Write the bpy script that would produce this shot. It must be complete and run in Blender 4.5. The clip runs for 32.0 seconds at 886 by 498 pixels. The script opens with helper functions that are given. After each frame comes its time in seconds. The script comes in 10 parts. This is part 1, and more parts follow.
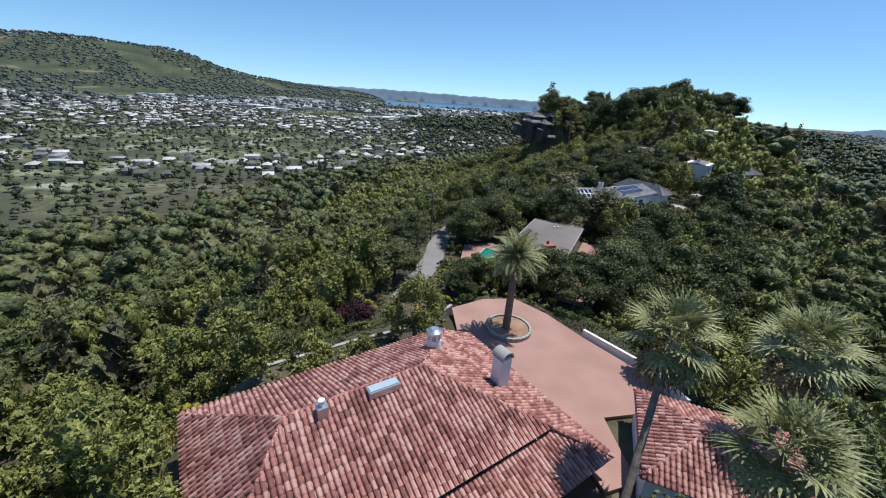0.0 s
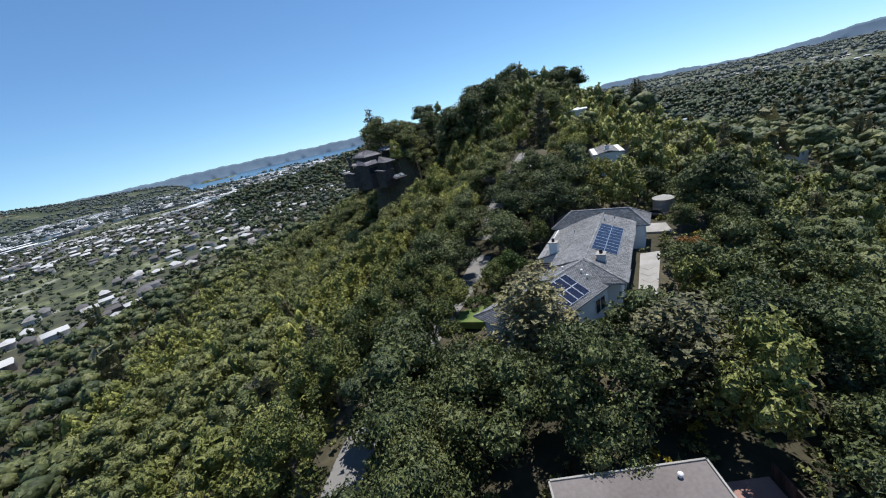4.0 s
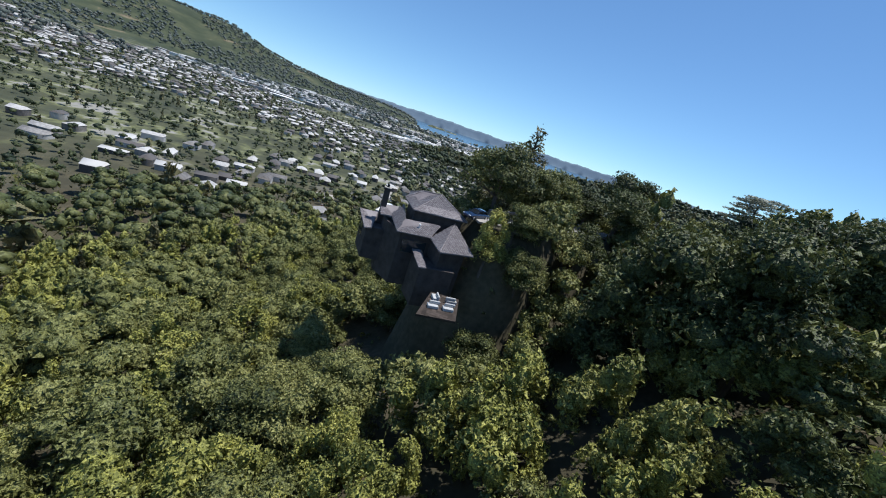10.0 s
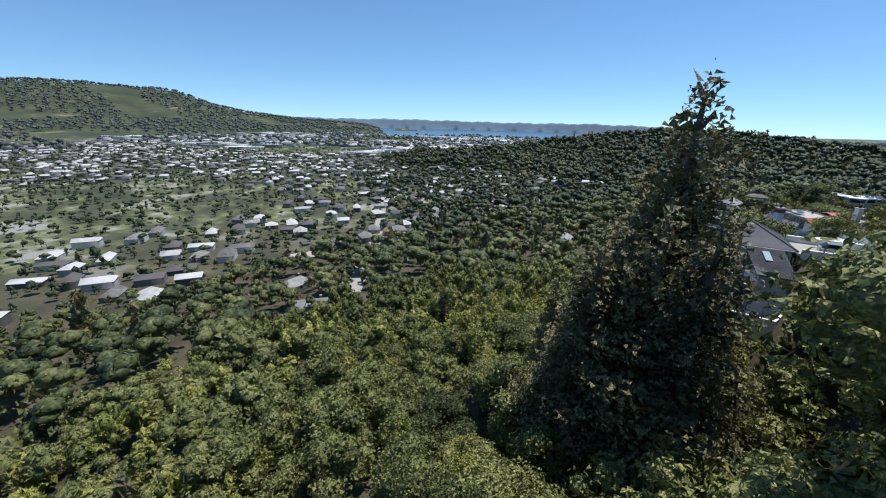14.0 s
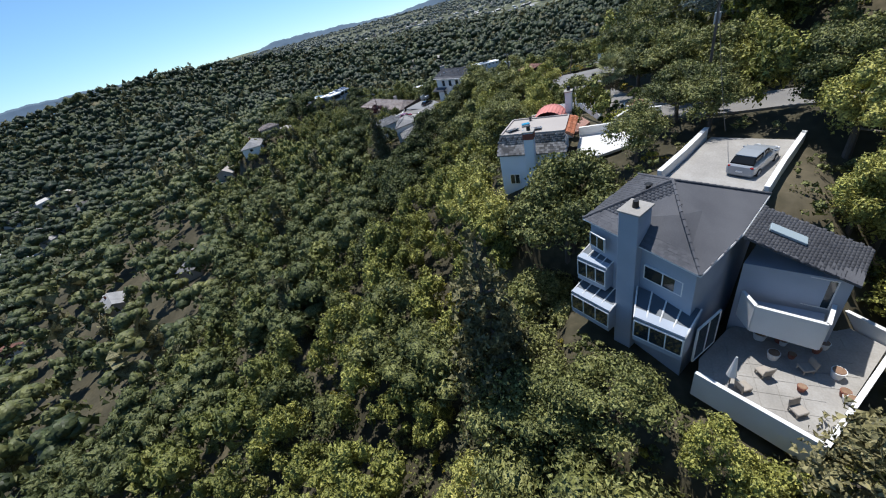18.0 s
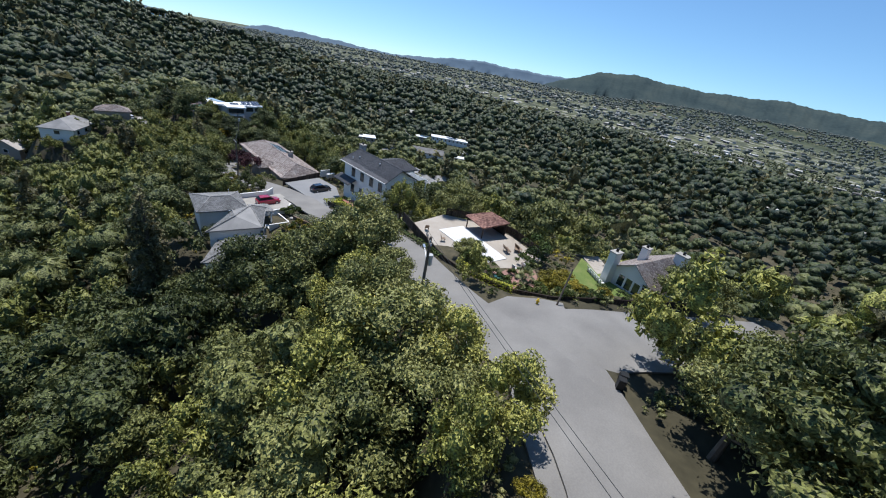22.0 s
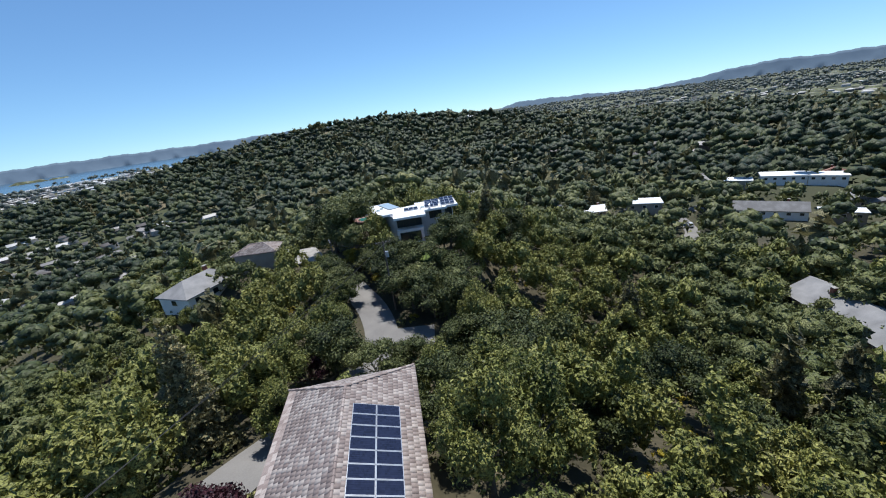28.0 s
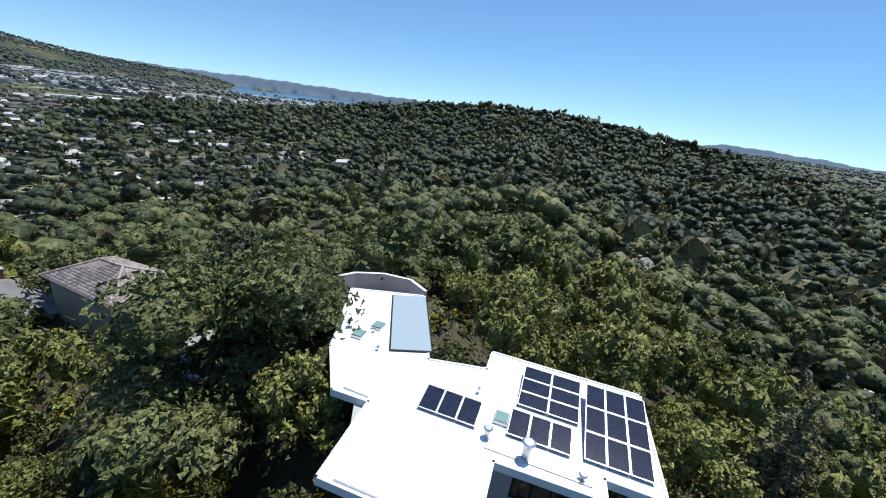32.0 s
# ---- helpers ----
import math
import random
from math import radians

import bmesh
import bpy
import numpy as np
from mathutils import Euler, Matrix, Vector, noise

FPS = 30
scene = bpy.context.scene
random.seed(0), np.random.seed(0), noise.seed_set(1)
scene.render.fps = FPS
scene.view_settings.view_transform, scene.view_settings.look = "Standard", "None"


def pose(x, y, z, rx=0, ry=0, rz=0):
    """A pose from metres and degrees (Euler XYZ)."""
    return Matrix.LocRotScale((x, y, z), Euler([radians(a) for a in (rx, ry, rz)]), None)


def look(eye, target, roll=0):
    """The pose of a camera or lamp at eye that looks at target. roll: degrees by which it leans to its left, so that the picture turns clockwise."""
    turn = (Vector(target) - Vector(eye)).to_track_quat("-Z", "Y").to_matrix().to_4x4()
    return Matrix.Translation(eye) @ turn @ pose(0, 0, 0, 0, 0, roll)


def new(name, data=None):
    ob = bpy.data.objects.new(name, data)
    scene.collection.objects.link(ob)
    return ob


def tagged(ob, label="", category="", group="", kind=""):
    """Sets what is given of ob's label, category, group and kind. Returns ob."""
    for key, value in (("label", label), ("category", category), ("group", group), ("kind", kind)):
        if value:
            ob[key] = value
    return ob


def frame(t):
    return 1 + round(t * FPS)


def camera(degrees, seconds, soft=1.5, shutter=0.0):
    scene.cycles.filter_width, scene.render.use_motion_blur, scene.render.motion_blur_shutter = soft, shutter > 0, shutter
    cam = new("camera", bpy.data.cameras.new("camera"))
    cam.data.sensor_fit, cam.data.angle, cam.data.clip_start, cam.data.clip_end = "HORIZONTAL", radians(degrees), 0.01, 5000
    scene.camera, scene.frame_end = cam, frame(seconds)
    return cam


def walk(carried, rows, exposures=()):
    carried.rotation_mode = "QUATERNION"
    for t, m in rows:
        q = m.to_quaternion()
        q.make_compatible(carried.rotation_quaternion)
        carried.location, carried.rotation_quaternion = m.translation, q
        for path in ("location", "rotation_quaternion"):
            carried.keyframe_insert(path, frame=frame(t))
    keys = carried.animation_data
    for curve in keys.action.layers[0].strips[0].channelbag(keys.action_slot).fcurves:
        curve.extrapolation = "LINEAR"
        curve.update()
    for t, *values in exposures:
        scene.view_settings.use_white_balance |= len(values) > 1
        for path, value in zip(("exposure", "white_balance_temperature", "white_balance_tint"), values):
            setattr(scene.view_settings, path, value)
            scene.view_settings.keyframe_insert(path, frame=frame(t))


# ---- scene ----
cam = camera(98.5, 32.0, soft=1.1)
ROWS = [
    (0.0, -0.00, -0.00, 0.00, 67.88, -3.86, 2.97),
    (0.5, -1.79, 7.76, 0.34, 74.23, 0.09, -1.88),
    (1.0, -2.91, 15.61, 1.31, 75.78, 3.13, -4.63),
    (1.5, -3.43, 23.20, 2.38, 67.08, 6.08, -8.11),
    (2.0, -3.40, 30.40, 2.61, 58.60, 9.95, -15.69),
    (2.5, -2.15, 37.51, 1.90, 59.51, 13.08, -22.42),
    (3.0, 0.37, 44.80, 0.82, 65.33, 13.33, -23.21),
    (3.5, 3.84, 51.87, 0.44, 70.76, 11.94, -21.42),
    (5.5, 19.43, 79.15, -0.33, 69.01, 12.58, -31.99),
    (6.0, 24.26, 85.58, -0.07, 69.94, 10.15, -33.18),
    (6.5, 29.21, 91.80, 0.02, 74.89, 6.05, -31.05),
    (7.0, 34.11, 98.18, 0.60, 78.44, -3.30, -23.46),
    (7.5, 38.75, 104.76, 1.48, 78.85, -15.64, -12.96),
    (8.0, 41.78, 111.96, 2.20, 77.46, -23.20, -5.61),
    (8.5, 42.87, 119.25, 3.76, 73.88, -23.44, -1.86),
    (9.0, 43.00, 126.60, 4.87, 69.72, -21.29, 2.96),
    (9.5, 42.68, 134.11, 5.39, 69.00, -18.69, 7.16),
    (10.0, 41.60, 141.65, 5.41, 71.18, -17.69, 8.97),
    (10.5, 40.03, 149.06, 5.66, 72.36, -16.76, 8.67),
    (11.0, 38.17, 156.48, 5.72, 72.43, -16.02, 7.93),
    (11.5, 36.31, 163.93, 5.28, 72.84, -15.02, 7.25),
    (12.0, 34.22, 171.16, 5.18, 72.81, -13.91, 7.29),
    (12.5, 31.79, 177.51, 5.78, 72.05, -13.10, 7.33),
    (13.0, 30.37, 184.47, 5.85, 71.94, -9.74, 6.16),
    (13.5, 28.50, 191.99, 5.90, 71.81, -5.01, 4.85),
    (15.5, 26.50, 222.92, 4.31, 69.46, 6.87, -4.34),
    (16.0, 25.94, 230.80, 4.18, 68.77, 8.54, -14.72),
    (16.5, 26.03, 238.23, 6.53, 65.19, 12.86, -33.58),
    (17.0, 29.78, 244.95, 6.87, 61.43, 15.34, -48.34),
    (17.5, 34.96, 250.62, 6.88, 58.38, 15.50, -59.27),
    (18.0, 41.06, 255.46, 6.57, 55.94, 12.65, -68.58),
    (18.5, 47.95, 259.01, 5.69, 55.26, 9.54, -76.98),
    (19.0, 55.27, 261.69, 4.37, 59.30, 6.14, -82.99),
    (19.5, 62.97, 263.45, 2.34, 68.03, 2.38, -84.83),
    (20.0, 70.27, 264.66, 1.59, 75.41, -0.30, -83.49),
    (20.5, 78.06, 264.51, 0.65, 78.76, -4.69, -77.68),
    (21.0, 85.99, 265.61, 2.82, 76.88, -9.23, -71.84),
    (21.5, 94.46, 267.07, 4.34, 70.70, -10.73, -68.76),
    (22.0, 102.67, 269.28, 5.48, 63.07, -9.87, -68.15),
    (22.5, 110.53, 271.69, 5.65, 58.81, -8.89, -67.12),
    (23.0, 118.31, 274.34, 5.35, 56.98, -8.02, -64.98),
    (23.5, 126.32, 277.32, 4.30, 55.74, -8.69, -60.13),
    (24.0, 133.94, 280.49, 3.17, 54.07, -10.23, -51.77),
    (24.5, 141.58, 284.59, 1.56, 53.60, -10.79, -43.07),
    (25.0, 148.65, 289.63, -0.35, 56.35, -9.40, -37.32),
    (25.5, 155.21, 295.46, -2.34, 59.52, -5.73, -32.79),
    (26.0, 161.15, 302.01, -4.08, 62.43, -1.59, -29.63),
    (26.5, 166.63, 308.71, -5.65, 67.65, 2.28, -30.40),
    (28.5, 188.76, 335.97, -6.17, 69.89, 7.94, -35.97),
    (29.0, 194.75, 342.86, -5.74, 68.85, 1.75, -28.15),
    (29.5, 199.86, 350.31, -5.80, 64.50, -1.33, -24.40),
    (30.0, 203.84, 357.86, -6.70, 61.91, -1.60, -25.02),
    (30.5, 207.63, 365.41, -8.06, 63.85, -0.93, -25.92),
    (31.0, 211.47, 373.00, -9.75, 67.69, -1.15, -24.63),
    (31.5, 214.31, 380.54, -11.03, 69.81, -4.44, -20.62),
    (32.0, 218.07, 387.35, -11.16, 69.22, -7.17, -10.45),
]
walk(cam, [(r[0], pose(*r[1:])) for r in ROWS], exposures=[(0, 0.0, 6150, 10), (32, 0.0, 6150, 10)])

# ---------------------------------------------------------------- light
SUN_EL, SUN_AZ = 71.0, 55.0        # degrees; azimuth from +y towards +x
world = bpy.data.worlds.new("clear_sky")
world.use_nodes = True
scene.world = world
wn = world.node_tree
sky = wn.nodes.new("ShaderNodeTexSky")
sky.sky_type = "NISHITA"
sky.sun_disc = False
sky.sun_elevation, sky.sun_rotation = radians(SUN_EL), radians(SUN_AZ)
sky.altitude, sky.air_density, sky.dust_density, sky.ozone_density = 900, 1.0, 0.0, 5.0
tint = wn.nodes.new("ShaderNodeMix")
tint.data_type, tint.blend_type = "RGBA", "MULTIPLY"
tint.inputs[0].default_value = 1.0
tint.inputs[7].default_value = (0.86, 1.0, 1.02, 1)
coord, lift = wn.nodes.new("ShaderNodeTexCoord"), wn.nodes.new("ShaderNodeVectorMath")
lift.inputs[1].default_value = (0, 0, 0.05)      # the clear air near the horizon stays blue
wn.links.new(coord.outputs["Generated"], lift.inputs[0])
wn.links.new(lift.outputs[0], sky.inputs[0])
wn.links.new(sky.outputs[0], tint.inputs[6])
wn.links.new(tint.outputs[2], wn.nodes["Background"].inputs[0])
wn.nodes["Background"].inputs[1].default_value = 0.138
sun = new("sun", bpy.data.lights.new("sun", "SUN"))
sun.data.energy, sun.data.angle, sun.data.color = 5.4, radians(0.53), (1.0, 0.96, 0.9)
to_sun = Vector((math.sin(radians(SUN_AZ)) * math.cos(radians(SUN_EL)), math.cos(radians(SUN_AZ)) * math.cos(radians(SUN_EL)), math.sin(radians(SUN_EL))))
sun.matrix_world = look(to_sun * 300, (0, 0, 0))

# ---------------------------------------------------------------- materials
def material(name, base, rough=0.8, metal=0.0, spec=0.5):
    m = bpy.data.materials.new(name)
    m.use_nodes = True
    b = m.node_tree.nodes["Principled BSDF"]
    b.inputs["Base Color"].default_value = (*base, 1)
    b.inputs["Roughness"].default_value = rough
    b.inputs["Metallic"].default_value = metal
    b.inputs["Specular IOR Level"].default_value = spec
    return m


def varied(name, colours, scale=1.0, fine=12.0, rough=0.85, bump=0.2, piece=0.0, spec=0.35, metal=0.0, stretch=(1, 1, 1), bump_d=0.02):
    """Two scales of noise between the colours, fine relief, and a change from piece to piece."""
    m = material(name, colours[0], rough, metal, spec)
    t = m.node_tree
    n, l = t.nodes, t.links
    b = n["Principled BSDF"]
    geo = n.new("ShaderNodeNewGeometry")
    mp = n.new("ShaderNodeMapping")
    mp.inputs["Scale"].default_value = stretch
    l.new(geo.outputs["Position"], mp.inputs[0])
    big, small = n.new("ShaderNodeTexNoise"), n.new("ShaderNodeTexNoise")
    for tex, s, d in ((big, scale, 3), (small, fine, 4)):
        tex.inputs["Scale"].default_value, tex.inputs["Detail"].default_value = s, d
        l.new(mp.outputs[0], tex.inputs["Vector"])
    mix = n.new("ShaderNodeMath")
    mix.operation = "MULTIPLY_ADD"
    l.new(big.outputs[0], mix.inputs[0])
    mix.inputs[1].default_value = 0.65
    sm = n.new("ShaderNodeMath")
    sm.operation = "MULTIPLY"
    l.new(small.outputs[0], sm.inputs[0])
    sm.inputs[1].default_value = 0.35
    l.new(sm.outputs[0], mix.inputs[2])
    last = mix
    if piece:
        obj = n.new("ShaderNodeObjectInfo")
        add = n.new("ShaderNodeMath")
        l.new(geo.outputs["Random Per Island"], add.inputs[0])
        l.new(obj.outputs["Random"], add.inputs[1])
        fr = n.new("ShaderNodeMath")
        fr.operation = "FRACT"
        l.new(add.outputs[0], fr.inputs[0])
        pm = n.new("ShaderNodeMath")
        pm.operation = "MULTIPLY_ADD"
        l.new(fr.outputs[0], pm.inputs[0])
        pm.inputs[1].default_value = piece
        l.new(mix.outputs[0], pm.inputs[2])
        of = n.new("ShaderNodeMath")
        of.operation = "SUBTRACT"
        l.new(pm.outputs[0], of.inputs[0])
        of.inputs[1].default_value = piece / 2
        last = of
    ramp = n.new("ShaderNodeValToRGB")
    ramp.color_ramp.elements[0].position, ramp.color_ramp.elements[1].position = 0.3, 0.7
    while len(ramp.color_ramp.elements) < len(colours):
        ramp.color_ramp.elements.new(0.5)
    for k, (e, c) in enumerate(zip(ramp.color_ramp.elements, colours)):
        e.position = 0.3 + 0.4 * k / max(1, len(colours) - 1)
        e.color = (*c, 1)
    l.new(last.outputs[0], ramp.inputs[0])
    l.new(ramp.outputs[0], b.inputs["Base Color"])
    if bump:
        bp = n.new("ShaderNodeBump")
        bp.inputs["Strength"].default_value, bp.inputs["Distance"].default_value = bump, bump_d
        l.new(small.outputs[0], bp.inputs["Height"])
        l.new(bp.outputs[0], b.inputs["Normal"])
    return m


def leafy(name, colours, patch=0.11, grain=9.0, depth=0.8, clumps=0.8):
    """Foliage: colour by leaf, by clump, by tree and by stand; thin leaves let some light through."""
    m = material(name, colours[1], 0.55, 0.0, 0.3)
    t = m.node_tree
    n, l = t.nodes, t.links
    b = n["Principled BSDF"]
    geo, obj = n.new("ShaderNodeNewGeometry"), n.new("ShaderNodeObjectInfo")
    total = None
    stand, clump = n.new("ShaderNodeTexNoise"), n.new("ShaderNodeTexNoise")
    for tex, s in ((stand, patch), (clump, clumps)):
        tex.inputs["Scale"].default_value, tex.inputs["Detail"].default_value = s, 2
        l.new(geo.outputs["Position"], tex.inputs["Vector"])
    for out, weight in ((stand.outputs[0], 0.75), (clump.outputs[0], 0.35 if clumps > 0.5 else 0.75), (geo.outputs["Random Per Island"], 0.28), (obj.outputs["Random"], 0.34)):
        k = n.new("ShaderNodeMath")
        k.operation = "MULTIPLY_ADD"
        l.new(out, k.inputs[0])
        k.inputs[1].default_value = weight
        if total is None:
            k.inputs[2].default_value = -0.36 if clumps > 0.5 else -0.6
        else:
            l.new(total, k.inputs[2])
        total = k.outputs[0]
    ramp = n.new("ShaderNodeValToRGB")
    for e, at in zip((ramp.color_ramp.elements[0], ramp.color_ramp.elements[1], ramp.color_ramp.elements.new(0.5)), (0.2, 0.8, 0.5)):
        e.position = at
    for e, c in zip(ramp.color_ramp.elements, colours):
        e.color = (*c, 1)
    l.new(total, ramp.inputs[0])
    # random tone leaf by leaf; shade in a spray's gaps is painted in
    leaf, gap_shade = n.new("ShaderNodeTexVoronoi"), n.new("ShaderNodeValToRGB")
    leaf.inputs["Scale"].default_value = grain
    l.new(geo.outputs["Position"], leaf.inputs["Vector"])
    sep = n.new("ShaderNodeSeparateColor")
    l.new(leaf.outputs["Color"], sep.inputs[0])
    gap_shade.color_ramp.elements[0].position, gap_shade.color_ramp.elements[1].position = 0.12, 0.95
    gap_shade.color_ramp.elements[0].color, gap_shade.color_ramp.elements[1].color = (1 - 0.68 * depth, 1 - 0.66 * depth, 1 - 0.68 * depth, 1), (1 + 1.05 * depth, 1 + depth, 1 + 0.95 * depth, 1)
    l.new(sep.outputs[0], gap_shade.inputs[0])
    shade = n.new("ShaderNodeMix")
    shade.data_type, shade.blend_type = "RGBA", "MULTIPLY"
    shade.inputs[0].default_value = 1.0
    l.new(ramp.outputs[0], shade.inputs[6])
    l.new(gap_shade.outputs[0], shade.inputs[7])
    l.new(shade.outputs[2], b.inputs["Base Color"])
    tilt = n.new("ShaderNodeVectorMath")
    tilt.operation = "MULTIPLY_ADD"
    l.new(leaf.outputs["Color"], tilt.inputs[0])
    tilt.inputs[1].default_value, tilt.inputs[2].default_value = [1.3 * depth] * 3, [-0.65 * depth] * 3
    turned = n.new("ShaderNodeVectorMath")
    l.new(geo.outputs["Normal"], turned.inputs[0])
    l.new(tilt.outputs[0], turned.inputs[1])
    unit = n.new("ShaderNodeVectorMath")
    unit.operation = "NORMALIZE"
    l.new(turned.outputs[0], unit.inputs[0])
    l.new(unit.outputs[0], b.inputs["Normal"])
    tr = n.new("ShaderNodeBsdfTranslucent")
    l.new(shade.outputs[2], tr.inputs[0])
    mx = n.new("ShaderNodeMixShader")
    mx.inputs[0].default_value = 0.2
    l.new(b.outputs[0], mx.inputs[1])
    l.new(tr.outputs[0], mx.inputs[2])
    l.new(mx.outputs[0], n["Material Output"].inputs[0])
    return m


def ground_material():
    """Leaf litter on the near slopes; scrub woods with dry grass patches further out; streets and gardens on the low plain."""
    m = varied("dry_litter_ground", [(0.03, 0.027, 0.015), (0.062, 0.054, 0.031), (0.13, 0.107, 0.066)], 0.06, 1.2, 0.95, 0.4)
    t = m.node_tree
    n, l = t.nodes, t.links
    b = n["Principled BSDF"]
    litter = [k for k in n if k.type == "VALTORGB"][0]
    geo = [k for k in n if k.type == "NEW_GEOMETRY"][0]
    xyz = n.new("ShaderNodeSeparateXYZ")
    l.new(geo.outputs["Position"], xyz.inputs[0])

    def ramp_of(noise_scale, detail, stops):
        tex, r = n.new("ShaderNodeTexNoise"), n.new("ShaderNodeValToRGB")
        tex.inputs["Scale"].default_value, tex.inputs["Detail"].default_value, tex.inputs["Roughness"].default_value = noise_scale, detail, 0.62
        l.new(geo.outputs["Position"], tex.inputs["Vector"])
        while len(r.color_ramp.elements) < len(stops):
            r.color_ramp.elements.new(0.5)
        for e, (at, c) in zip(r.color_ramp.elements, stops):
            e.position, e.color = at, (*c, 1)
        l.new(tex.outputs[0], r.inputs[0])
        return r

    def blend(fac, a, c):
        x = n.new("ShaderNodeMix")
        x.data_type = "RGBA"
        l.new(fac, x.inputs[0])
        l.new(a, x.inputs[6])
        l.new(c, x.inputs[7])
        return x.outputs[2]

    def between(value, lo, hi):
        r = n.new("ShaderNodeMapRange")
        r.inputs[1].default_value, r.inputs[2].default_value = lo, hi
        l.new(value, r.inputs[0])
        return r.outputs[0]

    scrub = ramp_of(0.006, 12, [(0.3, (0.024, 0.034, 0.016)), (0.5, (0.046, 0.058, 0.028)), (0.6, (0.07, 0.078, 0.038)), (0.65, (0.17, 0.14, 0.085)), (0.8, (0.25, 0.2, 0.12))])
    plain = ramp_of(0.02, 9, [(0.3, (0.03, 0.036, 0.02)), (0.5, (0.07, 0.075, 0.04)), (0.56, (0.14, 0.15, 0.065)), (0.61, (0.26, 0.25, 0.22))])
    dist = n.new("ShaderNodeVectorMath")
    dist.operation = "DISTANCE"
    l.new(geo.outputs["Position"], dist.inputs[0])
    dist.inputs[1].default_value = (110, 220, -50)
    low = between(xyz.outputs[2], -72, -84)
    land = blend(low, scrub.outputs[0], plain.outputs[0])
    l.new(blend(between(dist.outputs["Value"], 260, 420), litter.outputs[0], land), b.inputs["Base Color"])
    return m


M_GROUND = ground_material()
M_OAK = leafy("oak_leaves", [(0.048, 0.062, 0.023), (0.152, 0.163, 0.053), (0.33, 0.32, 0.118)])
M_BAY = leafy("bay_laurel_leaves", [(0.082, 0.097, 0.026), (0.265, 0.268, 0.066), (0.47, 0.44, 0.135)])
# shaded copies of the oak and laurel colours; the dimming is in the base colour
M_DARKOAK = leafy("darkened_oak_leaves", [(0.027, 0.038, 0.016), (0.082, 0.098, 0.033), (0.19, 0.197, 0.075)])
M_DARKBAY = leafy("darkened_laurel_leaves", [(0.038, 0.052, 0.015), (0.126, 0.14, 0.035), (0.27, 0.262, 0.078)])
M_CONIFER = leafy("conifer_needles", [(0.06, 0.06, 0.03), (0.15, 0.14, 0.066), (0.28, 0.245, 0.12)])
M_CEDAR = leafy("cedar_needles", [(0.13, 0.145, 0.115), (0.27, 0.29, 0.235), (0.44, 0.46, 0.39)])
M_BUSH = leafy("shrub_leaves", [(0.02, 0.04, 0.01), (0.06, 0.09, 0.02), (0.14, 0.16, 0.04)], 0.3)
M_HERB = leafy("herb_leaves", [(0.055, 0.07, 0.024), (0.13, 0.145, 0.048), (0.25, 0.235, 0.1)], 0.3)
M_PLUM = leafy("plum_leaves", [(0.02, 0.008, 0.012), (0.05, 0.016, 0.022), (0.1, 0.035, 0.04)], 0.3)
M_GOLDEN = leafy("golden_leaves", [(0.09, 0.09, 0.012), (0.2, 0.17, 0.02), (0.34, 0.27, 0.03)], 0.3)
M_RUST = leafy("rust_leaves", [(0.09, 0.045, 0.012), (0.2, 0.095, 0.025), (0.32, 0.17, 0.05)], 0.3)
M_FARWOOD = leafy("far_foliage", [(0.024, 0.036, 0.017), (0.078, 0.094, 0.034), (0.22, 0.215, 0.075)], 0.03, 1.6, 0.45, 0.1)
# distant leaves: the blue-grey of aerial haze is mixed into the colour
M_DISTANT = leafy("haze_tinted_far_leaves", [(0.05, 0.064, 0.06), (0.09, 0.108, 0.094), (0.16, 0.165, 0.135)], 0.01, 0.3, 0.4)
M_BARK = varied("grey_brown_bark", [(0.06, 0.05, 0.04), (0.12, 0.1, 0.08), (0.2, 0.17, 0.14)], 2, 14, 0.95, 0.6, stretch=(1, 1, 0.25))
M_ASPHALT = varied("worn_grey_asphalt", [(0.16, 0.152, 0.143), (0.205, 0.195, 0.182), (0.25, 0.238, 0.222)], 0.25, 9, 0.92, 0.15)
M_CONCRETE = varied("pale_concrete", [(0.25, 0.235, 0.21), (0.32, 0.3, 0.27), (0.4, 0.38, 0.35)], 0.5, 8, 0.9, 0.15)
M_WHITE = varied("white_stucco", [(0.7, 0.69, 0.66), (0.8, 0.79, 0.76)], 0.6, 25, 0.85, 0.15)
M_TILE = varied("red_clay_tiles", [(0.19, 0.075, 0.062), (0.37, 0.165, 0.135), (0.5, 0.29, 0.24)], 0.5, 6, 0.85, 0.2, piece=0.42)
M_SHINGLE = varied("grey_asphalt_shingles", [(0.16, 0.155, 0.15), (0.24, 0.235, 0.23), (0.32, 0.31, 0.3)], 0.4, 20, 0.95, 0.3, piece=0.35)
M_DARKSH = varied("charcoal_shingles", [(0.07, 0.07, 0.077), (0.1, 0.1, 0.108), (0.132, 0.132, 0.14)], 0.4, 20, 0.95, 0.3, piece=0.18)
M_MEMBRANE = varied("white_roof_membrane", [(0.78, 0.79, 0.79), (0.86, 0.86, 0.85)], 0.3, 5, 0.6, 0.05)
M_TARROOF = varied("taupe_gravel_roof", [(0.115, 0.097, 0.09), (0.165, 0.142, 0.132), (0.215, 0.19, 0.178)], 0.15, 4, 0.95, 0.2)
M_WATER = varied("bay_water", [(0.03, 0.08, 0.13), (0.05, 0.11, 0.16)], 0.002, 0.02, 0.22, 0, spec=0.5)
M_SHEDS = varied("pale_flat_roofs", [(0.22, 0.21, 0.2), (0.5, 0.49, 0.48), (0.78, 0.78, 0.76)], 0.01, 0.5, 0.9, 0, piece=0.8)
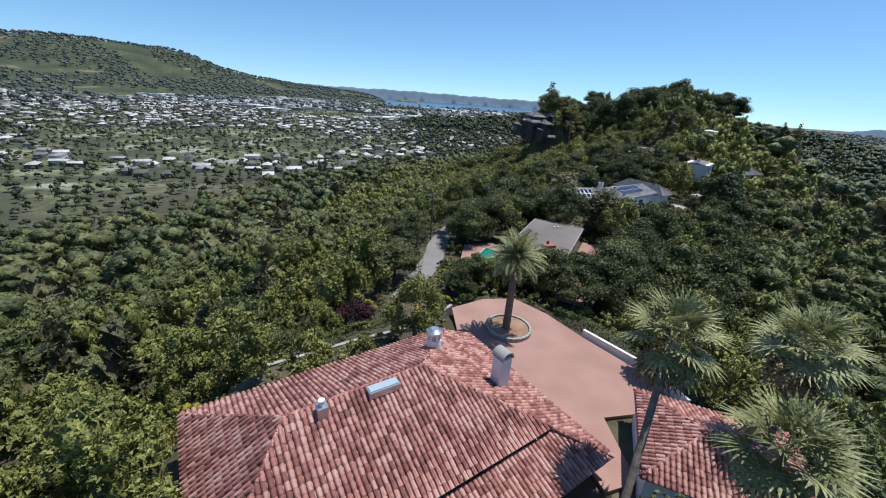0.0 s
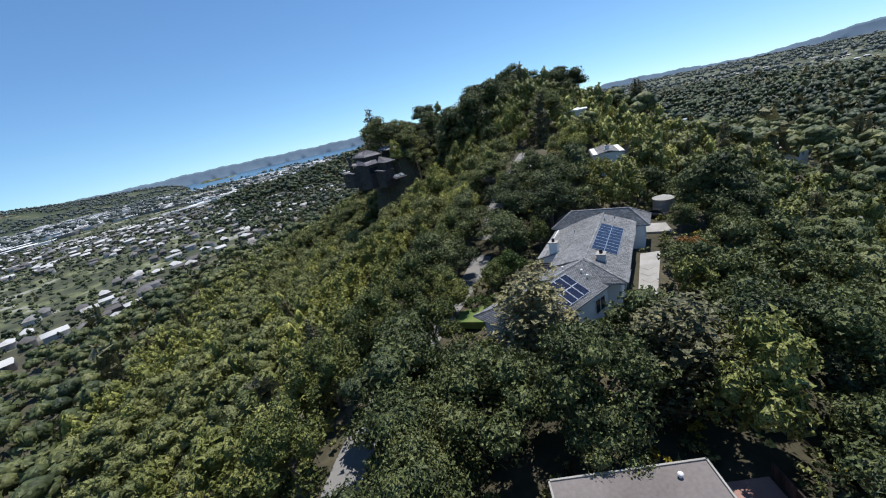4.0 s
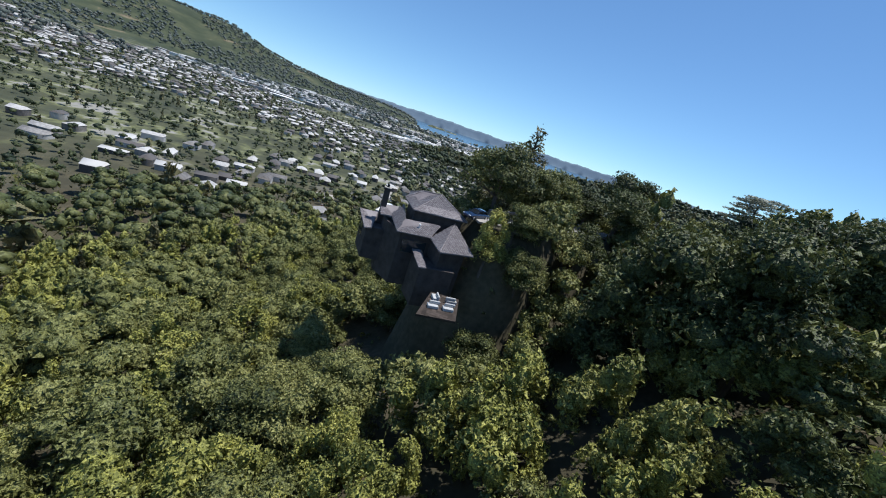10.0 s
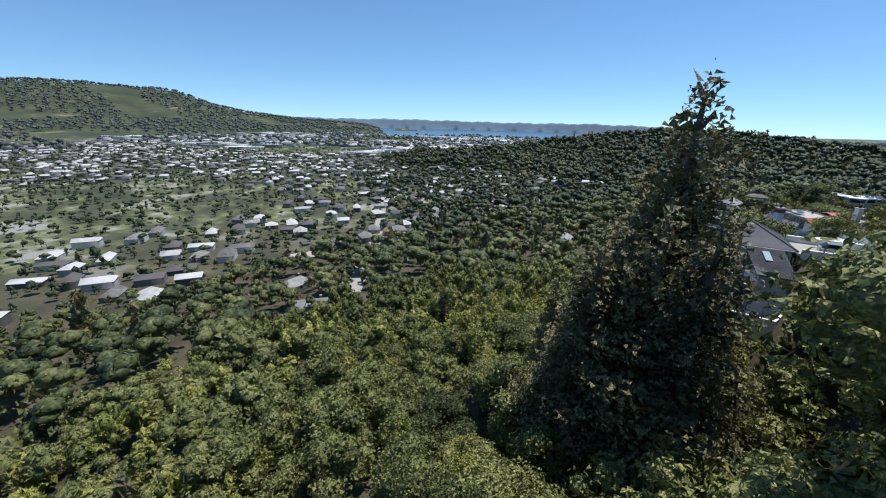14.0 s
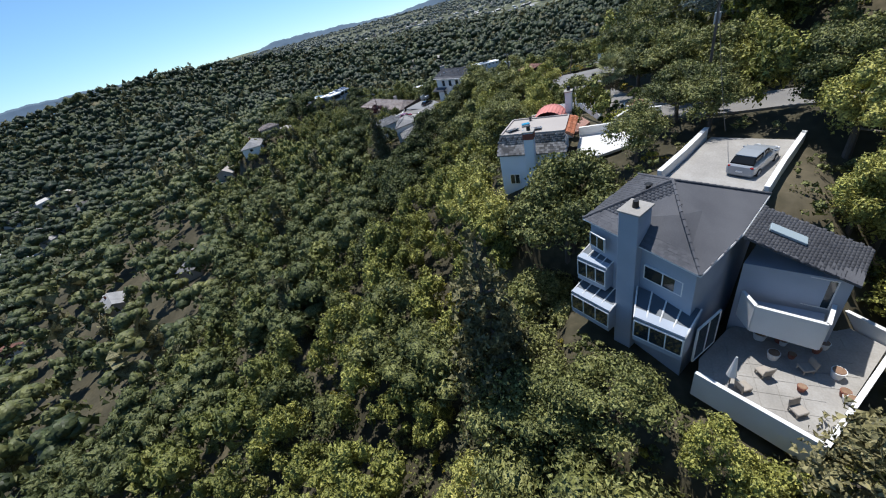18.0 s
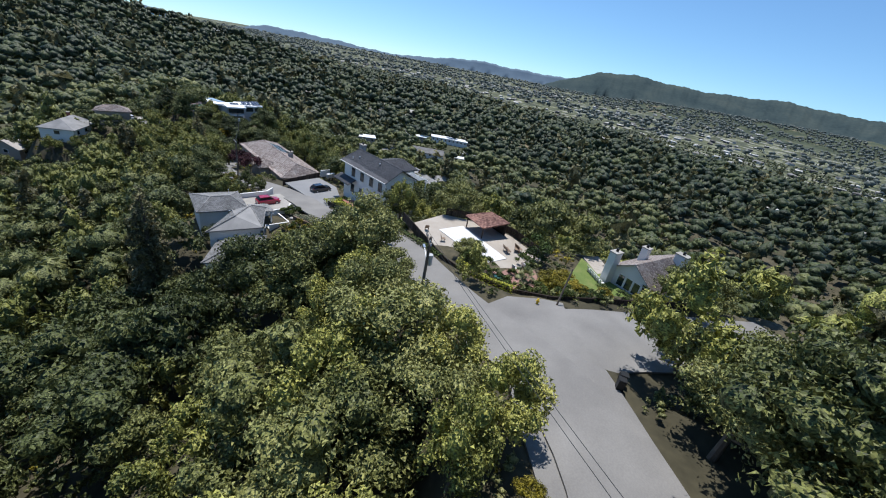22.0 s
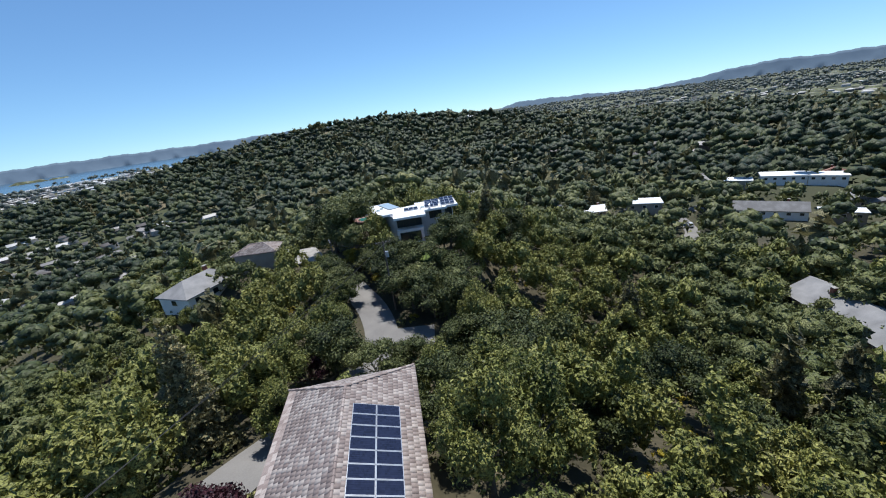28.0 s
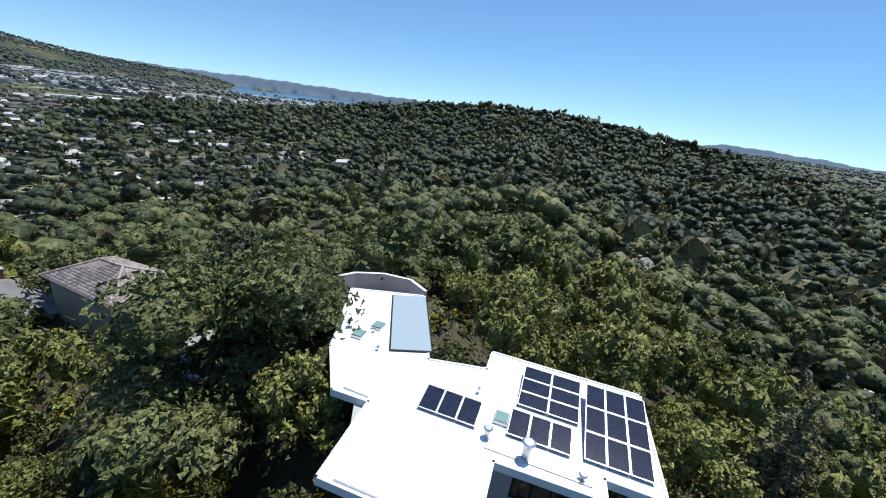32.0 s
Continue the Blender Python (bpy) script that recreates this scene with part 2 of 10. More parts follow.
M_TOWN = varied("town_walls_and_roofs", [(0.1, 0.092, 0.088), (0.22, 0.21, 0.2), (0.48, 0.47, 0.45)], 0.01, 0.5, 0.9, 0, piece=0.8)

# ---------------------------------------------------------------- the lie of the land
RIDGE = [(-140, -120, -50), (0, 15, -24.5), (12, 58, -25), (42, 98, -23.5), (60, 132, -17), (80, 163, -8), (98, 188, 0), (105, 210, 3), (106, 234, 0), (113, 249, -9), (140, 275, -17),
         (160, 305, -22), (178, 335, -26), (195, 372, -35), (222, 408, -32), (255, 470, -42), (330, 640, -62), (400, 820, -52)]
# the broad wooded hill to the north
HILL = [(35, 1053, -66), (98, 1064, -57), (170, 1072, -48), (252, 1092, -35), (342, 1081, -23), (417, 1063, -14), (525, 1021, -12), (610, 972, -20), (672, 900, -29), (697, 849, -40), (690, 743, -58)]
VALLEY = -88.0
WATER_Z = -92.0
# level places: x, y, radius, height
PADS = [(272, 335, 16, -54.6), (383, 378, 14, -66.6), (431, 408, 9, -67.6), (438, 385, 14, -65), (339, 412, 9, -58.1), (345, 440, 8, -66), (180, 427.5, 7, -39.7), (170.2, 452, 6, -50.8), (-2, 20, 15, -24.1), (9, 34, 10, -24.1), (18, 22, 8, -24.1), (14, 62, 13, -25.3), (5, 60, 6, -25.35), (22, 70, 7, -25.3), (45, 100, 9, -23.9), (31, 92, 8, -23.9), (62, 104, 7, -23.95), (79, 132, 6, -21), (64, 139, 7, -14.5), (71, 147, 4, -14.5),
        (46, 202, 4, -6.8), (63, 250, 7, -17), (74, 248, 4.5, -9.4), (83, 264, 5, -14), (83, 257, 3, -10.5), (92, 263, 4, -11), (152, 282, 9, -18.8), (157, 277, 5, -18.8), (145, 274, 4, -18.4), (155, 262, 8, -18.7),
        (147, 320, 9, -28), (156.2, 321.6, 5, -25.8), (170, 308, 7, -24.9), (170, 321, 5, -25.6), (164.5, 307.5, 2.5, -24.7), (183, 345, 9, -30.5), (172, 330, 3, -27.7), (226, 402, 9, -32), (219, 410, 6, -31.5), (219, 390, 4, -32.2), (220, 419, 4, -29.9), (194, 427, 6, -36.5), (203, 424, 4, -35.6)]
DUG = [(164.6, 307.4, 3.0, -24.75), (162, 304, 1.5, -24.75), (33, 193, 7.5, -17), (39, 186.5, 5.5, -17.5), (29, 200, 4, -13.5), (61, 251, 6, -18), (157, 319, 3.5, -25.75), (166, 315.5, 3, -25.65)]
ROAD_A = [(-6, 44, -25.5), (-4.5, 52, -25.8), (-3, 60, -26), (-2.5, 68, -26), (1, 80, -26), (8, 92, -26), (20, 103, -25.5), (32, 114, -24.5), (41, 124, -21), (50, 132, -17), (58, 138, -14.2), (66, 146, -13)]
ROAD_B = [(45, 199.5, -6.5), (48, 204, -6.3), (56, 212.5, -6.1), (69, 222.5, -6.1), (80, 231, -6.9), (85.5, 240, -8.0), (89, 249, -9.4), (97.5, 254.2, -11.2), (106, 257.6, -12.2), (114, 260.2, -13.2), (121, 262.6, -13.7), (127, 267, -14.3),
          (132.5, 275, -15.4), (138.5, 281.3, -16.6), (145.2, 287.7, -18.2), (152, 295.8, -20.7), (155, 300.9, -22.4), (157, 305.7, -23.6), (158.9, 312.1, -24.6), (162.5, 320, -25.2), (165.2, 331, -26.4), (167.4, 340, -27.8), (170, 348, -28.7),
          (177, 357.5, -31), (190, 366.5, -35), (199, 374, -36.2), (203, 384, -36.3), (204.4, 396, -36.1), (205.5, 415, -35.6)]
ROAD_C = [(118, 261.5, -13.6), (125, 264.6, -14.25), (131.5, 266.6, -14.95), (135.8, 262.6, -15.3), (140, 256.5, -15.8), (145.5, 249, -16.6), (152, 240, -17.6)]
ROAD_E = [(200.5, 375.5, -36.25), (203.5, 373.4, -36.3), (206.6, 371.4, -36.4)]
ROAD_F = [(127, 270, -14.7), (132, 271, -15.2), (135.2, 269.4, -15.4), (136.6, 265.5, -15.35)]
ROAD_D = [(300, 380, -66), (310, 387.5, -65.6), (326, 392, -65.4), (341, 393, -65.2), (352, 400, -65), (362, 408, -64.6), (378, 404, -64)]


def smooth01(v):
    v = np.clip(v, 0, 1)
    return v * v * (3 - 2 * v)


def along(x, y, line):
    """Distance to a line of points and the height at the nearest place on it."""
    best, height = np.full(np.shape(x), 1e9), np.zeros(np.shape(x))
    for (ax, ay, az), (bx, by, bz) in zip(line, line[1:]):
        u = np.clip(((x - ax) * (bx - ax) + (y - ay) * (by - ay)) / ((bx - ax) ** 2 + (by - ay) ** 2), 0, 1)
        d = np.hypot(x - ax - u * (bx - ax), y - ay - u * (by - ay))
        near = d < best
        best, height = np.where(near, d, best), np.where(near, az + u * (bz - az), height)
    return best, height


# far skyline: azimuth from +y towards +x, elevation in degrees, seen from the middle of the flight
SKYLINE = [(-180, 1.5), (-110, 2.0), (-60, 2.2), (-53, 2.4), (-50, 2.75), (-46, 2.8), (-42, 2.5), (-38.5, 2.6), (-37, 2.1), (-35, 1.2), (-32, 0.6), (-29, 0.1), (-25, -0.3), (-21, -0.5), (-15.5, -0.95), (-12.5, -1.9), (30, -1.9), (40, -1.5),
           (60, -1.6), (84, -1.4), (100, -0.6), (120, -0.2), (150, 2.0), (180, 1.5)]


def rolling(x, y, size, amount):
    return amount * (np.sin(x / size + 1.3) * np.cos(y / size * 1.13 + 0.4) + 0.5 * np.sin(x / size * 2.3 + y / size * 1.7))


def ground_z(x, y, pads=True):
    x, y = np.asarray(x, float), np.asarray(y, float)
    d, top = along(x, y, RIDGE)
    base = VALLEY + rolling(x, y, 90, 1.5)
    # the land behind the right flank is higher than the town
    right = smooth01((x - y * 0.45 - 60) / 300) * smooth01((1100 - y) / 500) * smooth01((1000 - x + y * 0.45) / 400)
    base = base + right * 16
    dh, toph = along(x, y, HILL)
    z = np.maximum(base + (top - base) * np.exp(-((d / 130.0) ** 1.15)), base + (toph - base) * np.exp(-((dh / 230.0) ** 1.25))) + rolling(x, y, 23, 0.8) * np.exp(-d / 300)
    # distant ranges
    r, az = np.hypot(x - 110, y - 220), np.degrees(np.arctan2(x - 110, y - 220))
    el = np.interp(az, [s[0] for s in SKYLINE], [s[1] for s in SKYLINE])
    far = np.tan(np.radians(el)) * 3600
    swell = np.exp(-(((r - 3600) / 1000.0) ** 2))
    rough = (np.sin(az * 1.9 + r / 170) + np.sin(az * 0.83 - r / 260)) * 14 * swell
    z = z + np.maximum(far - VALLEY, 0) * swell + np.where(far > VALLEY + 30, rough * (1 - np.exp(-((r - 3600) / 300.0) ** 2)), 0)
    # the bay
    bay = smooth01((az + 15) / 3) * smooth01((40 - az) / 6) * smooth01((r - 2350) / 150)
    z = z * (1 - bay) + (WATER_Z - 12) * bay
    if pads:
        for px, py, pr, pz in PADS:
            w = smooth01(1 - (np.hypot(x - px, y - py) - pr) / 9)
            z = z * (1 - w) + pz * w
        for line, half in ((ROAD_A, 2.4), (ROAD_B, 2.8), (ROAD_C, 4.2), (ROAD_D, 3.0), (ROAD_E, 2.6)):
            dd, hh = along(x, y, line)
            w = smooth01(1 - (dd - half - 1.5) / 7)
            z = z * (1 - w) + (hh - 0.18) * w
        for line, half in ((ROAD_A, 1.8), (ROAD_B, 2.8), (ROAD_C, 4.3), (ROAD_D, 2.6), (ROAD_E, 2.6), (ROAD_F, 3.4)):
            dd, hh = along(x, y, line)
            w = smooth01(1 - (dd - half - 0.8) / 2)
            z = z * (1 - w) + np.minimum(z, hh - 0.2) * w
        for px, py, pr, pz in DUG:
            w = smooth01(1 - (np.hypot(x - px, y - py) - pr) / 3.5)
            z = z * (1 - w) + np.minimum(z, pz) * w
    return z


def part(name, bm, mat, parent=None, label="", smooth=False):
    me = bpy.data.meshes.new(name)
    bm.to_mesh(me)
    bm.free()
    for m in (mat if isinstance(mat, (list, tuple)) else [mat]):
        me.materials.append(m)
    if smooth:
        me.polygons.foreach_set("use_smooth", [True] * len(me.polygons))
    ob = new(name, me)
    if parent:
        ob.parent = parent
    if label:
        ob["label"] = label
    return ob


def raw(name, verts, faces, mat, parent=None, label="", smooth=False):
    me = bpy.data.meshes.new(name)
    verts, faces = np.asarray(verts, np.float32), np.asarray(faces, np.int32)
    k = faces.shape[1]
    me.vertices.add(len(verts))
    me.vertices.foreach_set("co", verts.ravel())
    me.loops.add(faces.size)
    me.loops.foreach_set("vertex_index", faces.ravel())
    me.polygons.add(len(faces))
    me.polygons.foreach_set("loop_start", np.arange(0, faces.size, k, dtype=np.int32))
    if smooth:
        me.polygons.foreach_set("use_smooth", np.ones(len(faces), bool))
    me.update(calc_edges=True)
    me.materials.append(mat)
    ob = new(name, me)
    if parent:
        ob.parent = parent
    if label:
        ob["label"] = label
    return ob


def land_z(x, y):
    """Height of the ground sheet itself."""
    x, y = np.asarray(x, float), np.asarray(y, float)
    i, j = np.clip(np.searchsorted(gx, x) - 1, 0, nx - 2), np.clip(np.searchsorted(gy, y) - 1, 0, ny - 2)
    u, v = (x - gx[i]) / (gx[i + 1] - gx[i]), (y - gy[j]) / (gy[j + 1] - gy[j])
    return (GZ[j, i] * (1 - u) + GZ[j, i + 1] * u) * (1 - v) + (GZ[j + 1, i] * (1 - u) + GZ[j + 1, i + 1] * u) * v


def steps(lo, hi, fine_lo, fine_hi, fine):
    out = list(np.arange(fine_lo, fine_hi, fine))
    v, s = fine_lo, fine
    while v > lo:
        s *= 1.05
        v -= s
        out.insert(0, v)
    v, s = out[-1], fine
    while v < hi:
        s *= 1.05
        v += s
        out.append(v)
    return np.array(out)


gx, gy = steps(-4700, 4700, -60, 270, 2.0), steps(-3200, 4700, -15, 450, 2.0)
GX, GY = np.meshgrid(gx, gy)
GZ = ground_z(GX, GY)
nx, ny = len(gx), len(gy)
idx = np.arange(nx * ny).reshape(ny, nx)
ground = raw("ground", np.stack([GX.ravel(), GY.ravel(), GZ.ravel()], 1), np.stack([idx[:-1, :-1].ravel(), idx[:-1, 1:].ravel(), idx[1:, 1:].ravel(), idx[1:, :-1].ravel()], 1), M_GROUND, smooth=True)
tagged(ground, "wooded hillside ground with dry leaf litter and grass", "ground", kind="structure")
bm = bmesh.new()
for c in ((-1300, 2300), (4600, 2300), (4600, 4690), (-1300, 4690)):
    bm.verts.new((*c, WATER_Z))
bm.faces.new(bm.verts)
tagged(part("water", bm, M_WATER), "blue bay water beyond the flat town", "water", kind="structure")


bm = bmesh.new()
for cx, cy, rx_, h_ in ((-560, 3750, 95, 16), (-420, 3770, 60, 9)):
    rim = [bm.verts.new((cx + rx_ * math.cos(a), cy + 0.5 * rx_ * math.sin(a), WATER_Z - 1)) for a in np.linspace(0, 6.283, 19)[:-1]]
    mid = [bm.verts.new((cx + 0.55 * rx_ * math.cos(a) * (1 + 0.2 * math.sin(3 * a)), cy + 0.25 * rx_ * math.sin(a), WATER_Z + h_ * (0.8 + 0.25 * math.sin(2 * a + 1)))) for a in np.linspace(0, 6.283, 19)[:-1]]
    for k in range(18):
        bm.faces.new((rim[k], rim[(k + 1) % 18], mid[(k + 1) % 18], mid[k]))
    bm.faces.new(mid)
tagged(part("islands", bm, M_GROUND), "low wooded islands in the bay", "island", kind="structure")


def strip(name, line, half, mat, lift=0.0, thick=0.25, parent=None, fine=2.0):
    """A road or path along a line of points, smoothed, with thickness."""
    pts = [Vector(p) for p in line]
    dense = []
    for i in range(len(pts) - 1):
        p0, p1, p2, p3 = pts[max(i - 1, 0)], pts[i], pts[i + 1], pts[min(i + 2, len(pts) - 1)]
        n = max(1, int((p2 - p1).length / fine))
        for k in range(n):
            u = k / n
            dense.append(0.5 * (2 * p1 + (p2 - p0) * u + (2 * p0 - 5 * p1 + 4 * p2 - p3) * u * u + (3 * p1 - p0 - 3 * p2 + p3) * u ** 3))
    dense.append(pts[-1])
    bm = bmesh.new()
    rings = []
    for i, p in enumerate(dense):
        d = dense[min(i + 1, len(dense) - 1)] - dense[max(i - 1, 0)]
        side = Vector((d.y, -d.x, 0)).normalized()
        w = half(i / (len(dense) - 1)) if callable(half) else half
        up = Vector((0, 0, lift))
        rings.append([bm.verts.new(q) for q in (p - side * w + up, p + up + Vector((0, 0, 0.03)), p + side * w + up, p + side * w + up - Vector((0, 0, thick)), p - side * w + up - Vector((0, 0, thick)))])
    for a, b in zip(rings, rings[1:]):
        for k in range(5):
            bm.faces.new((a[k], a[(k + 1) % 5], b[(k + 1) % 5], b[k]))
    bm.faces.new(rings[0])
    bm.faces.new(rings[-1][::-1])
    bmesh.ops.recalc_face_normals(bm, faces=bm.faces)
    return part(name, bm, mat, parent)


tagged(strip("road", ROAD_A, 1.7, M_ASPHALT), "narrow grey asphalt lane between trees", "road", kind="structure")
tagged(strip("road", ROAD_E, 2.6, M_ASPHALT, lift=-0.02), "short asphalt branch road under trees", "road", kind="structure")
tagged(strip("road", ROAD_F, 3.4, M_ASPHALT, lift=-0.05), "asphalt apron of the junction by the fence", "road", kind="structure")
tagged(strip("road", ROAD_C, 4.4, M_ASPHALT, lift=-0.03), "wide grey asphalt junction beside the fence", "road", kind="structure")
tagged(strip("road", ROAD_D, 2.6, M_ASPHALT), "pale asphalt street far down the slope", "road", kind="structure")
tagged(strip("road", ROAD_B, lambda u: 2.5 + 0.7 * math.exp(-((u - 0.36) / 0.06) ** 2), M_ASPHALT), "winding grey asphalt road along the ridge", "road", kind="structure")

# ---------------------------------------------------------------- building kit
def thing(name, at, label, category, group="", kind=""):
    ob = new(name)
    ob.location = at
    return tagged(ob, label, category, group, kind)


def put(ob, parent):
    """Hang a part, built in world places, under its thing."""
    ob.parent = parent
    top = parent
    shift = Vector((0, 0, 0))
    while top:
        shift += top.location
        top = top.parent
    ob.location = ob.location - shift
    return ob


def P(name, bm, mat, parent, label="", smooth=False):
    return put(part(name, bm, mat, None, label, smooth), parent)


def R(name, verts, faces, mat, parent, label="", smooth=False):
    return put(raw(name, verts, faces, mat, None, label, smooth), parent)


def slab(pts, z0, z1, bm=None):
    """An upright prism on a plan polygon."""
    bm = bm or bmesh.new()
    n = len(pts)
    lo, hi = [bm.verts.new((p[0], p[1], z0)) for p in pts], [bm.verts.new((p[0], p[1], z1)) for p in pts]
    for k in range(n):
        bm.faces.new((lo[k], lo[(k + 1) % n], hi[(k + 1) % n], hi[k]))
    bm.faces.new(hi)
    bm.faces.new(lo[::-1])
    bmesh.ops.recalc_face_normals(bm, faces=bm.faces)
    return bm


def box(m, sx, sy, sz, bm=None, bevel=0.0):
    """A block with its base at the pose m."""
    own = bmesh.new()
    bmesh.ops.create_cube(own, size=1)
    for v in own.verts:
        v.co = Vector((v.co.x * sx, v.co.y * sy, (v.co.z + 0.5) * sz))
    if bevel:
        bmesh.ops.bevel(own, geom=own.edges, offset=bevel, segments=1, affect="EDGES")
    own.transform(m)
    if bm is None:
        return own
    tmp = bpy.data.meshes.new("tmp")
    own.to_mesh(tmp)
    own.free()
    bm.from_mesh(tmp)
    bpy.data.meshes.remove(tmp)
    return bm


def tube(a, b, r0, r1=None, seg=8, bm=None):
    bm = bm or bmesh.new()
    a, b = Vector(a), Vector(b)
    r1 = r0 if r1 is None else r1
    q = (b - a).to_track_quat("Z", "Y")
    ra, rb = [], []
    for k in range(seg):
        d = Vector((math.cos(2 * math.pi * k / seg), math.sin(2 * math.pi * k / seg), 0))
        ra.append(bm.verts.new(a + q @ (d * r0)))
        rb.append(bm.verts.new(b + q @ (d * r1)))
    for k in range(seg):
        bm.faces.new((ra[k], ra[(k + 1) % seg], rb[(k + 1) % seg], rb[k]))
    bm.faces.new(rb)
    bm.faces.new(ra[::-1])
    return bm


def plate(pts, thick):
    """A slab with the given upper face (points in order round it), thickened downwards."""
    bm = bmesh.new()
    hi, lo = [bm.verts.new(p) for p in pts], [bm.verts.new((p[0], p[1], p[2] - thick)) for p in pts]
    n = len(pts)
    bm.faces.new(hi)
    bm.faces.new(lo[::-1])
    for k in range(n):
        bm.faces.new((hi[k], lo[k], lo[(k + 1) % n], hi[(k + 1) % n]))
    bmesh.ops.recalc_face_normals(bm, faces=bm.faces)
    return bm


def piece_mesh(style, w, l, t):
    """One roof piece: x across, y down the slope from its head, z out."""
    if style == "barrel":
        v, f, s = [], [], 5
        for y, r, lift in ((0, 0.42, 0.0), (l * 1.12, 0.5, 0.035)):
            for k in range(s):
                a = math.pi * k / (s - 1)
                v.append((-math.cos(a) * w * r, y, math.sin(a) * w * 0.52 + lift))
        for k in range(s - 1):
            f.append((k, k + 1, s + k + 1, s + k))
        f += [(s, s + 1, s + 3, s + 4)]
        return np.array(v), np.array(f)
    h = w * 0.485
    v = [(-h, 0, 0.004), (h, 0, 0.004), (h, l * 1.1, t), (-h, l * 1.1, t), (h, l * 1.1, 0), (-h, l * 1.1, 0), (h, 0, 0), (-h, 0, 0)]
    return np.array(v), np.array([(0, 1, 2, 3), (3, 2, 4, 5), (1, 6, 4, 2), (0, 3, 5, 7)])


def inside2(px, py, poly):
    ok = np.zeros(len(px), bool)
    n = len(poly)
    for k in range(n):
        (ax, ay), (bx, by) = poly[k], poly[(k + 1) % n]
        c = ((ay > py) != (by > py)) & (px < (bx - ax) * (py - ay) / (by - ay + 1e-12) + ax)
        ok ^= c
    return ok


def roof_face(pts, mat, parent, style="shingle", w=0.3, l=0.18, t=0.018, thick=0.16, singles=0, name="roof_slope", seed=1, edge_mat=None):
    """A roof slope: a slab and its rows of tiles or shingles; the first singles of them are objects of their own."""
    pts = [Vector(p) for p in pts]
    n = (pts[1] - pts[0]).cross(pts[2] - pts[0]).normalized()
    if n.z < 0:
        n = -n
    down = (Vector((0, 0, -1)) + n * n.z)
    down = down.normalized() if down.length > 1e-4 else Vector((1, 0, 0))
    across = down.cross(n).normalized() * -1
    o = pts[0]
    face = P(name, plate([p for p in pts], thick), edge_mat or mat, parent)
    flat = [((p - o).dot(across), (p - o).dot(down)) for p in pts]
    g = np.random.default_rng(seed)
    u0, u1 = min(f[0] for f in flat), max(f[0] for f in flat)
    v0, v1 = min(f[1] for f in flat), max(f[1] for f in flat)
    us, vs = np.arange(u0 + w / 2, u1, w), np.arange(v0, v1, l)
    U, V = np.meshgrid(us, vs)
    if style != "barrel":
        U = U + (np.arange(len(vs)) % 2)[:, None] * w / 2
    U, V = U.ravel(), V.ravel()
    ok = inside2(U, V + l * 0.55, flat)
    U, V = U[ok], V[ok]
    pv, pf = piece_mesh(style, w, l, t)
    A = np.array([list(across), list(down), list(n)])
    base = np.array(list(o)) + np.array(list(n)) * 0.012
    U = U + g.normal(0, 0.008 if style != "barrel" else 0.014, len(U))
    tilt = g.normal(0, 0.004, len(U))
    order = np.argsort(-V) if singles else np.arange(len(U))
    one, rest = order[:singles], order[singles:]
    if len(rest):
        loc = pv[None] + np.stack([U[rest], V[rest], tilt[rest]], 1)[:, None]
        W = loc.reshape(-1, 3) @ A + base
        F = (pf[None] + (np.arange(len(rest)) * len(pv))[:, None, None]).reshape(-1, 4)
        ob = R("tiles" if style == "barrel" else "shingles", W, F, mat, face)
        ob["kind"] = "stuff"
    if singles:
        me = bpy.data.meshes.new("tile")
        me.from_pydata([tuple(p) for p in (pv @ A)], [], [tuple(int(i) for i in f) for f in pf])
        me.materials.append(mat)
        for k in one:
            ob = new("roof_tile", me)
            ob.location = Vector(base + np.array([U[k], V[k], tilt[k]]) @ A)
            put(ob, face)
    return face


def caps(a, b, mat, parent, r=0.11, step=0.45, name="ridge_cap"):
    """Overlapping caps along a ridge or hip."""
    a, b = Vector(a), Vector(b)
    n = max(1, int((b - a).length / step))
    me = None
    for k in range(n):
        if me is None:
            o = part(name, tube(Vector((0, 0, 0.02)), (b - a) * (1.08 / n) + Vector((0, 0, 0.04)), r * 0.9, r * 1.08, 7), mat)
            me = o.data
        else:
            o = new(name, me)
        o.location = a.lerp(b, k / n)
        put(o, parent)


def hip_roof(parent, c, z_eave, ridge, z_ridge, mat, over=0.0, **kw):
    """c: four plan corners in order; ridge: its two plan ends, the first nearer to the edge c3-c0, the second to c1-c2."""
    e = [(x, y, z_eave) for x, y in c]
    r0, r1 = (*ridge[0], z_ridge), (*ridge[1], z_ridge)
    cap = kw.pop("cap", mat)
    roof_face([e[0], e[1], r1, r0], mat, parent, seed=1, **kw)
    kw.pop("singles", None)
    roof_face([e[2], e[3], r0, r1], mat, parent, seed=2, **kw)
    roof_face([e[1], e[2], r1], mat, parent, seed=3, **kw)
    roof_face([e[3], e[0], r0], mat, parent, seed=4, **kw)
    for a, b in ((r0, r1), (r0, e[0]), (r0, e[3]), (r1, e[1]), (r1, e[2])):
        caps(a, b, cap, parent)


def rect(o, a, b, s0, s1, t0, t1):
    """Plan corners of a rectangle in the frame o, along a and b."""
    f = lambda s, t: (o[0] + a[0] * s + b[0] * t, o[1] + a[1] * s + b[1] * t)
    return [f(s0, t0), f(s1, t0), f(s1, t1), f(s0, t1)]


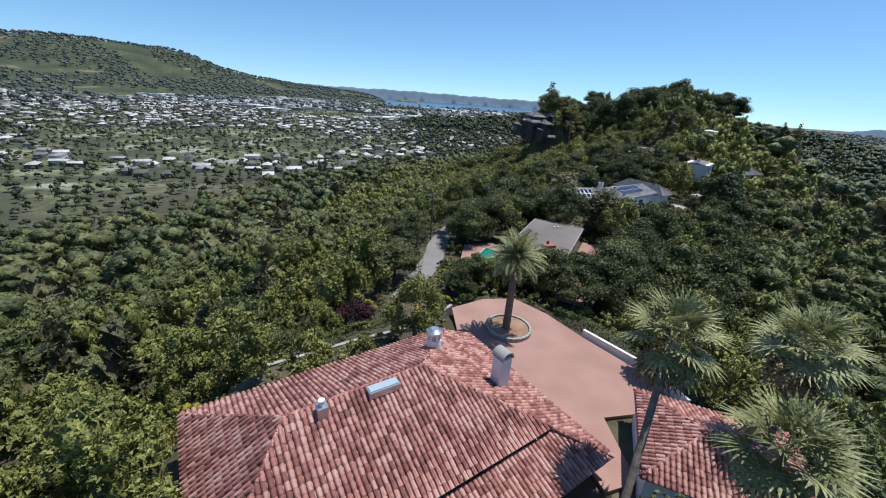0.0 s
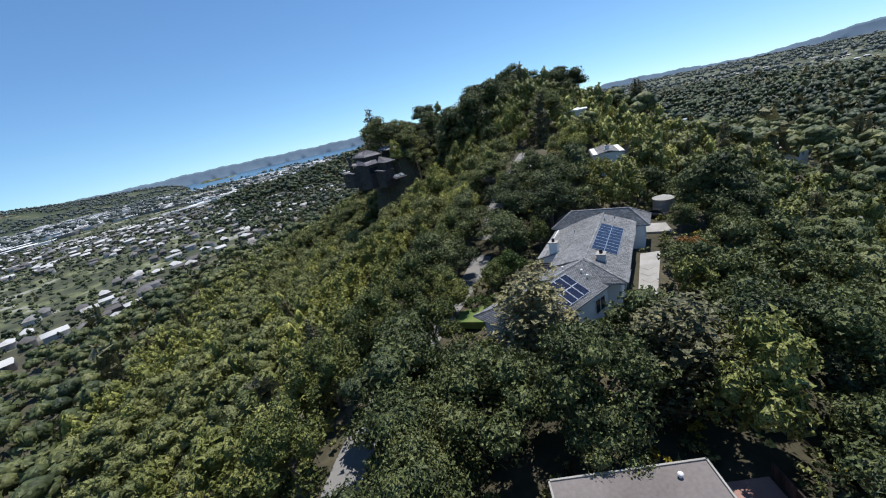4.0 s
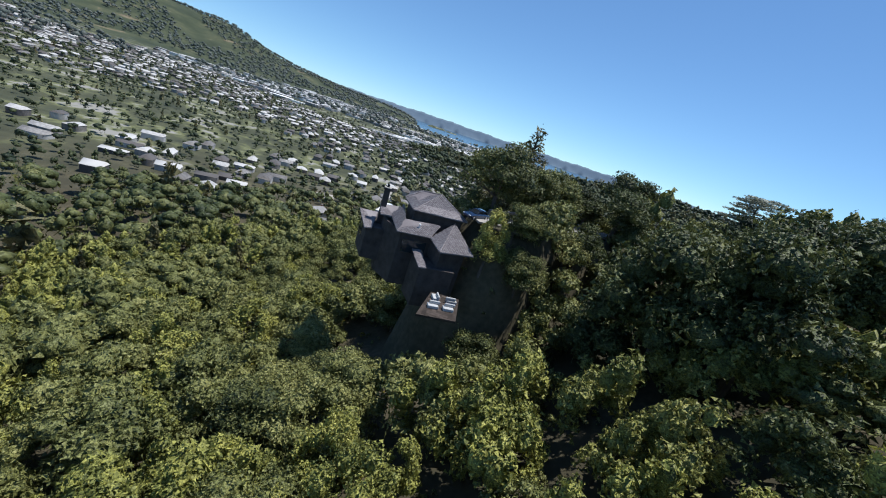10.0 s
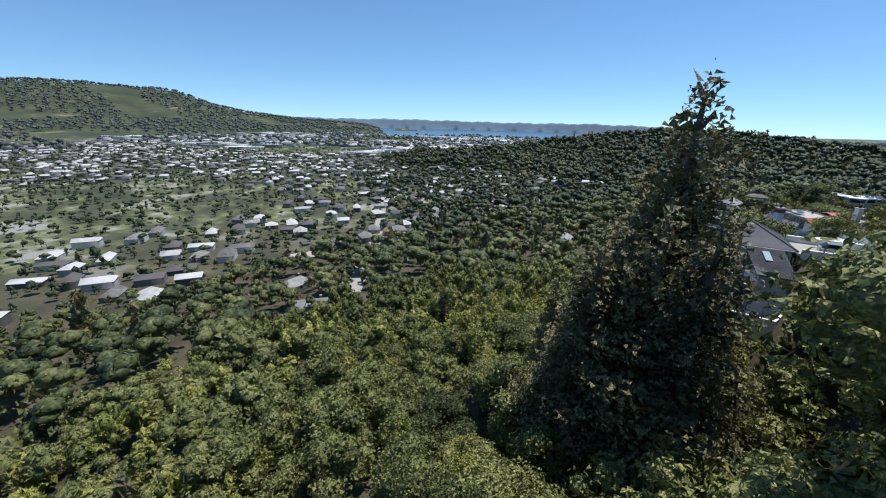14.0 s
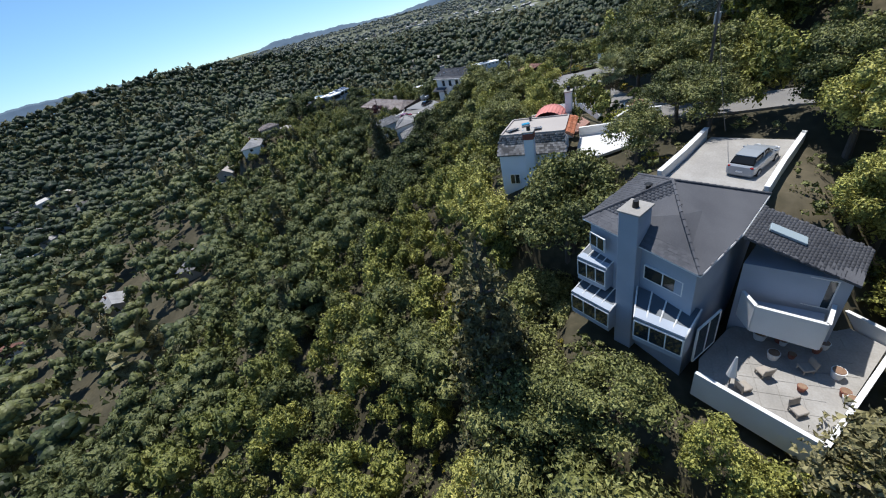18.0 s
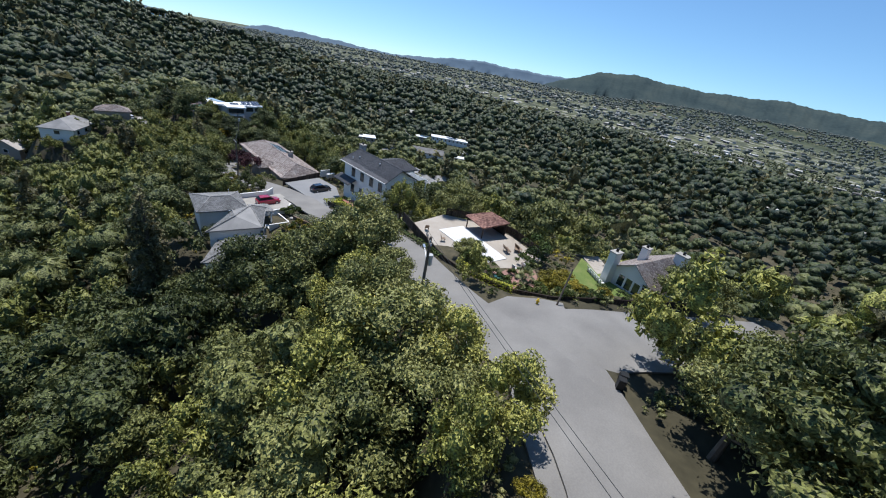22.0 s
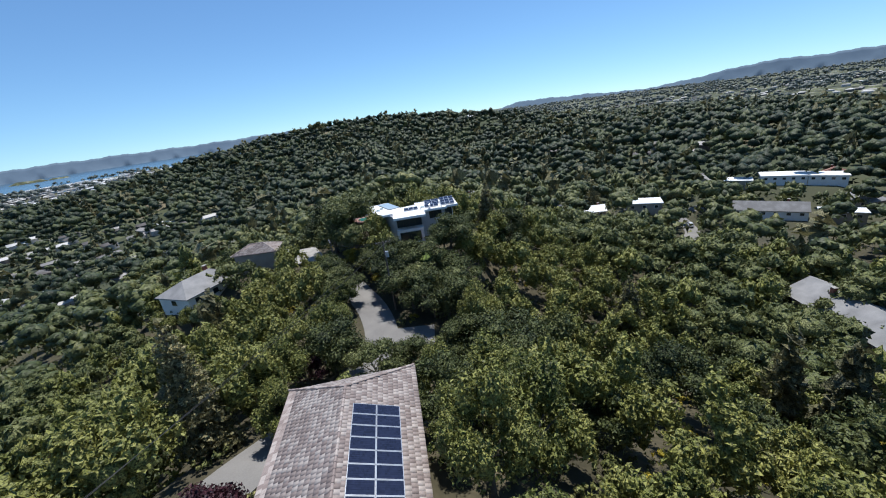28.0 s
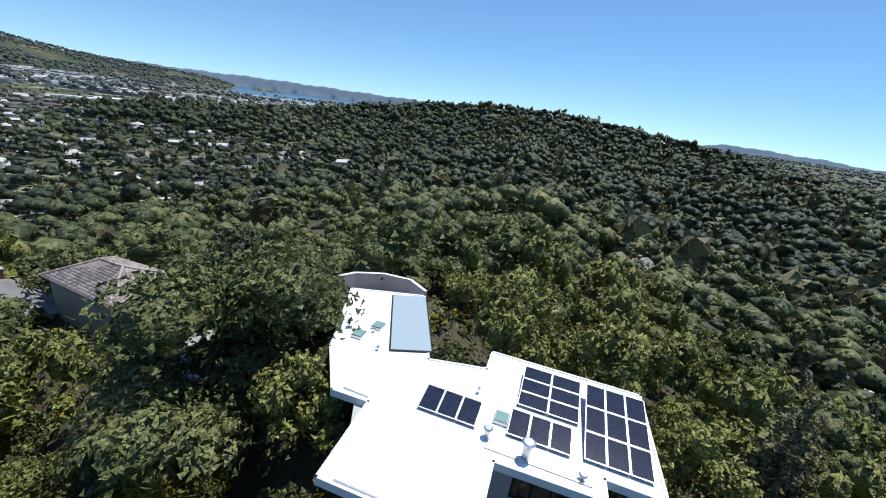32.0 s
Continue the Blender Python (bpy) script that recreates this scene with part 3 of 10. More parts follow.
def shrink(poly, d):
    c = (sum(p[0] for p in poly) / len(poly), sum(p[1] for p in poly) / len(poly))
    out = []
    for p in poly:
        l = math.hypot(p[0] - c[0], p[1] - c[1])
        out.append((c[0] + (p[0] - c[0]) * (1 - d / l), c[1] + (p[1] - c[1]) * (1 - d / l)))
    return out


def window(parent, p, q, z0, z1, bars=1, proud=0.06, frame_mat=None, glass=None, name="window"):
    """A window on the wall face from plan point p to q (outward is to the right of p -> q): a frame, its bars and set-back panes."""
    p, q = Vector((*p, 0)), Vector((*q, 0))
    d = (q - p)
    width = d.length
    d.normalize()
    out = Vector((d.y, -d.x, 0))
    ang = math.degrees(math.atan2(d.y, d.x))
    t = 0.07
    mid = (p + q) / 2 + out * (proud / 2)
    mat = frame_mat or M_WHITE
    w = P(name, box(pose(mid.x, mid.y, z0, 0, 0, ang), width, proud, t), mat, parent)
    P("head_rail", box(pose(mid.x, mid.y, z1 - t, 0, 0, ang), width, proud, t), mat, w)
    for k in range(bars + 2):
        s = t / 2 + (width - t) * k / (bars + 1)
        c = p + d * s + out * (proud / 2)
        P("frame_bar", box(pose(c.x, c.y, z0 + t, 0, 0, ang), t, proud, z1 - z0 - 2 * t), mat, w)
    g = bmesh.new()
    c = (p + q) / 2 + out * (proud * 0.25)
    box(pose(c.x, c.y, z0 + t * 0.5, 0, 0, ang), width - t, 0.02, z1 - z0 - t, g)
    P("pane", g, glass or M_GLASS, w)
    return w


def solar(parent, o, a, b, cols, rows, w, l, name="solar_panel"):
    """Panels laid on the plane through o, along the unit vectors a (columns) and b (rows)."""
    o, a, b = Vector(o), Vector(a).normalized(), Vector(b).normalized()
    n = a.cross(b).normalized()
    if n.z < 0:
        n = -n
    me_f, me_c = bpy.data.meshes.new("frame"), bpy.data.meshes.new("cell_sheet")
    fr, ce = bmesh.new(), bmesh.new()
    M = Matrix((a, b, n)).transposed().to_4x4()
    for x, y, sx, sy in ((w / 2, 0.02, w, 0.04), (w / 2, l - 0.02, w, 0.04), (0.02, l / 2, 0.04, l), (w - 0.02, l / 2, 0.04, l)):
        box(pose(x, y, 0.05), sx, sy, 0.045, fr)
    nx_, ny_ = 6, 10
    for i in range(nx_):
        for j in range(ny_):
            box(pose(0.05 + (w - 0.1) * (i + 0.5) / nx_, 0.05 + (l - 0.1) * (j + 0.5) / ny_, 0.06), (w - 0.1) / nx_ * 0.93, (l - 0.1) / ny_ * 0.93, 0.022, ce)
    box(pose(w / 2, l / 2, 0.052), w - 0.06, l - 0.06, 0.02, ce)
    for bm_, me, mt in ((fr, me_f, M_ALU), (ce, me_c, M_CELL)):
        bm_.transform(M)
        bm_.to_mesh(me)
        bm_.free()
        me.materials.append(mt)
    for i in range(cols):
        for j in range(rows):
            f = new(name, me_f)
            f.location = o + a * (i * (w + 0.02)) + b * (j * (l + 0.02))
            put(f, parent)
            c = new("cell_sheet", me_c)
            c.parent = f


def chimney(parent, x, y, z0, z1, sx, sy, ang, mat, cap=True, name="chimney"):
    c = P(name, box(pose(x, y, z0, 0, 0, ang), sx, sy, z1 - z0, bevel=0.03), mat, parent)
    if cap:
        P("chimney_cap", box(pose(x, y, z1 + 0.004, 0, 0, ang), sx + 0.2, sy + 0.2, 0.12, bevel=0.02), M_CONCRETE, c)
        P("flue", tube((x, y, z1 + 0.12), (x, y, z1 + 0.55), 0.2, 0.17, 10), M_DARKMETAL, c)
    return c


def vent(parent, x, y, z, h=0.45, r=0.08, mat=None):
    bm = tube((x, y, z - 0.1), (x, y, z + h), r, r, 8)
    tube((x, y, z + h), (x, y, z + h + 0.06), r * 1.7, r * 1.2, 8, bm)
    return P("roof_vent", bm, mat or M_ALU, parent)


def fence(name, line, h, mat, label, posts=2.2, board=0.14, top=True):
    """A fence of upright boards between posts along a line of points."""
    f = thing(name, Vector(line[0]), label, "fence")
    for (a, b) in zip(line, line[1:]):
        a, b = Vector(a), Vector(b)
        d = b - a
        L = Vector((d.x, d.y, 0)).length
        ang = math.degrees(math.atan2(d.y, d.x))
        n = max(1, int(L / posts))
        for k in range(n + 1):
            p = a.lerp(b, k / n)
            P("post", box(pose(p.x, p.y, p.z - 0.3, 0, 0, ang), 0.1, 0.1, h + 0.35), mat, f)
        for k in range(n):
            m = max(2, int(L / n / board))
            me = None
            for j in range(m):
                if me is None:
                    o = part("board", box(pose(0, 0, 0, 0, 0, ang), L / n / m * 0.94, 0.025, h), mat)
                    me = o.data
                else:
                    o = new("board", me)
                o.location = a.lerp(b, (k + (j + 0.5) / m) / n) + Vector((0, 0, random.uniform(-0.03, 0.01)))
                put(o, f)
        if top:
            bm = bmesh.new()
            for k in range(n):
                p, q = a.lerp(b, k / n), a.lerp(b, (k + 1) / n)
                tube(p + Vector((0, 0, h + 0.03)), q + Vector((0, 0, h + 0.03)), 0.06, 0.06, 4, bm)
            P("rail", bm, mat, f)
    return f


def wall_line(name, line, h, thick, mat, label, kind="structure"):
    """A low wall that follows its line, with a coping."""
    w = thing(name, Vector(line[0]), label, "wall", kind=kind)
    for a, b in zip(line, line[1:]):
        a, b = Vector(a), Vector(b)
        d = (b - a)
        s = Vector((d.y, -d.x, 0)).normalized() * thick / 2
        for nm, z0, z1, k in (("wall_run", -1.2, h, 1.0), ("coping", h + 0.003, h + 0.07, 1.25)):
            bm = bmesh.new()
            q = [bm.verts.new(p + s * (k * e) + Vector((0, 0, z))) for z in (z0, z1) for p, e in ((a, 1), (b, 1), (b, -1), (a, -1))]
            for f in ((0, 1, 2, 3), (4, 5, 6, 7), (0, 1, 5, 4), (1, 2, 6, 5), (2, 3, 7, 6), (3, 0, 4, 7)):
                bm.faces.new([q[i] for i in f])
            bmesh.ops.recalc_face_normals(bm, faces=bm.faces)
            P(nm, bm, mat, w)
    return w


def paving(name, poly, z, mat, label, category="paving", joints=1.2, thick=0.3, border=None):
    """A paved place as slabs with open joints."""
    g = thing(name, (poly[0][0], poly[0][1], z), label, category, kind="structure")
    P("bed", slab(poly, z - thick, z - 0.02), mat, g)
    xs, ys = [p[0] for p in poly], [p[1] for p in poly]
    if joints:
        X, Y = np.meshgrid(np.arange(min(xs), max(xs), joints) + joints / 2, np.arange(min(ys), max(ys), joints) + joints / 2)
        X, Y = X.ravel(), Y.ravel()
        ok = np.ones(len(X), bool)
        for sx in (-0.48, 0.48):
            for sy in (-0.48, 0.48):
                ok &= inside2(X + sx * joints, Y + sy * joints, poly)
        me = bpy.data.meshes.new("paver")
        bm = box(pose(0, 0, -0.06), joints * 0.985, joints * 0.985, 0.065, bevel=0.01)
        bm.to_mesh(me)
        bm.free()
        me.materials.append(mat)
        for x_, y_ in list(zip(X[ok], Y[ok]))[:160]:
            o = new("paver", me)
            o.location = (x_, y_, z)
            put(o, g)
    return g


M_GLASS = material("dark_window_glass", (0.02, 0.03, 0.035), 0.08, spec=0.8)
M_GLASSLIGHT = material("skylight_glass", (0.35, 0.42, 0.45), 0.1, spec=0.8)
M_ALU = material("aluminium", (0.6, 0.61, 0.62), 0.35, 0.9)
M_CELL = varied("blue_black_solar_cells", [(0.012, 0.014, 0.03), (0.02, 0.024, 0.05)], 2, 30, 0.16, 0, piece=0.3, spec=0.6)
M_DARKMETAL = material("sooty_metal", (0.03, 0.03, 0.03), 0.5, 0.6)
M_BRICK = varied("red_brick", [(0.2, 0.07, 0.05), (0.32, 0.13, 0.09)], 3, 20, 0.9, 0.3, piece=0.4)
M_FENCE = varied("dark_stained_boards", [(0.025, 0.018, 0.014), (0.05, 0.038, 0.03), (0.08, 0.06, 0.05)], 1.5, 18, 0.9, 0.3, piece=0.4, stretch=(1, 1, 0.2))
M_PINK = varied("pink_concrete", [(0.26, 0.145, 0.115), (0.31, 0.18, 0.145), (0.36, 0.215, 0.175)], 0.3, 7, 0.9, 0.1, piece=0.15)
M_BROWNWALL = varied("dark_brown_shingled_wall", [(0.04, 0.032, 0.03), (0.07, 0.058, 0.052), (0.1, 0.085, 0.078)], 1, 16, 0.9, 0.3)
# blue-white stucco of the modern house with wall shade put into its colour
M_SHADEDBLUE = varied("shaded_blue_white_stucco", [(0.33, 0.37, 0.43), (0.4, 0.44, 0.5)], 0.6, 22, 0.85, 0.12)
M_BLUEWHITE = varied("pale_blue_white_stucco", [(0.58, 0.64, 0.72), (0.68, 0.74, 0.8)], 0.6, 22, 0.85, 0.12)
M_GREYWALL = varied("grey_stucco", [(0.4, 0.4, 0.39), (0.5, 0.5, 0.49)], 0.6, 22, 0.9, 0.12)
M_TAN = varied("tan_stucco", [(0.3, 0.26, 0.22), (0.38, 0.34, 0.29)], 0.6, 22, 0.9, 0.12)
M_POOL = varied("turquoise_pool_water", [(0.000, 0.100, 0.080), (0.005, 0.160, 0.128), (0.100, 0.290, 0.245)], 0.8, 2.5, 0.08, 0.15, spec=0.6)
M_POOLBLUE = varied("blue_pool_water", [(0.02, 0.2, 0.34), (0.05, 0.33, 0.5)], 0.8, 2.5, 0.08, 0.15, spec=0.6)
M_POOLDARK = varied("dark_green_pool_water", [(0.02, 0.07, 0.06), (0.04, 0.12, 0.1)], 0.8, 2.5, 0.06, 0.1, spec=0.6)
M_LAWN = varied("dry_green_lawn", [(0.07, 0.11, 0.025), (0.12, 0.165, 0.04), (0.19, 0.2, 0.07)], 0.5, 9, 0.95, 0.4)
M_WOOD = varied("weathered_wood", [(0.12, 0.08, 0.055), (0.2, 0.14, 0.1), (0.28, 0.21, 0.15)], 2, 16, 0.85, 0.3, piece=0.3)
M_SAND = varied("pale_decomposed_granite", [(0.310, 0.267, 0.223), (0.372, 0.329, 0.279), (0.422, 0.384, 0.341)], 0.4, 8, 0.95, 0.2)
M_SHEET = varied("white_court_surface", [(0.6, 0.59, 0.57), (0.68, 0.67, 0.65)], 0.5, 6, 0.8, 0.06)
M_EARTH = varied("bare_red_earth", [(0.16, 0.09, 0.055), (0.26, 0.16, 0.1), (0.36, 0.25, 0.17)], 0.5, 5, 0.97, 0.5)
M_TAUPE = varied("taupe_concrete_tiles", [(0.24, 0.19, 0.17), (0.34, 0.28, 0.25), (0.44, 0.38, 0.34)], 0.4, 10, 0.9, 0.25, piece=0.5)
M_ORANGE = varied("orange_clay_tiles", [(0.5, 0.17, 0.08), (0.62, 0.26, 0.14)], 1, 10, 0.85, 0.2, piece=0.4)
M_SALMON = varied("salmon_painted_vault", [(0.55, 0.2, 0.17), (0.62, 0.27, 0.23)], 0.6, 9, 0.8, 0.12)
M_GREYSH = varied("warm_grey_shingles", [(0.15, 0.132, 0.135), (0.2, 0.18, 0.183), (0.26, 0.238, 0.238)], 0.4, 20, 0.95, 0.3, piece=0.35)
M_TAUPEFLAT = varied("taupe_flat_roof", [(0.36, 0.32, 0.29), (0.44, 0.4, 0.36)], 0.3, 6, 0.9, 0.1)
M_SLATE = varied("weathered_wood_shakes", [(0.1, 0.095, 0.09), (0.18, 0.17, 0.16), (0.27, 0.26, 0.25)], 1, 12, 0.9, 0.3, piece=0.6)
M_TILE2 = varied("red_brown_tiles", [(0.12, 0.06, 0.05), (0.2, 0.1, 0.08), (0.3, 0.17, 0.13)], 0.7, 8, 0.9, 0.2, piece=0.6)
M_SHUTTER = varied("dark_blue_shutters", [(0.03, 0.04, 0.06), (0.05, 0.06, 0.09)], 2, 20, 0.6, 0.1)
M_ASPHALT2 = varied("grey_asphalt_court", [(0.19, 0.19, 0.195), (0.23, 0.23, 0.232), (0.275, 0.27, 0.268)], 0.2, 9, 0.92, 0.15)
M_BRICKPAVE = varied("red_brick_paving", [(0.24, 0.1, 0.07), (0.34, 0.17, 0.13)], 1, 14, 0.9, 0.2, piece=0.5)
M_BAYGLASS = material("grey_bay_glass", (0.1, 0.115, 0.13), 0.45, spec=0.2)
M_POOLGLASS = material("green_skylight_glass", (0.2, 0.32, 0.28), 0.1, spec=0.8)
M_STONE = varied("grey_rubble_stone", [(0.16, 0.15, 0.14), (0.28, 0.26, 0.24), (0.42, 0.4, 0.37)], 2, 12, 0.95, 0.5, piece=0.6)

# ---------------------------------------------------------------- house with the clay tile roof and its forecourt
UA, VA = (0.8, 0.6), (-0.6, 0.8)
A0 = (0.0, 0.0)
ha = thing("house", (2, 20, -24), "white stucco house under a weathered red clay tile roof", "house")
ra = rect(A0, UA, VA, -2.5, 18.2, 11.4, 24.5)
P("wall", slab(shrink(ra, 0.8), -24.6, -20.62), M_WHITE, ha)
f = lambda u, v: (UA[0] * u + VA[0] * v, UA[1] * u + VA[1] * v)
hip_roof(ha, ra, -20.5, (f(2.6, 18), f(11.8, 18)), -17.5, M_TILE, style="barrel", w=0.33, l=0.46, singles=240, edge_mat=M_TILE)
# lower roofs on the side towards the palms
pa, pb, pc, pd = (*f(18.25, 24.3), -20.62), (*f(18.25, 11.3), -20.62), (*f(21.2, 8.2), -21.9), (*f(21.2, 24.3), -21.9)
roof_face([pa, pb, pc, pd], M_TILE, ha, style="barrel", w=0.33, l=0.46, seed=8)
roof_face([(*f(5, 11.3), -20.95), (*f(18.2, 11.3), -20.95), (*f(21.2, 8.2), -21.92), (*f(5, 8.2), -21.92)], M_TILE, ha, style="barrel", w=0.33, l=0.46, seed=9)
caps(pb, pc, M_TILE, ha)
P("wall", slab([f(6, 9), f(20.3, 9), f(20.3, 23.6), f(18, 23.6), f(18, 12), f(6, 12)], -24.6, -22.0), M_WHITE, ha)
for u in (9.4, 12.4, 15.2):
    window(ha, f(u, 11.9), f(u + 1.8, 11.9), -21.0, -20.65, 2)
ch = chimney(ha, 4.4, 23.3, -21.5, -17.5, 1.0, 1.0, 37, M_WHITE, cap=False)
bm = bmesh.new()
ring = [(math.cos(math.pi * k / 10), math.sin(math.pi * k / 10)) for k in range(11)]
vv = [[bm.verts.new(Matrix.Translation((4.4, 23.3, -17.5)) @ Euler((0, 0, radians(37))).to_matrix().to_4x4() @ Vector((c * r, y, s * r))) for c, s in ring] for y, r in ((-0.58, 0.58), (0.58, 0.58), (0.58, 0.46), (-0.58, 0.46))]
for i in range(4):
    for k in range(10):
        bm.faces.new((vv[i][k], vv[i][k + 1], vv[(i + 1) % 4][k + 1], vv[(i + 1) % 4][k]))
bmesh.ops.recalc_face_normals(bm, faces=bm.faces)
P("arched_hood", bm, M_CONCRETE, ch, "weathered arched chimney hood")
cu = P("cupola", tube((-0.8, 25.3, -19.6), (-0.8, 25.3, -17.9), 0.62, 0.56, 14), M_WHITE, ha, "round white chimney drum with a domed metal cap")
bm = bmesh.new()
for k in range(6):
    a = k * math.pi / 3
    tube((-0.8 + 0.48 * math.cos(a), 25.3 + 0.48 * math.sin(a), -17.9), (-0.8 + 0.48 * math.cos(a), 25.3 + 0.48 * math.sin(a), -17.4), 0.1, 0.1, 6, bm)
P("pillars", bm, M_WHITE, cu)
bm = tube((-0.8, 25.3, -17.4), (-0.8, 25.3, -17.2), 0.62, 0.62, 16)
tube((-0.8, 25.3, -17.2), (-0.8, 25.3, -16.98), 0.6, 0.3, 16, bm)
P("dome_cap", bm, M_ALU, cu)
sk = P("skylight", box(pose(-3.6, 18.95, -17.75, 0, 0, 35), 2.1, 0.75, 0.5, bevel=0.03), M_ALU, ha, "raised metal ridge skylight")
P("pane", box(pose(-3.6, 18.95, -17.24, 0, 0, 35), 1.9, 0.55, 0.03), M_GLASSLIGHT, sk)
fl = P("metal_flue", box(pose(-6.7, 16.6, -18.0, 0, 0, 35), 0.62, 0.62, 1.0, bevel=0.03), M_ALU, ha)
P("flue_cap", tube((-6.7, 16.6, -17.0), (-6.7, 16.6, -16.6), 0.12, 0.2, 10), M_WHITE, fl)

ga = thing("garage", (19, 20, -24), "white stucco garage with a red clay tile hip roof", "garage")
gr = rect((19.2, 19.6), (0.94, -0.34), (0.34, 0.94), -5.2, 5.2, -4.2, 4.2)
P("wall", slab(shrink(gr, 0.6), -24.8, -21.35), M_WHITE, ga)
hip_roof(ga, gr, -21.2, ((18.1, 20.0), (20.3, 19.2)), -19.7, M_TILE, style="barrel", w=0.33, l=0.46)
PLAZA = [(0.6, 40), (4.5, 42.8), (8.5, 43.6), (12, 40.5), (15.2, 36), (18.8, 31.6), (21, 26.5), (16, 25.2), (13.6, 24.6), (14, 19), (11.5, 18), (8.8, 26), (2, 31)]
paving("forecourt", PLAZA, -23.7, M_PINK, "pink concrete forecourt with a round planter", joints=0)
pl = thing("planter", (7, 36.5, -23.7), "round brick-edged planter with bare soil round a palm", "planter")
for k in range(26):
    a = 2 * math.pi * k / 26
    P("brick", box(pose(7 + 2.4 * math.cos(a), 36.5 + 2.4 * math.sin(a), -23.72, 0, 0, math.degrees(a) + 90), 0.56, 0.3, 0.42, bevel=0.02), M_CONCRETE, pl)
P("soil", tube((7, 36.5, -23.7), (7, 36.5, -23.45), 2.3, 2.2, 24), M_EARTH, pl)
wall_line("garden_wall", [(15.3, 36.6, -23.7), (19.3, 32, -23.7), (21.6, 26.8, -23.7)], 0.6, 0.25, M_WHITE, "low white rendered wall round the forecourt")
wall_line("terrace_wall", [(-16, 27.5, -24.6), (-9, 32.5, -24.6), (-2, 36.5, -24.4), (0.5, 40.2, -24)], 0.55, 0.3, M_CONCRETE, "pale concrete retaining wall of the planted beds")

# ---------------------------------------------------------------- long flat-roofed house with the green pool
hb = thing("house", (14, 62, -25), "long low house with a flat taupe gravel roof", "house")
AB, BB = (0.41, 0.912), (0.912, -0.41)
rb = rect((6.6, 52.9), AB, BB, 0, 23.4, 0, 9.4)
P("wall", slab(shrink(rb, 0.7), -25.6, -22.35), M_TAN, hb)
P("roof", slab(rb, -22.3, -21.98), M_TARROOF, hb)
bm = bmesh.new()
for a, b in zip(rb, rb[1:] + rb[:1]):
    d = Vector((b[0] - a[0], b[1] - a[1], 0))
    m = (Vector((*a, 0)) + Vector((*b, 0))) / 2
    box(pose(m.x, m.y, -22.36, 0, 0, math.degrees(math.atan2(d.y, d.x))), d.length + 0.1, 0.12, 0.48, bm)
P("fascia", bm, M_CONCRETE, hb)
cb = chimney(hb, 15.6, 58.4, -22.0, -21.35, 2.0, 1.3, 22, M_BRICK, cap=False)
P("flue", tube((15.5, 58.7, -21.36), (15.5, 58.7, -20.85), 0.26, 0.2, 10), M_BRICK, cb)
for x_, y_ in ((18.9, 69.2), (19.6, 69.4), (22.6, 70.4), (16.4, 54.2), (9.6, 57.5), (12.2, 62.5)):
    vent(hb, x_, y_, -22.0, 0.3, 0.1, M_WHITE)
for s in (2.5, 6, 10, 14, 18):
    p = lambda t: (6.6 + AB[0] * t + BB[0] * 0.62, 52.9 + AB[1] * t + BB[1] * 0.62)
    window(hb, p(s + 2.2), p(s), -24.9, -22.9, 1)
dk = rect((6.6, 52.9), AB, BB, -2, 24, 9.7, 13.6)
paving("side_terrace", dk, -24.9, M_PINK, "faded pink paved terrace along the house", joints=0)
paving("pool_terrace", [(2.2, 64.6), (7.4, 66.6), (10.6, 61.8), (7.6, 53.8), (2.2, 54.6), (1.6, 58)], -24.95, M_PINK, "pink paving round the swimming pool", joints=0.9)
po = thing("swimming_pool", (6.5, 59, -24.9), "rectangular pool of bright green water", "pool")
pq = [(6.0, 63.7), (9.7, 61.4), (6.9, 54.9), (3.0, 56.3)]
P("water", slab(pq, -25.4, -24.9), M_POOL, po)
bm = bmesh.new()
for a, b in zip(pq, pq[1:] + pq[:1]):
    d = Vector((b[0] - a[0], b[1] - a[1], 0))
    m = (Vector((*a, 0)) + Vector((*b, 0))) / 2
    box(pose(m.x, m.y, -24.96, 0, 0, math.degrees(math.atan2(d.y, d.x))), d.length + 0.3, 0.3, 0.12, bm)
P("coping", bm, M_CONCRETE, po)
q0, q1 = (6.6 - 2 * AB[0] + 13.8 * BB[0], 52.9 - 2 * AB[1] + 13.8 * BB[1]), (6.6 + 24 * AB[0] + 13.8 * BB[0], 52.9 + 24 * AB[1] + 13.8 * BB[1])
fence("fence", [(*q0, -24.9), (*q1, -24.9)], 1.0, M_FENCE, "dark slatted rail fence along the terrace", 2.0, 0.22)

# ---------------------------------------------------------------- grey shingled house with solar panels
hc = thing("house", (42, 99, -23.5), "pale house with a grey asphalt shingle roof and solar panels", "house")
AC, BC = (0.784, 0.62), (0.62, -0.784)
J = (35.4, 91.7)
fc = lambda s, t: (J[0] + AC[0] * s + BC[0] * t, J[1] + AC[1] * s + BC[1] * t)
zr, ze = -18.3, -20.6
SC = dict(w=0.3, l=0.2, t=0.02)
roof_face([(*fc(5.2, -7.2), ze), (*fc(17.5, -7.2), ze), (*fc(17.5, 0), zr), (*fc(5.2, 0), zr)], M_SHINGLE, hc, seed=1, singles=200, **SC)
roof_face([(*fc(0.6, -4.3), -19.67), (*fc(5.2, -4.3), -19.67), (*fc(5.2, 0), zr), (*fc(0.0, 0), zr)], M_SHINGLE, hc, seed=12, **SC)
roof_face([(*fc(17, 4.4), -19.8), (*fc(-2.8, 4.7), -19.9), (*fc(0.0, 0), zr), (*fc(17, 0), zr)], M_SHINGLE, hc, seed=2, **SC)
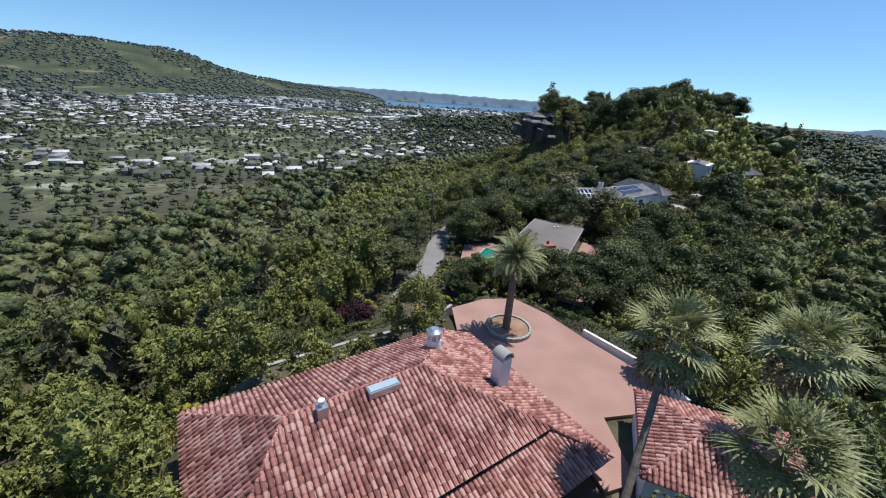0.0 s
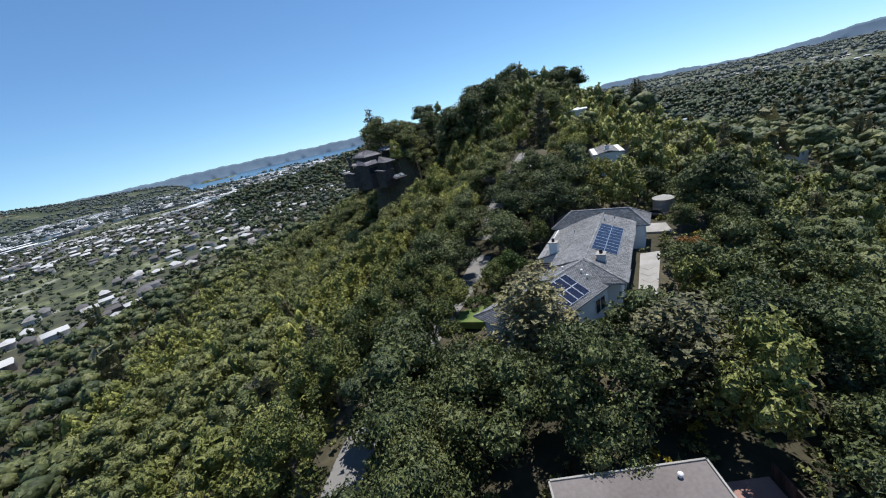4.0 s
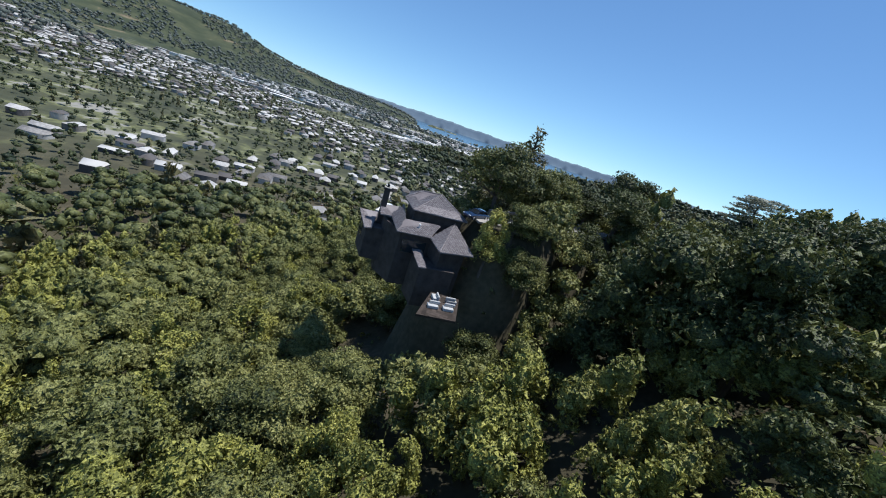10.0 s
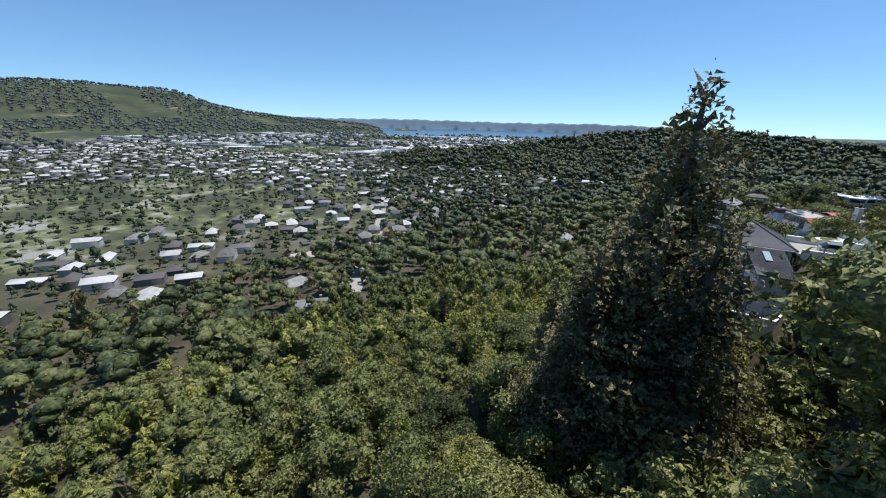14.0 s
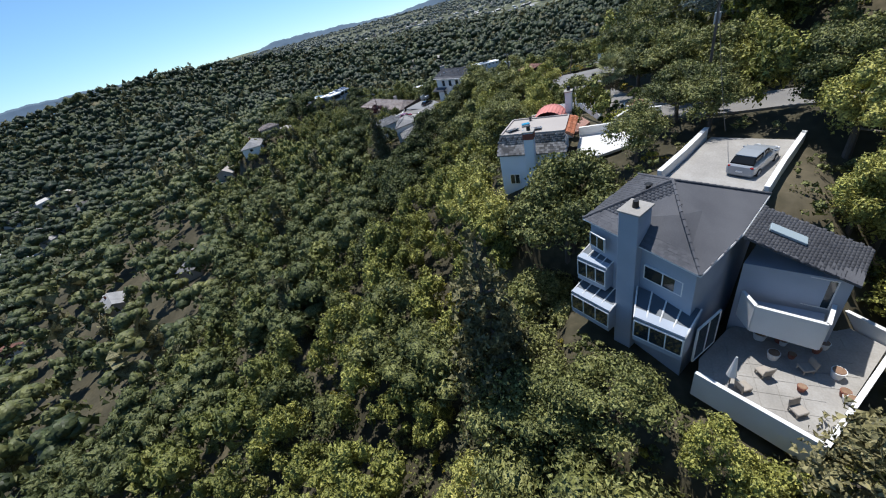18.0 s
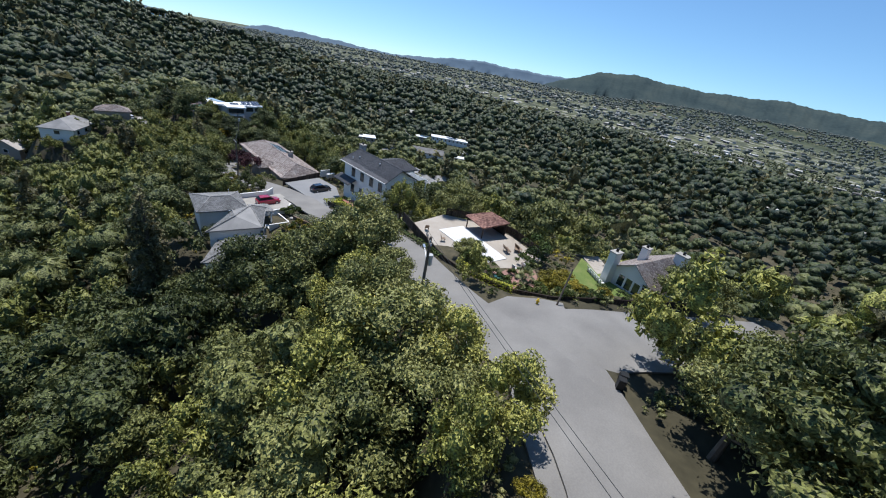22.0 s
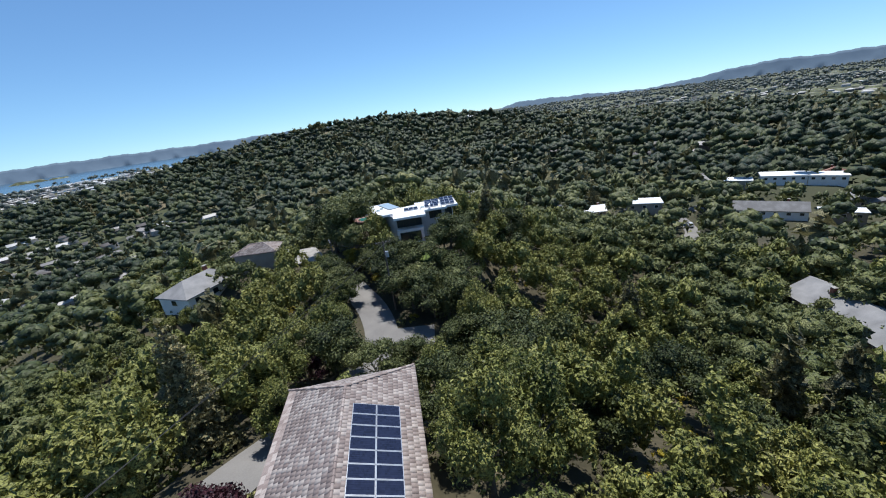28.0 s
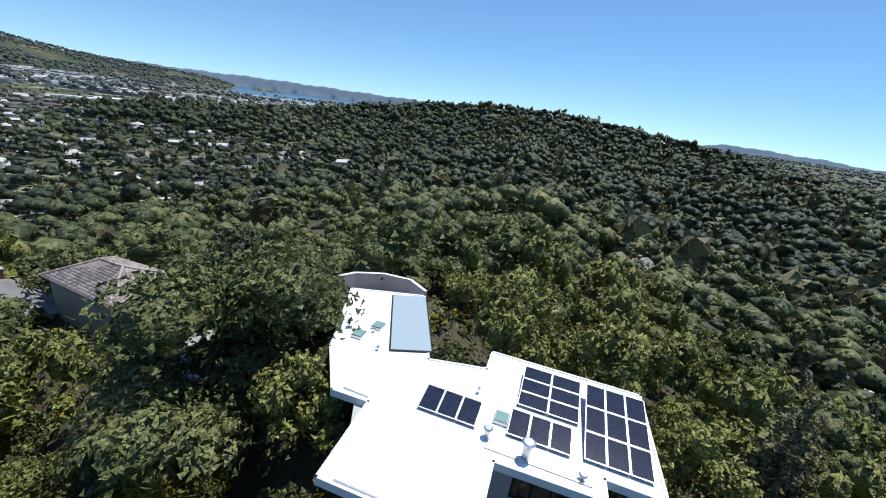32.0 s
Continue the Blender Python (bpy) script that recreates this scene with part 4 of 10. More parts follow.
roof_face([(*fc(-2.8, 4.7), -19.9), (*fc(-3.3, 1.6), -19.9), (*fc(0.0, 0), zr)], M_SHINGLE, hc, seed=13, **SC)
caps((*fc(0.0, 0), zr), (*fc(17.5, 0), zr), M_SHINGLE, hc, 0.1)
caps((*fc(0.0, 0), zr), (*fc(-2.8, 4.7), -19.9), M_SHINGLE, hc, 0.1)
# cross wing at the far end
xa = [fc(16.3, -7.8), fc(16.3, 6.1), fc(21.6, 6.1), fc(21.6, -7.8)]
hip_roof(hc, [xa[1], xa[0], xa[3], xa[2]], ze + 0.4, (fc(18.9, 3.4), fc(18.9, -5.0)), zr + 0.06, M_SHINGLE, **SC)
# second wing
D2, N2 = (-0.97, -0.24), (-0.24, 0.97)
g2 = lambda s, t: (J[0] + D2[0] * s + N2[0] * t, J[1] + D2[1] * s + N2[1] * t)
w2 = [g2(-0.6, 4.2), g2(14, 4.2), g2(14, -3.9), g2(-0.6, -3.9)]
hip_roof(hc, w2, ze + 0.5, (g2(0.4, 0), g2(11, 0)), zr + 0.03, M_SHINGLE, **SC)
P("wall", slab([fc(5.6, -6.5), fc(21, -7.0), fc(21, 5.4), fc(16.6, 5.4), fc(16.4, 3.7), fc(-1.6, 3.9), fc(-2.4, 2.0), fc(1.0, -3.6), fc(5.6, -3.6)], -24.4, ze + 0.2), M_WHITE, hc)
P("wall", slab([g2(0.2, 3.5), g2(13.2, 3.5), g2(13.2, -3.2), g2(0.2, -3.2)], -24.4, ze + 0.32), M_WHITE, hc)
sl = Vector((*fc(0, 4.5), -19.83)) - Vector((*fc(0, 0), zr))
solar(hc, Vector((*fc(3.3, 0), zr + 0.02)) + sl.normalized() * 0.25, (AC[0], AC[1], 0), sl, 9, 2, 1.0, 1.5)
s2 = Vector((*g2(3, -3.9), ze + 0.5)) - Vector((*g2(3, 0), zr + 0.03))
solar(hc, Vector((*g2(4.2, 0), zr + 0.07)) + s2.normalized() * 0.45, (D2[0], D2[1], 0), s2, 5, 2, 1.02, 1.6)
chimney(hc, *fc(5.7, -4.9), -24, -18.4, 0.8, 1.1, 38, M_WHITE)
chimney(hc, *fc(0.9, 1.7), -21, -18.1, 0.9, 0.9, 38, M_GREYWALL)
for s, t in ((14.2, 0.5), (16.2, 1.6), (12, -3.4)):
    vent(hc, *fc(s, t), zr - 2.3 * abs(t) / 7.0, 0.4)
for s, t in ((2.9, 0.9), (2.4, -1.2), (2.6, -2.0)):
    vent(hc, *g2(s, t), zr - 1.8 * abs(t) / 4.0, 0.4, 0.09, M_WHITE)
for s in (7.5, 11.5, 15.5):
    window(hc, fc(s, -6.62), fc(s + 2, -6.68), -23.3, -21.3, 1)
for s in (1.5, 5.5, 9.5):
    window(hc, fc(s + 2, 3.86), fc(s, 3.88), -23.3, -21.0, 1)
window(hc, fc(16.62, 2.2), fc(16.62, 3.8), -22.8, -21.0, 1)
window(hc, g2(3.4, -3.22), g2(1.6, -3.22), -23.0, -21.3, 1)
window(hc, g2(8.4, -3.22), g2(6.4, -3.22), -23.0, -21.3, 1)
paving("back_terrace", [fc(-3, 5.4), fc(13.5, 4.9), fc(14.5, 7.4), fc(-3, 7.2)], -23.45, M_CONCRETE, "pale concrete terrace behind the house", joints=1.3)
paving("driveway", [fc(22.6, -3), fc(22.8, 9), fc(27, 8), fc(27, -2)], -23.6, M_CONCRETE, "sunlit pale concrete driveway", joints=0)
paving("slab_path", [(33.4, 101.8), (35.6, 99.6), (32.4, 96.8), (30.0, 99.2)], -23.5, M_CONCRETE, "grid of pale square slabs with planted joints", joints=0.75)
paving("lower_terrace", [(29.4, 99.6), (31.4, 97.2), (28.2, 95.2), (26.6, 97.4)], -23.9, M_SHEET, "small white sunlit terrace with pots", joints=0)
tagged(part("lawn", slab([(25.8, 100.6), (27.2, 98.2), (24.4, 96.4), (21.2, 99.4), (22.6, 101.6)], -25.2, -24.2), M_LAWN), "small bright green lawn below the house", "lawn", kind="structure")
pgc = thing("pergola", (*fc(4.4, -6.2), -23.5), "dark timber pergola beside the house", "pergola")
for k in range(7):
    P("slat", box(pose(*fc(1.4 + 0.55 * k, -5.9), -21.1, 0, 0, 128), 3.0, 0.07, 0.14), M_FENCE, pgc)
for s, t in ((1.3, -7.2), (4.8, -7.2), (1.3, -4.7)):
    P("post", box(pose(*fc(s, t), -24), 0.12, 0.12, 2.9), M_FENCE, pgc)
for t in (-7.2, -4.7):
    P("beam", box(pose(*fc(3.05, t), -21.26, 0, 0, 38.3), 4.0, 0.09, 0.16), M_FENCE, pgc)
tk = thing("water_tank", (66.5, 106.5, -23.4), "round pale water tank beside the trees", "tank")
P("drum", tube((66.5, 106.5, -24), (66.5, 106.5, -21.2), 1.7, 1.7, 20), M_TAN, tk)
P("lid", tube((66.5, 106.5, -21.2), (66.5, 106.5, -20.7), 1.8, 0.3, 20), M_CONCRETE, tk)

# ---------------------------------------------------------------- white two-storey house below the knoll
hd = thing("house", (80, 132, -18), "white two-storey house with a flat grey roof", "house")
rw = rect((79.5, 132.2), (0.62, 0.78), (0.78, -0.62), -5.5, 5.5, -3.6, 3.6)
P("wall", slab(shrink(rw, 0.4), -21.5, -15.4), M_WHITE, hd)
gz = -14.9
e = [(*p, -15.7) for p in rw]
r0, r1 = ((rw[0][0] + rw[3][0]) / 2, (rw[0][1] + rw[3][1]) / 2, gz), ((rw[1][0] + rw[2][0]) / 2, (rw[1][1] + rw[2][1]) / 2, gz)
roof_face([e[0], e[1], r1, r0], M_SHINGLE, hd, seed=5)
roof_face([e[2], e[3], r0, r1], M_SHINGLE, hd, seed=6)
for s in (-4, -0.8, 2.2):
    q = lambda a, b: (79.5 + 0.62 * a + 0.78 * b, 132.2 + 0.78 * a - 0.62 * b)
    window(hd, q(s, -3.25), q(s + 1.4, -3.25), -18, -16.6, 1)
    window(hd, q(s, -3.25), q(s + 1.4, -3.25), -20.6, -19.2, 1)
window(hd, q(-5.15, 1.2), q(-5.15, -0.4), -18, -16.6, 1)
chimney(hd, 77.5, 129.8, -16.5, -14.1, 0.9, 0.9, 50, M_WHITE)
paving("parking_place", [(56.5, 131.5), (60.5, 130.5), (64, 136), (69, 142), (74, 147), (71, 150), (64, 146.5), (58, 140)], -14.1, M_CONCRETE, "sun-bleached concrete parking place", joints=0)

# ---------------------------------------------------------------- dark stepped house on the slope under the knoll
hd = thing("house", (34, 195, -14), "dark brown stepped house with broad grey shingle roofs", "house")
SH = dict(w=0.27, l=0.19, t=0.02)
A1, A2, A3, A4, A5 = (31.0, 196.3, -6.6), (33.3, 192.3, -7.0), (40.8, 196.4, -7.2), (37.4, 202.6, -7.0), (30.6, 201.2, -6.6)
K1, K2 = (33.0, 198.4, -5.3), (35.9, 198.5, -5.0)
roof_face([A1, A2, K2, K1], M_GREYSH, hd, seed=1, **SH)
roof_face([A2, A3, K2], M_GREYSH, hd, seed=2, singles=220, **SH)
roof_face([A3, A4, K2], M_GREYSH, hd, seed=3, **SH)
roof_face([A4, A5, K1, K2], M_GREYSH, hd, seed=4, **SH)
roof_face([A5, A1, K1], M_GREYSH, hd, seed=5, **SH)
for a, b in ((K1, K2), (K2, A2), (K2, A3), (K2, A4), (K1, A5), (K1, A1)):
    caps(a, b, M_GREYSH, hd, 0.09)
P("wall", slab(shrink([p[:2] for p in (A1, A2, A3, A4, A5)], 0.7), -13.5, -7.15), M_BROWNWALL, hd)
# middle roofs
B1, B2, B3, B4 = (32.6, 188.9, -9.6), (36.9, 190.9, -9.6), (37.4, 194.4, -8.5), (32.7, 191.9, -8.5)
roof_face([B1, B2, B3, B4], M_GREYSH, hd, seed=6, **SH)
roof_face([(30.3, 193.3, -8.9), B1, B4, (31.5, 196.2, -8.4)], M_GREYSH, hd, seed=7, **SH)
roof_face([(27.9, 195.4, -8.5), (29.2, 191.8, -9.0), (30.6, 192.6, -9.0), (31.4, 197.0, -8.3)], M_GREYSH, hd, seed=8, **SH)
C1, C2, C3, CK = (36.9, 190.8, -9.6), (38.9, 187.3, -9.9), (43.2, 190.2, -9.9), (39.2, 196.2, -7.9)
roof_face([C1, C2, CK], M_GREYSH, hd, seed=9, **SH)
roof_face([C2, C3, CK], M_GREYSH, hd, seed=10, **SH)
caps(CK, C2, M_GREYSH, hd, 0.09)
P("wall", slab([(33, 189.8), (37, 191.6), (39, 188.4), (42, 190.6), (39.5, 196), (31.6, 196), (29, 194.5), (29.8, 192.6)], -17.5, -9.75), M_BROWNWALL, hd)
roof_face([(24.9, 196.0, -10.4), (27.8, 190.6, -11.2), (28.6, 191.4, -11.2), (27.4, 197.1, -10.4)], M_GREYSH, hd, seed=11, **SH)
P("wall", slab([(25.3, 196.4), (27.8, 191.6), (31, 192.5), (31, 199.5), (26.5, 199.8)], -16, -11.25), M_BROWNWALL, hd)
roof_face([(35.0, 190.4, -11.8), (37.0, 186.4, -12.4), (37.9, 186.9, -12.4), (36.1, 191.3, -11.8)], M_GREYSH, hd, seed=12, **SH)
P("wall", slab([(35.2, 190.2), (37.2, 186.7), (41.5, 188.6), (40, 192)], -18, -12.45), M_BROWNWALL, hd)
chimney(hd, 28.5, 194.9, -12, -5.9, 0.8, 0.8, 20, M_BROWNWALL)
vent(hd, 34.9, 191.6, -9.0, 0.5, 0.1, M_WHITE)
for a, b, z0, z1 in (((33.4, 189.9), (36.6, 191.35), -12.6, -10.6), ((29.4, 194.1), (29.85, 192.9), -12.4, -10.4), ((35.9, 189.2), (36.9, 187.4), -15.2, -13.2), ((25.5, 196.0), (27.6, 192.1), -14, -12)):
    window(hd, b, a, z0, z1, 1, frame_mat=M_BROWNWALL)
    window(hd, a, b, z0, z1, 1, frame_mat=M_BROWNWALL)
paving("terrace", [(26.2, 200), (28.6, 200.6), (29, 204.6), (26, 204.4)], -11, M_SHEET, "small white sunlit terrace beside the chimney", joints=0)
rt = thing("table", (27.3, 203, -11), "round pale blue garden table on the white terrace", "table")
P("tabletop", tube((27.3, 203, -10.28), (27.3, 203, -10.22), 0.75, 0.75, 18), M_BLUEWHITE, rt)
P("leg", tube((27.3, 203, -11), (27.3, 203, -10.28), 0.2, 0.08, 8), M_BLUEWHITE, rt)
kt = thing("kettle_grill", (27.5, 200.9, -11), "round black grill on the white terrace", "grill")
P("bowl", tube((27.5, 200.9, -10.5), (27.5, 200.9, -10.1), 0.3, 0.34, 12), M_DARKMETAL, kt)
P("leg", tube((27.5, 200.9, -11), (27.5, 200.9, -10.5), 0.05, 0.05, 6), M_DARKMETAL, kt)
paving("deck", [(39, 179.5), (43.5, 181), (43.2, 187), (39.5, 186.4)], -15, M_FENCE, "dark timber deck with garden furniture", joints=0.5)
for i, (x_, y_, a_) in enumerate(((40.4, 182.3, 20), (42.2, 182.9, 20), (40.3, 184.7, 110), (42.3, 185.2, 200))):
    sf = thing("sofa", (x_, y_, -15), "grey outdoor sofa seat on the timber deck", "sofa", "seats on the deck")
    P("base", box(pose(x_, y_, -15, 0, 0, a_), 1.3, 0.8, 0.4, bevel=0.05), M_GREYWALL, sf)
    P("backrest", box(pose(x_ - 0.3 * math.sin(radians(a_)) * -1, y_ + 0.3 * math.cos(radians(a_)), -14.6, 0, 0, a_), 1.3, 0.2, 0.4, bevel=0.05), M_GREYWALL, sf)
wall_line("retaining_wall", [(43.5, 204, -6.2), (49, 209.5, -6), (58, 216.8, -6)], 0.5, 0.35, M_STONE, "low dark stone wall beside the road")
paving("parking_bay", [(40.4, 199.6), (42.4, 195.8), (45.6, 198.0), (47.6, 203.0), (46.0, 204.4), (43.6, 202.4)], -6.35, M_CONCRETE, "pale concrete parking bay beside the road", joints=0)

# ---------------------------------------------------------------- blue-white modern house with the white driveway
he = thing("house", (65, 251, -15), "pale blue-white house with a charcoal roof and glazed bays", "house")
EA, EB, EC, ED, EE, EF = (65.8, 257.8, -8.75), (71.9, 254.2, -8.5), (68.5, 246.7, -8.6), (66.7, 247.5, -8.6), (63.9, 248.9, -8.6), (60.0, 251.4, -8.75)
EK, EL = (66.2, 252.5, -6.2), (63.4, 252.2, -6.9)
roof_face([EF, EA, EK, EL], M_DARKSH, he, seed=1, singles=180)
roof_face([EA, EB, EK], M_DARKSH, he, seed=2)
roof_face([EB, EC, EK], M_DARKSH, he, seed=3)
roof_face([EC, EE, EF, EL, EK], M_DARKSH, he, seed=4)
for a, b in ((EK, EA), (EK, EB), (EK, EL), (EL, EF), (EK, EC)):
    caps(a, b, M_DARKSH, he, 0.09)
bm = bmesh.new()
for a, b in ((EF, EA), (EA, EB), (EB, EC), (EC, EE), (EE, EF)):
    tube(Vector(a) - Vector((0, 0, 0.1)), Vector(b) - Vector((0, 0, 0.1)), 0.07, 0.07, 6, bm)
P("gutter", bm, M_WHITE, he)
roof_face([(63.85, 248.9, -8.75), (67.2, 247.2, -8.75), (65.6, 242.2, -10.7), (62.2, 243.8, -10.7)], M_DARKSH, he, seed=5)
P("skylight", box(look((64.9, 246.5, -9.35), (65.5, 248.5, -8.55)) @ pose(0, 0, 0, -90, 0, 0), 0.75, 1.9, 0.16, bevel=0.02), M_GLASSLIGHT, he)
body = shrink([EA[:2], EB[:2], EC[:2], EE[:2], EF[:2]], 0.5)
P("wall", slab(body, -18, -8.85), M_SHADEDBLUE, he)
P("wall", slab([(63.9, 248.5), (66.7, 247.1), (65.2, 242.6), (62.6, 243.9)], -18, -10.8), M_SHADEDBLUE, he)
chimney(he, 63.3, 254.6, -18, -6.55, 1.5, 1.25, -30, M_SHADEDBLUE)
vent(he, 66.4, 253.8, -6.9, 0.35, 0.16, M_DARKMETAL)
# glazed bays below the eaves
for c, z, lab in ((((65.0, 258.2), (66.6, 257.2), (65.2, 255.2), (63.7, 256.2)), -11.3, ""), (((64.0, 258.6), (65.6, 257.6), (63.8, 254.9), (62.2, 255.9)), -13.9, ""), (((60.2, 254.4), (62.7, 254.2), (61.0, 250.8), (58.9, 251.8)), -12.2, "")):
    P("bay", slab(c, z - 2.4, z - 0.3), M_SHADEDBLUE, he)
    m = [sum(p[i] for p in c) / 4 for i in (0, 1)]
    P("bay_roof", plate([(p[0], p[1], z - (0.45 if k in (0, 3) else 0.0)) for k, p in enumerate(c)], 0.06), M_BAYGLASS, he, "sloping glass bay roof")
    for k in range(5):
        u = k / 4
        a = (c[0][0] + (c[3][0] - c[0][0]) * u, c[0][1] + (c[3][1] - c[0][1]) * u, z - 0.4)
        b = (c[1][0] + (c[2][0] - c[1][0]) * u, c[1][1] + (c[2][1] - c[1][1]) * u, z + 0.05)
        P("glazing_bar", tube(a, b, 0.05, 0.05, 4), M_WHITE, he)
    window(he, c[0], c[3], z - 2.0, z - 0.6, 2)
    window(he, c[3], c[0], z - 2.0, z - 0.6, 2)
for a, b, z0, z1 in ((((61.0, 251.9)), (62.6, 253.9), -11.3, -10.2), ((60.0, 251.0), (61.9, 249.6), -15.8, -12.9), ((62.75, 244.4), (63.9, 247.9), -13, -10.9), ((62.75, 244.4), (63.9, 247.9), -15.9, -13.7), ((64.2, 256.3), (65.2, 257.3), -10.6, -9.5)):
    window(he, b, a, z0, z1, 1)
    window(he, a, b, z0, z1, 1)
P("balcony", slab([(63.3, 248.2), (61.9, 247.9), (60.9, 245.2), (62.5, 244.6)], -13.4, -13.1), M_SHADEDBLUE, he)
wall_line("balcony_wall", [(63.1, 248.4, -13.1), (61.8, 248.0, -13.1), (60.8, 245.1, -13.1), (62.4, 244.4, -13.1)], 0.75, 0.16, M_WHITE, "white balcony parapet")
DECK = [(58.5, 250.8), (55.6, 246), (63.2, 240.9), (66, 243.5), (63.5, 248.5), (60.5, 250.5)]
paving("roof_terrace", DECK, -16, M_CONCRETE, "grey terrace crowded with pots and garden seats", joints=1.0)
wall_line("terrace_parapet", [(58.7, 251, -16), (55.4, 246, -16), (63.2, 240.6, -16), (66.2, 243.2, -16)], 0.8, 0.2, M_WHITE, "white rendered terrace parapet")
g = random.Random(4)
for k in range(13):
    x_, y_ = 58 + g.uniform(0, 5.2), 243.6 + g.uniform(0, 4.2)
    if x_ + y_ * 0.62 < 209.5:
        continue
    r_ = g.uniform(0.18, 0.36)
    pt = thing("plant_pot", (x_, y_, -16), "round terracotta or white pot on the terrace", "pot", "pots on the terrace")
    P("pot", tube((x_, y_, -16), (x_, y_, -16 + r_ * 1.6), r_ * 0.7, r_, 12), M_WHITE if k % 3 else M_BRICK, pt)
    P("soil", tube((x_, y_, -16 + r_ * 1.6), (x_, y_, -15.97 + r_ * 1.6), r_ * 0.85, r_ * 0.85, 12), M_EARTH, pt)
for x_, y_, a_ in ((58.6, 248.6, 30), (59.9, 247.4, 120), (60.6, 245.3, 200), (57.6, 246.4, 300)):
    sf = thing("garden_chair", (x_, y_, -16), "pale wicker armchair on the terrace", "chair", "chairs on the terrace")
    P("seat", box(pose(x_, y_, -15.75, 0, 0, a_), 0.65, 0.65, 0.15, bevel=0.04), M_SAND, sf)
    P("backrest", box(pose(x_, y_, -15.6, 0, 0, a_) @ pose(0, 0.28, 0, -10), 0.65, 0.1, 0.5, bevel=0.04), M_SAND, sf)
    for i in (-0.26, 0.26):
        for j in (-0.26, 0.26):
            P("leg", box(pose(x_, y_, -16, 0, 0, a_) @ pose(i, j, 0), 0.06, 0.06, 0.25), M_SAND, sf)
up = thing("closed_parasol", (58.9, 249.2, -16), "furled white garden parasol", "parasol")
P("pole", tube((58.9, 249.2, -16), (58.9, 249.2, -13.6), 0.03, 0.03, 6), M_WOOD, up)
P("canopy", tube((58.9, 249.2, -15.2), (58.9, 249.2, -13.6), 0.26, 0.05, 10), M_WHITE, up)
paving("driveway", [(79.6, 248.4), (77.8, 243.0), (68.8, 247.2), (71.8, 252.4)], -8.95, M_CONCRETE, "sunlit pale concrete driveway down to the house", joints=0)
wall_line("driveway_wall", [(79.8, 248.8, -8.9), (75.5, 250.8, -8.9), (71.6, 252.8, -8.9)], 0.7, 0.3, M_WHITE, "white driveway wall with a lamp pier")
wall_line("driveway_wall", [(78.0, 242.6, -8.9), (73, 245, -8.9), (69, 246.8, -8.9)], 0.5, 0.25, M_WHITE, "white driveway wall")

# ---------------------------------------------------------------- white house with the vault and courts
hf = thing("house", (83, 264, -12), "white-and-blue house with a flat roof and a salmon barrel vault", "house")
FR = [(85.2, 267.1), (85.1, 260.9), (80.3, 260.8), (80.4, 267.4)]
P("wall", slab(shrink(FR, 0.15), -17, -7.8), M_BLUEWHITE, hf)
P("roof", slab(FR, -7.78, -7.5), M_TAUPEFLAT, hf)
for a, b in zip(FR, FR[1:] + FR[:1]):
    d = Vector((b[0] - a[0], b[1] - a[1], 0))
    m = (Vector((*a, 0)) + Vector((*b, 0))) / 2
    P("kerb", box(pose(m.x, m.y, -7.7, 0, 0, math.degrees(math.atan2(d.y, d.x))), d.length + 0.16, 0.16, 0.34), M_TAUPEFLAT, hf)
roof_face([(80.2, 267.5, -7.55), (80.1, 260.7, -7.55), (78.9, 260.6, -9.1), (79.0, 267.7, -9.1)], M_SLATE, hf, w=0.3, l=0.22, seed=1, singles=120)
roof_face([(85.2, 260.8, -7.5), (80.1, 260.7, -7.5), (80.0, 259.9, -7.95), (85.3, 260.0, -7.95)], M_ORANGE, hf, style="barrel", w=0.3, l=0.42, seed=2)
P("wall", slab([(79.2, 260.7), (80.4, 260.7), (80.4, 267.4), (79.2, 267.5)], -17, -9.15), M_BLUEWHITE, hf)
chimney(hf, 78.6, 264.0, -17, -6.6, 0.95, 0.95, 0, M_BLUEWHITE)
P("brick_top", box(pose(78.6, 264.0, -7.3), 1.05, 1.05, 0.6, bevel=0.02), M_BRICK, hf)
window(hf, (79.15, 266.6), (79.15, 265.5), -12.6, -11.4, 1)
window(hf, (79.15, 262.4), (79.15, 261.3), -12.6, -11.4, 1)
bm = bmesh.new()
n = 14
rows_ = []
for x_ in (85.2, 85.9, 86.6, 87.3, 88.2):
    rows_.append([bm.verts.new((x_, 263.2 - 1.75 * math.cos(math.pi * k / n), -8.3 + 1.35 * math.sin(math.pi * k / n))) for k in range(n + 1)])
for a, b in zip(rows_, rows_[1:]):
    for k in range(n):
        bm.faces.new((a[k], b[k], b[k + 1], a[k + 1]))
bm.faces.new(rows_[-1])
va = P("vault", bm, M_SALMON, hf, "salmon barrel vault", True)
bm = bmesh.new()
for k in range(1, n):
    c, s = math.cos(math.pi * k / n), math.sin(math.pi * k / n)
    tube((85.2, 263.2 - 1.77 * c, -8.3 + 1.37 * s), (88.25, 263.2 - 1.77 * c, -8.3 + 1.37 * s), 0.035, 0.035, 4, bm)
P("seams", bm, M_SALMON, va)
P("wall", slab([(85.2, 261.4), (88.2, 261.4), (88.2, 265), (85.2, 265)], -14, -8.3), M_WHITE, hf)
chimney(hf, 87.9, 261.2, -12, -5.7, 0.75, 0.75, 0, M_WHITE)
vent(hf, 84.6, 265.0, -7.5, 0.35, 0.12, M_DARKMETAL)
ac = thing("roof_panels", (81.8, 265.6, -7.36), "old dismantled solar frames lying on the flat roof", "solar frames")
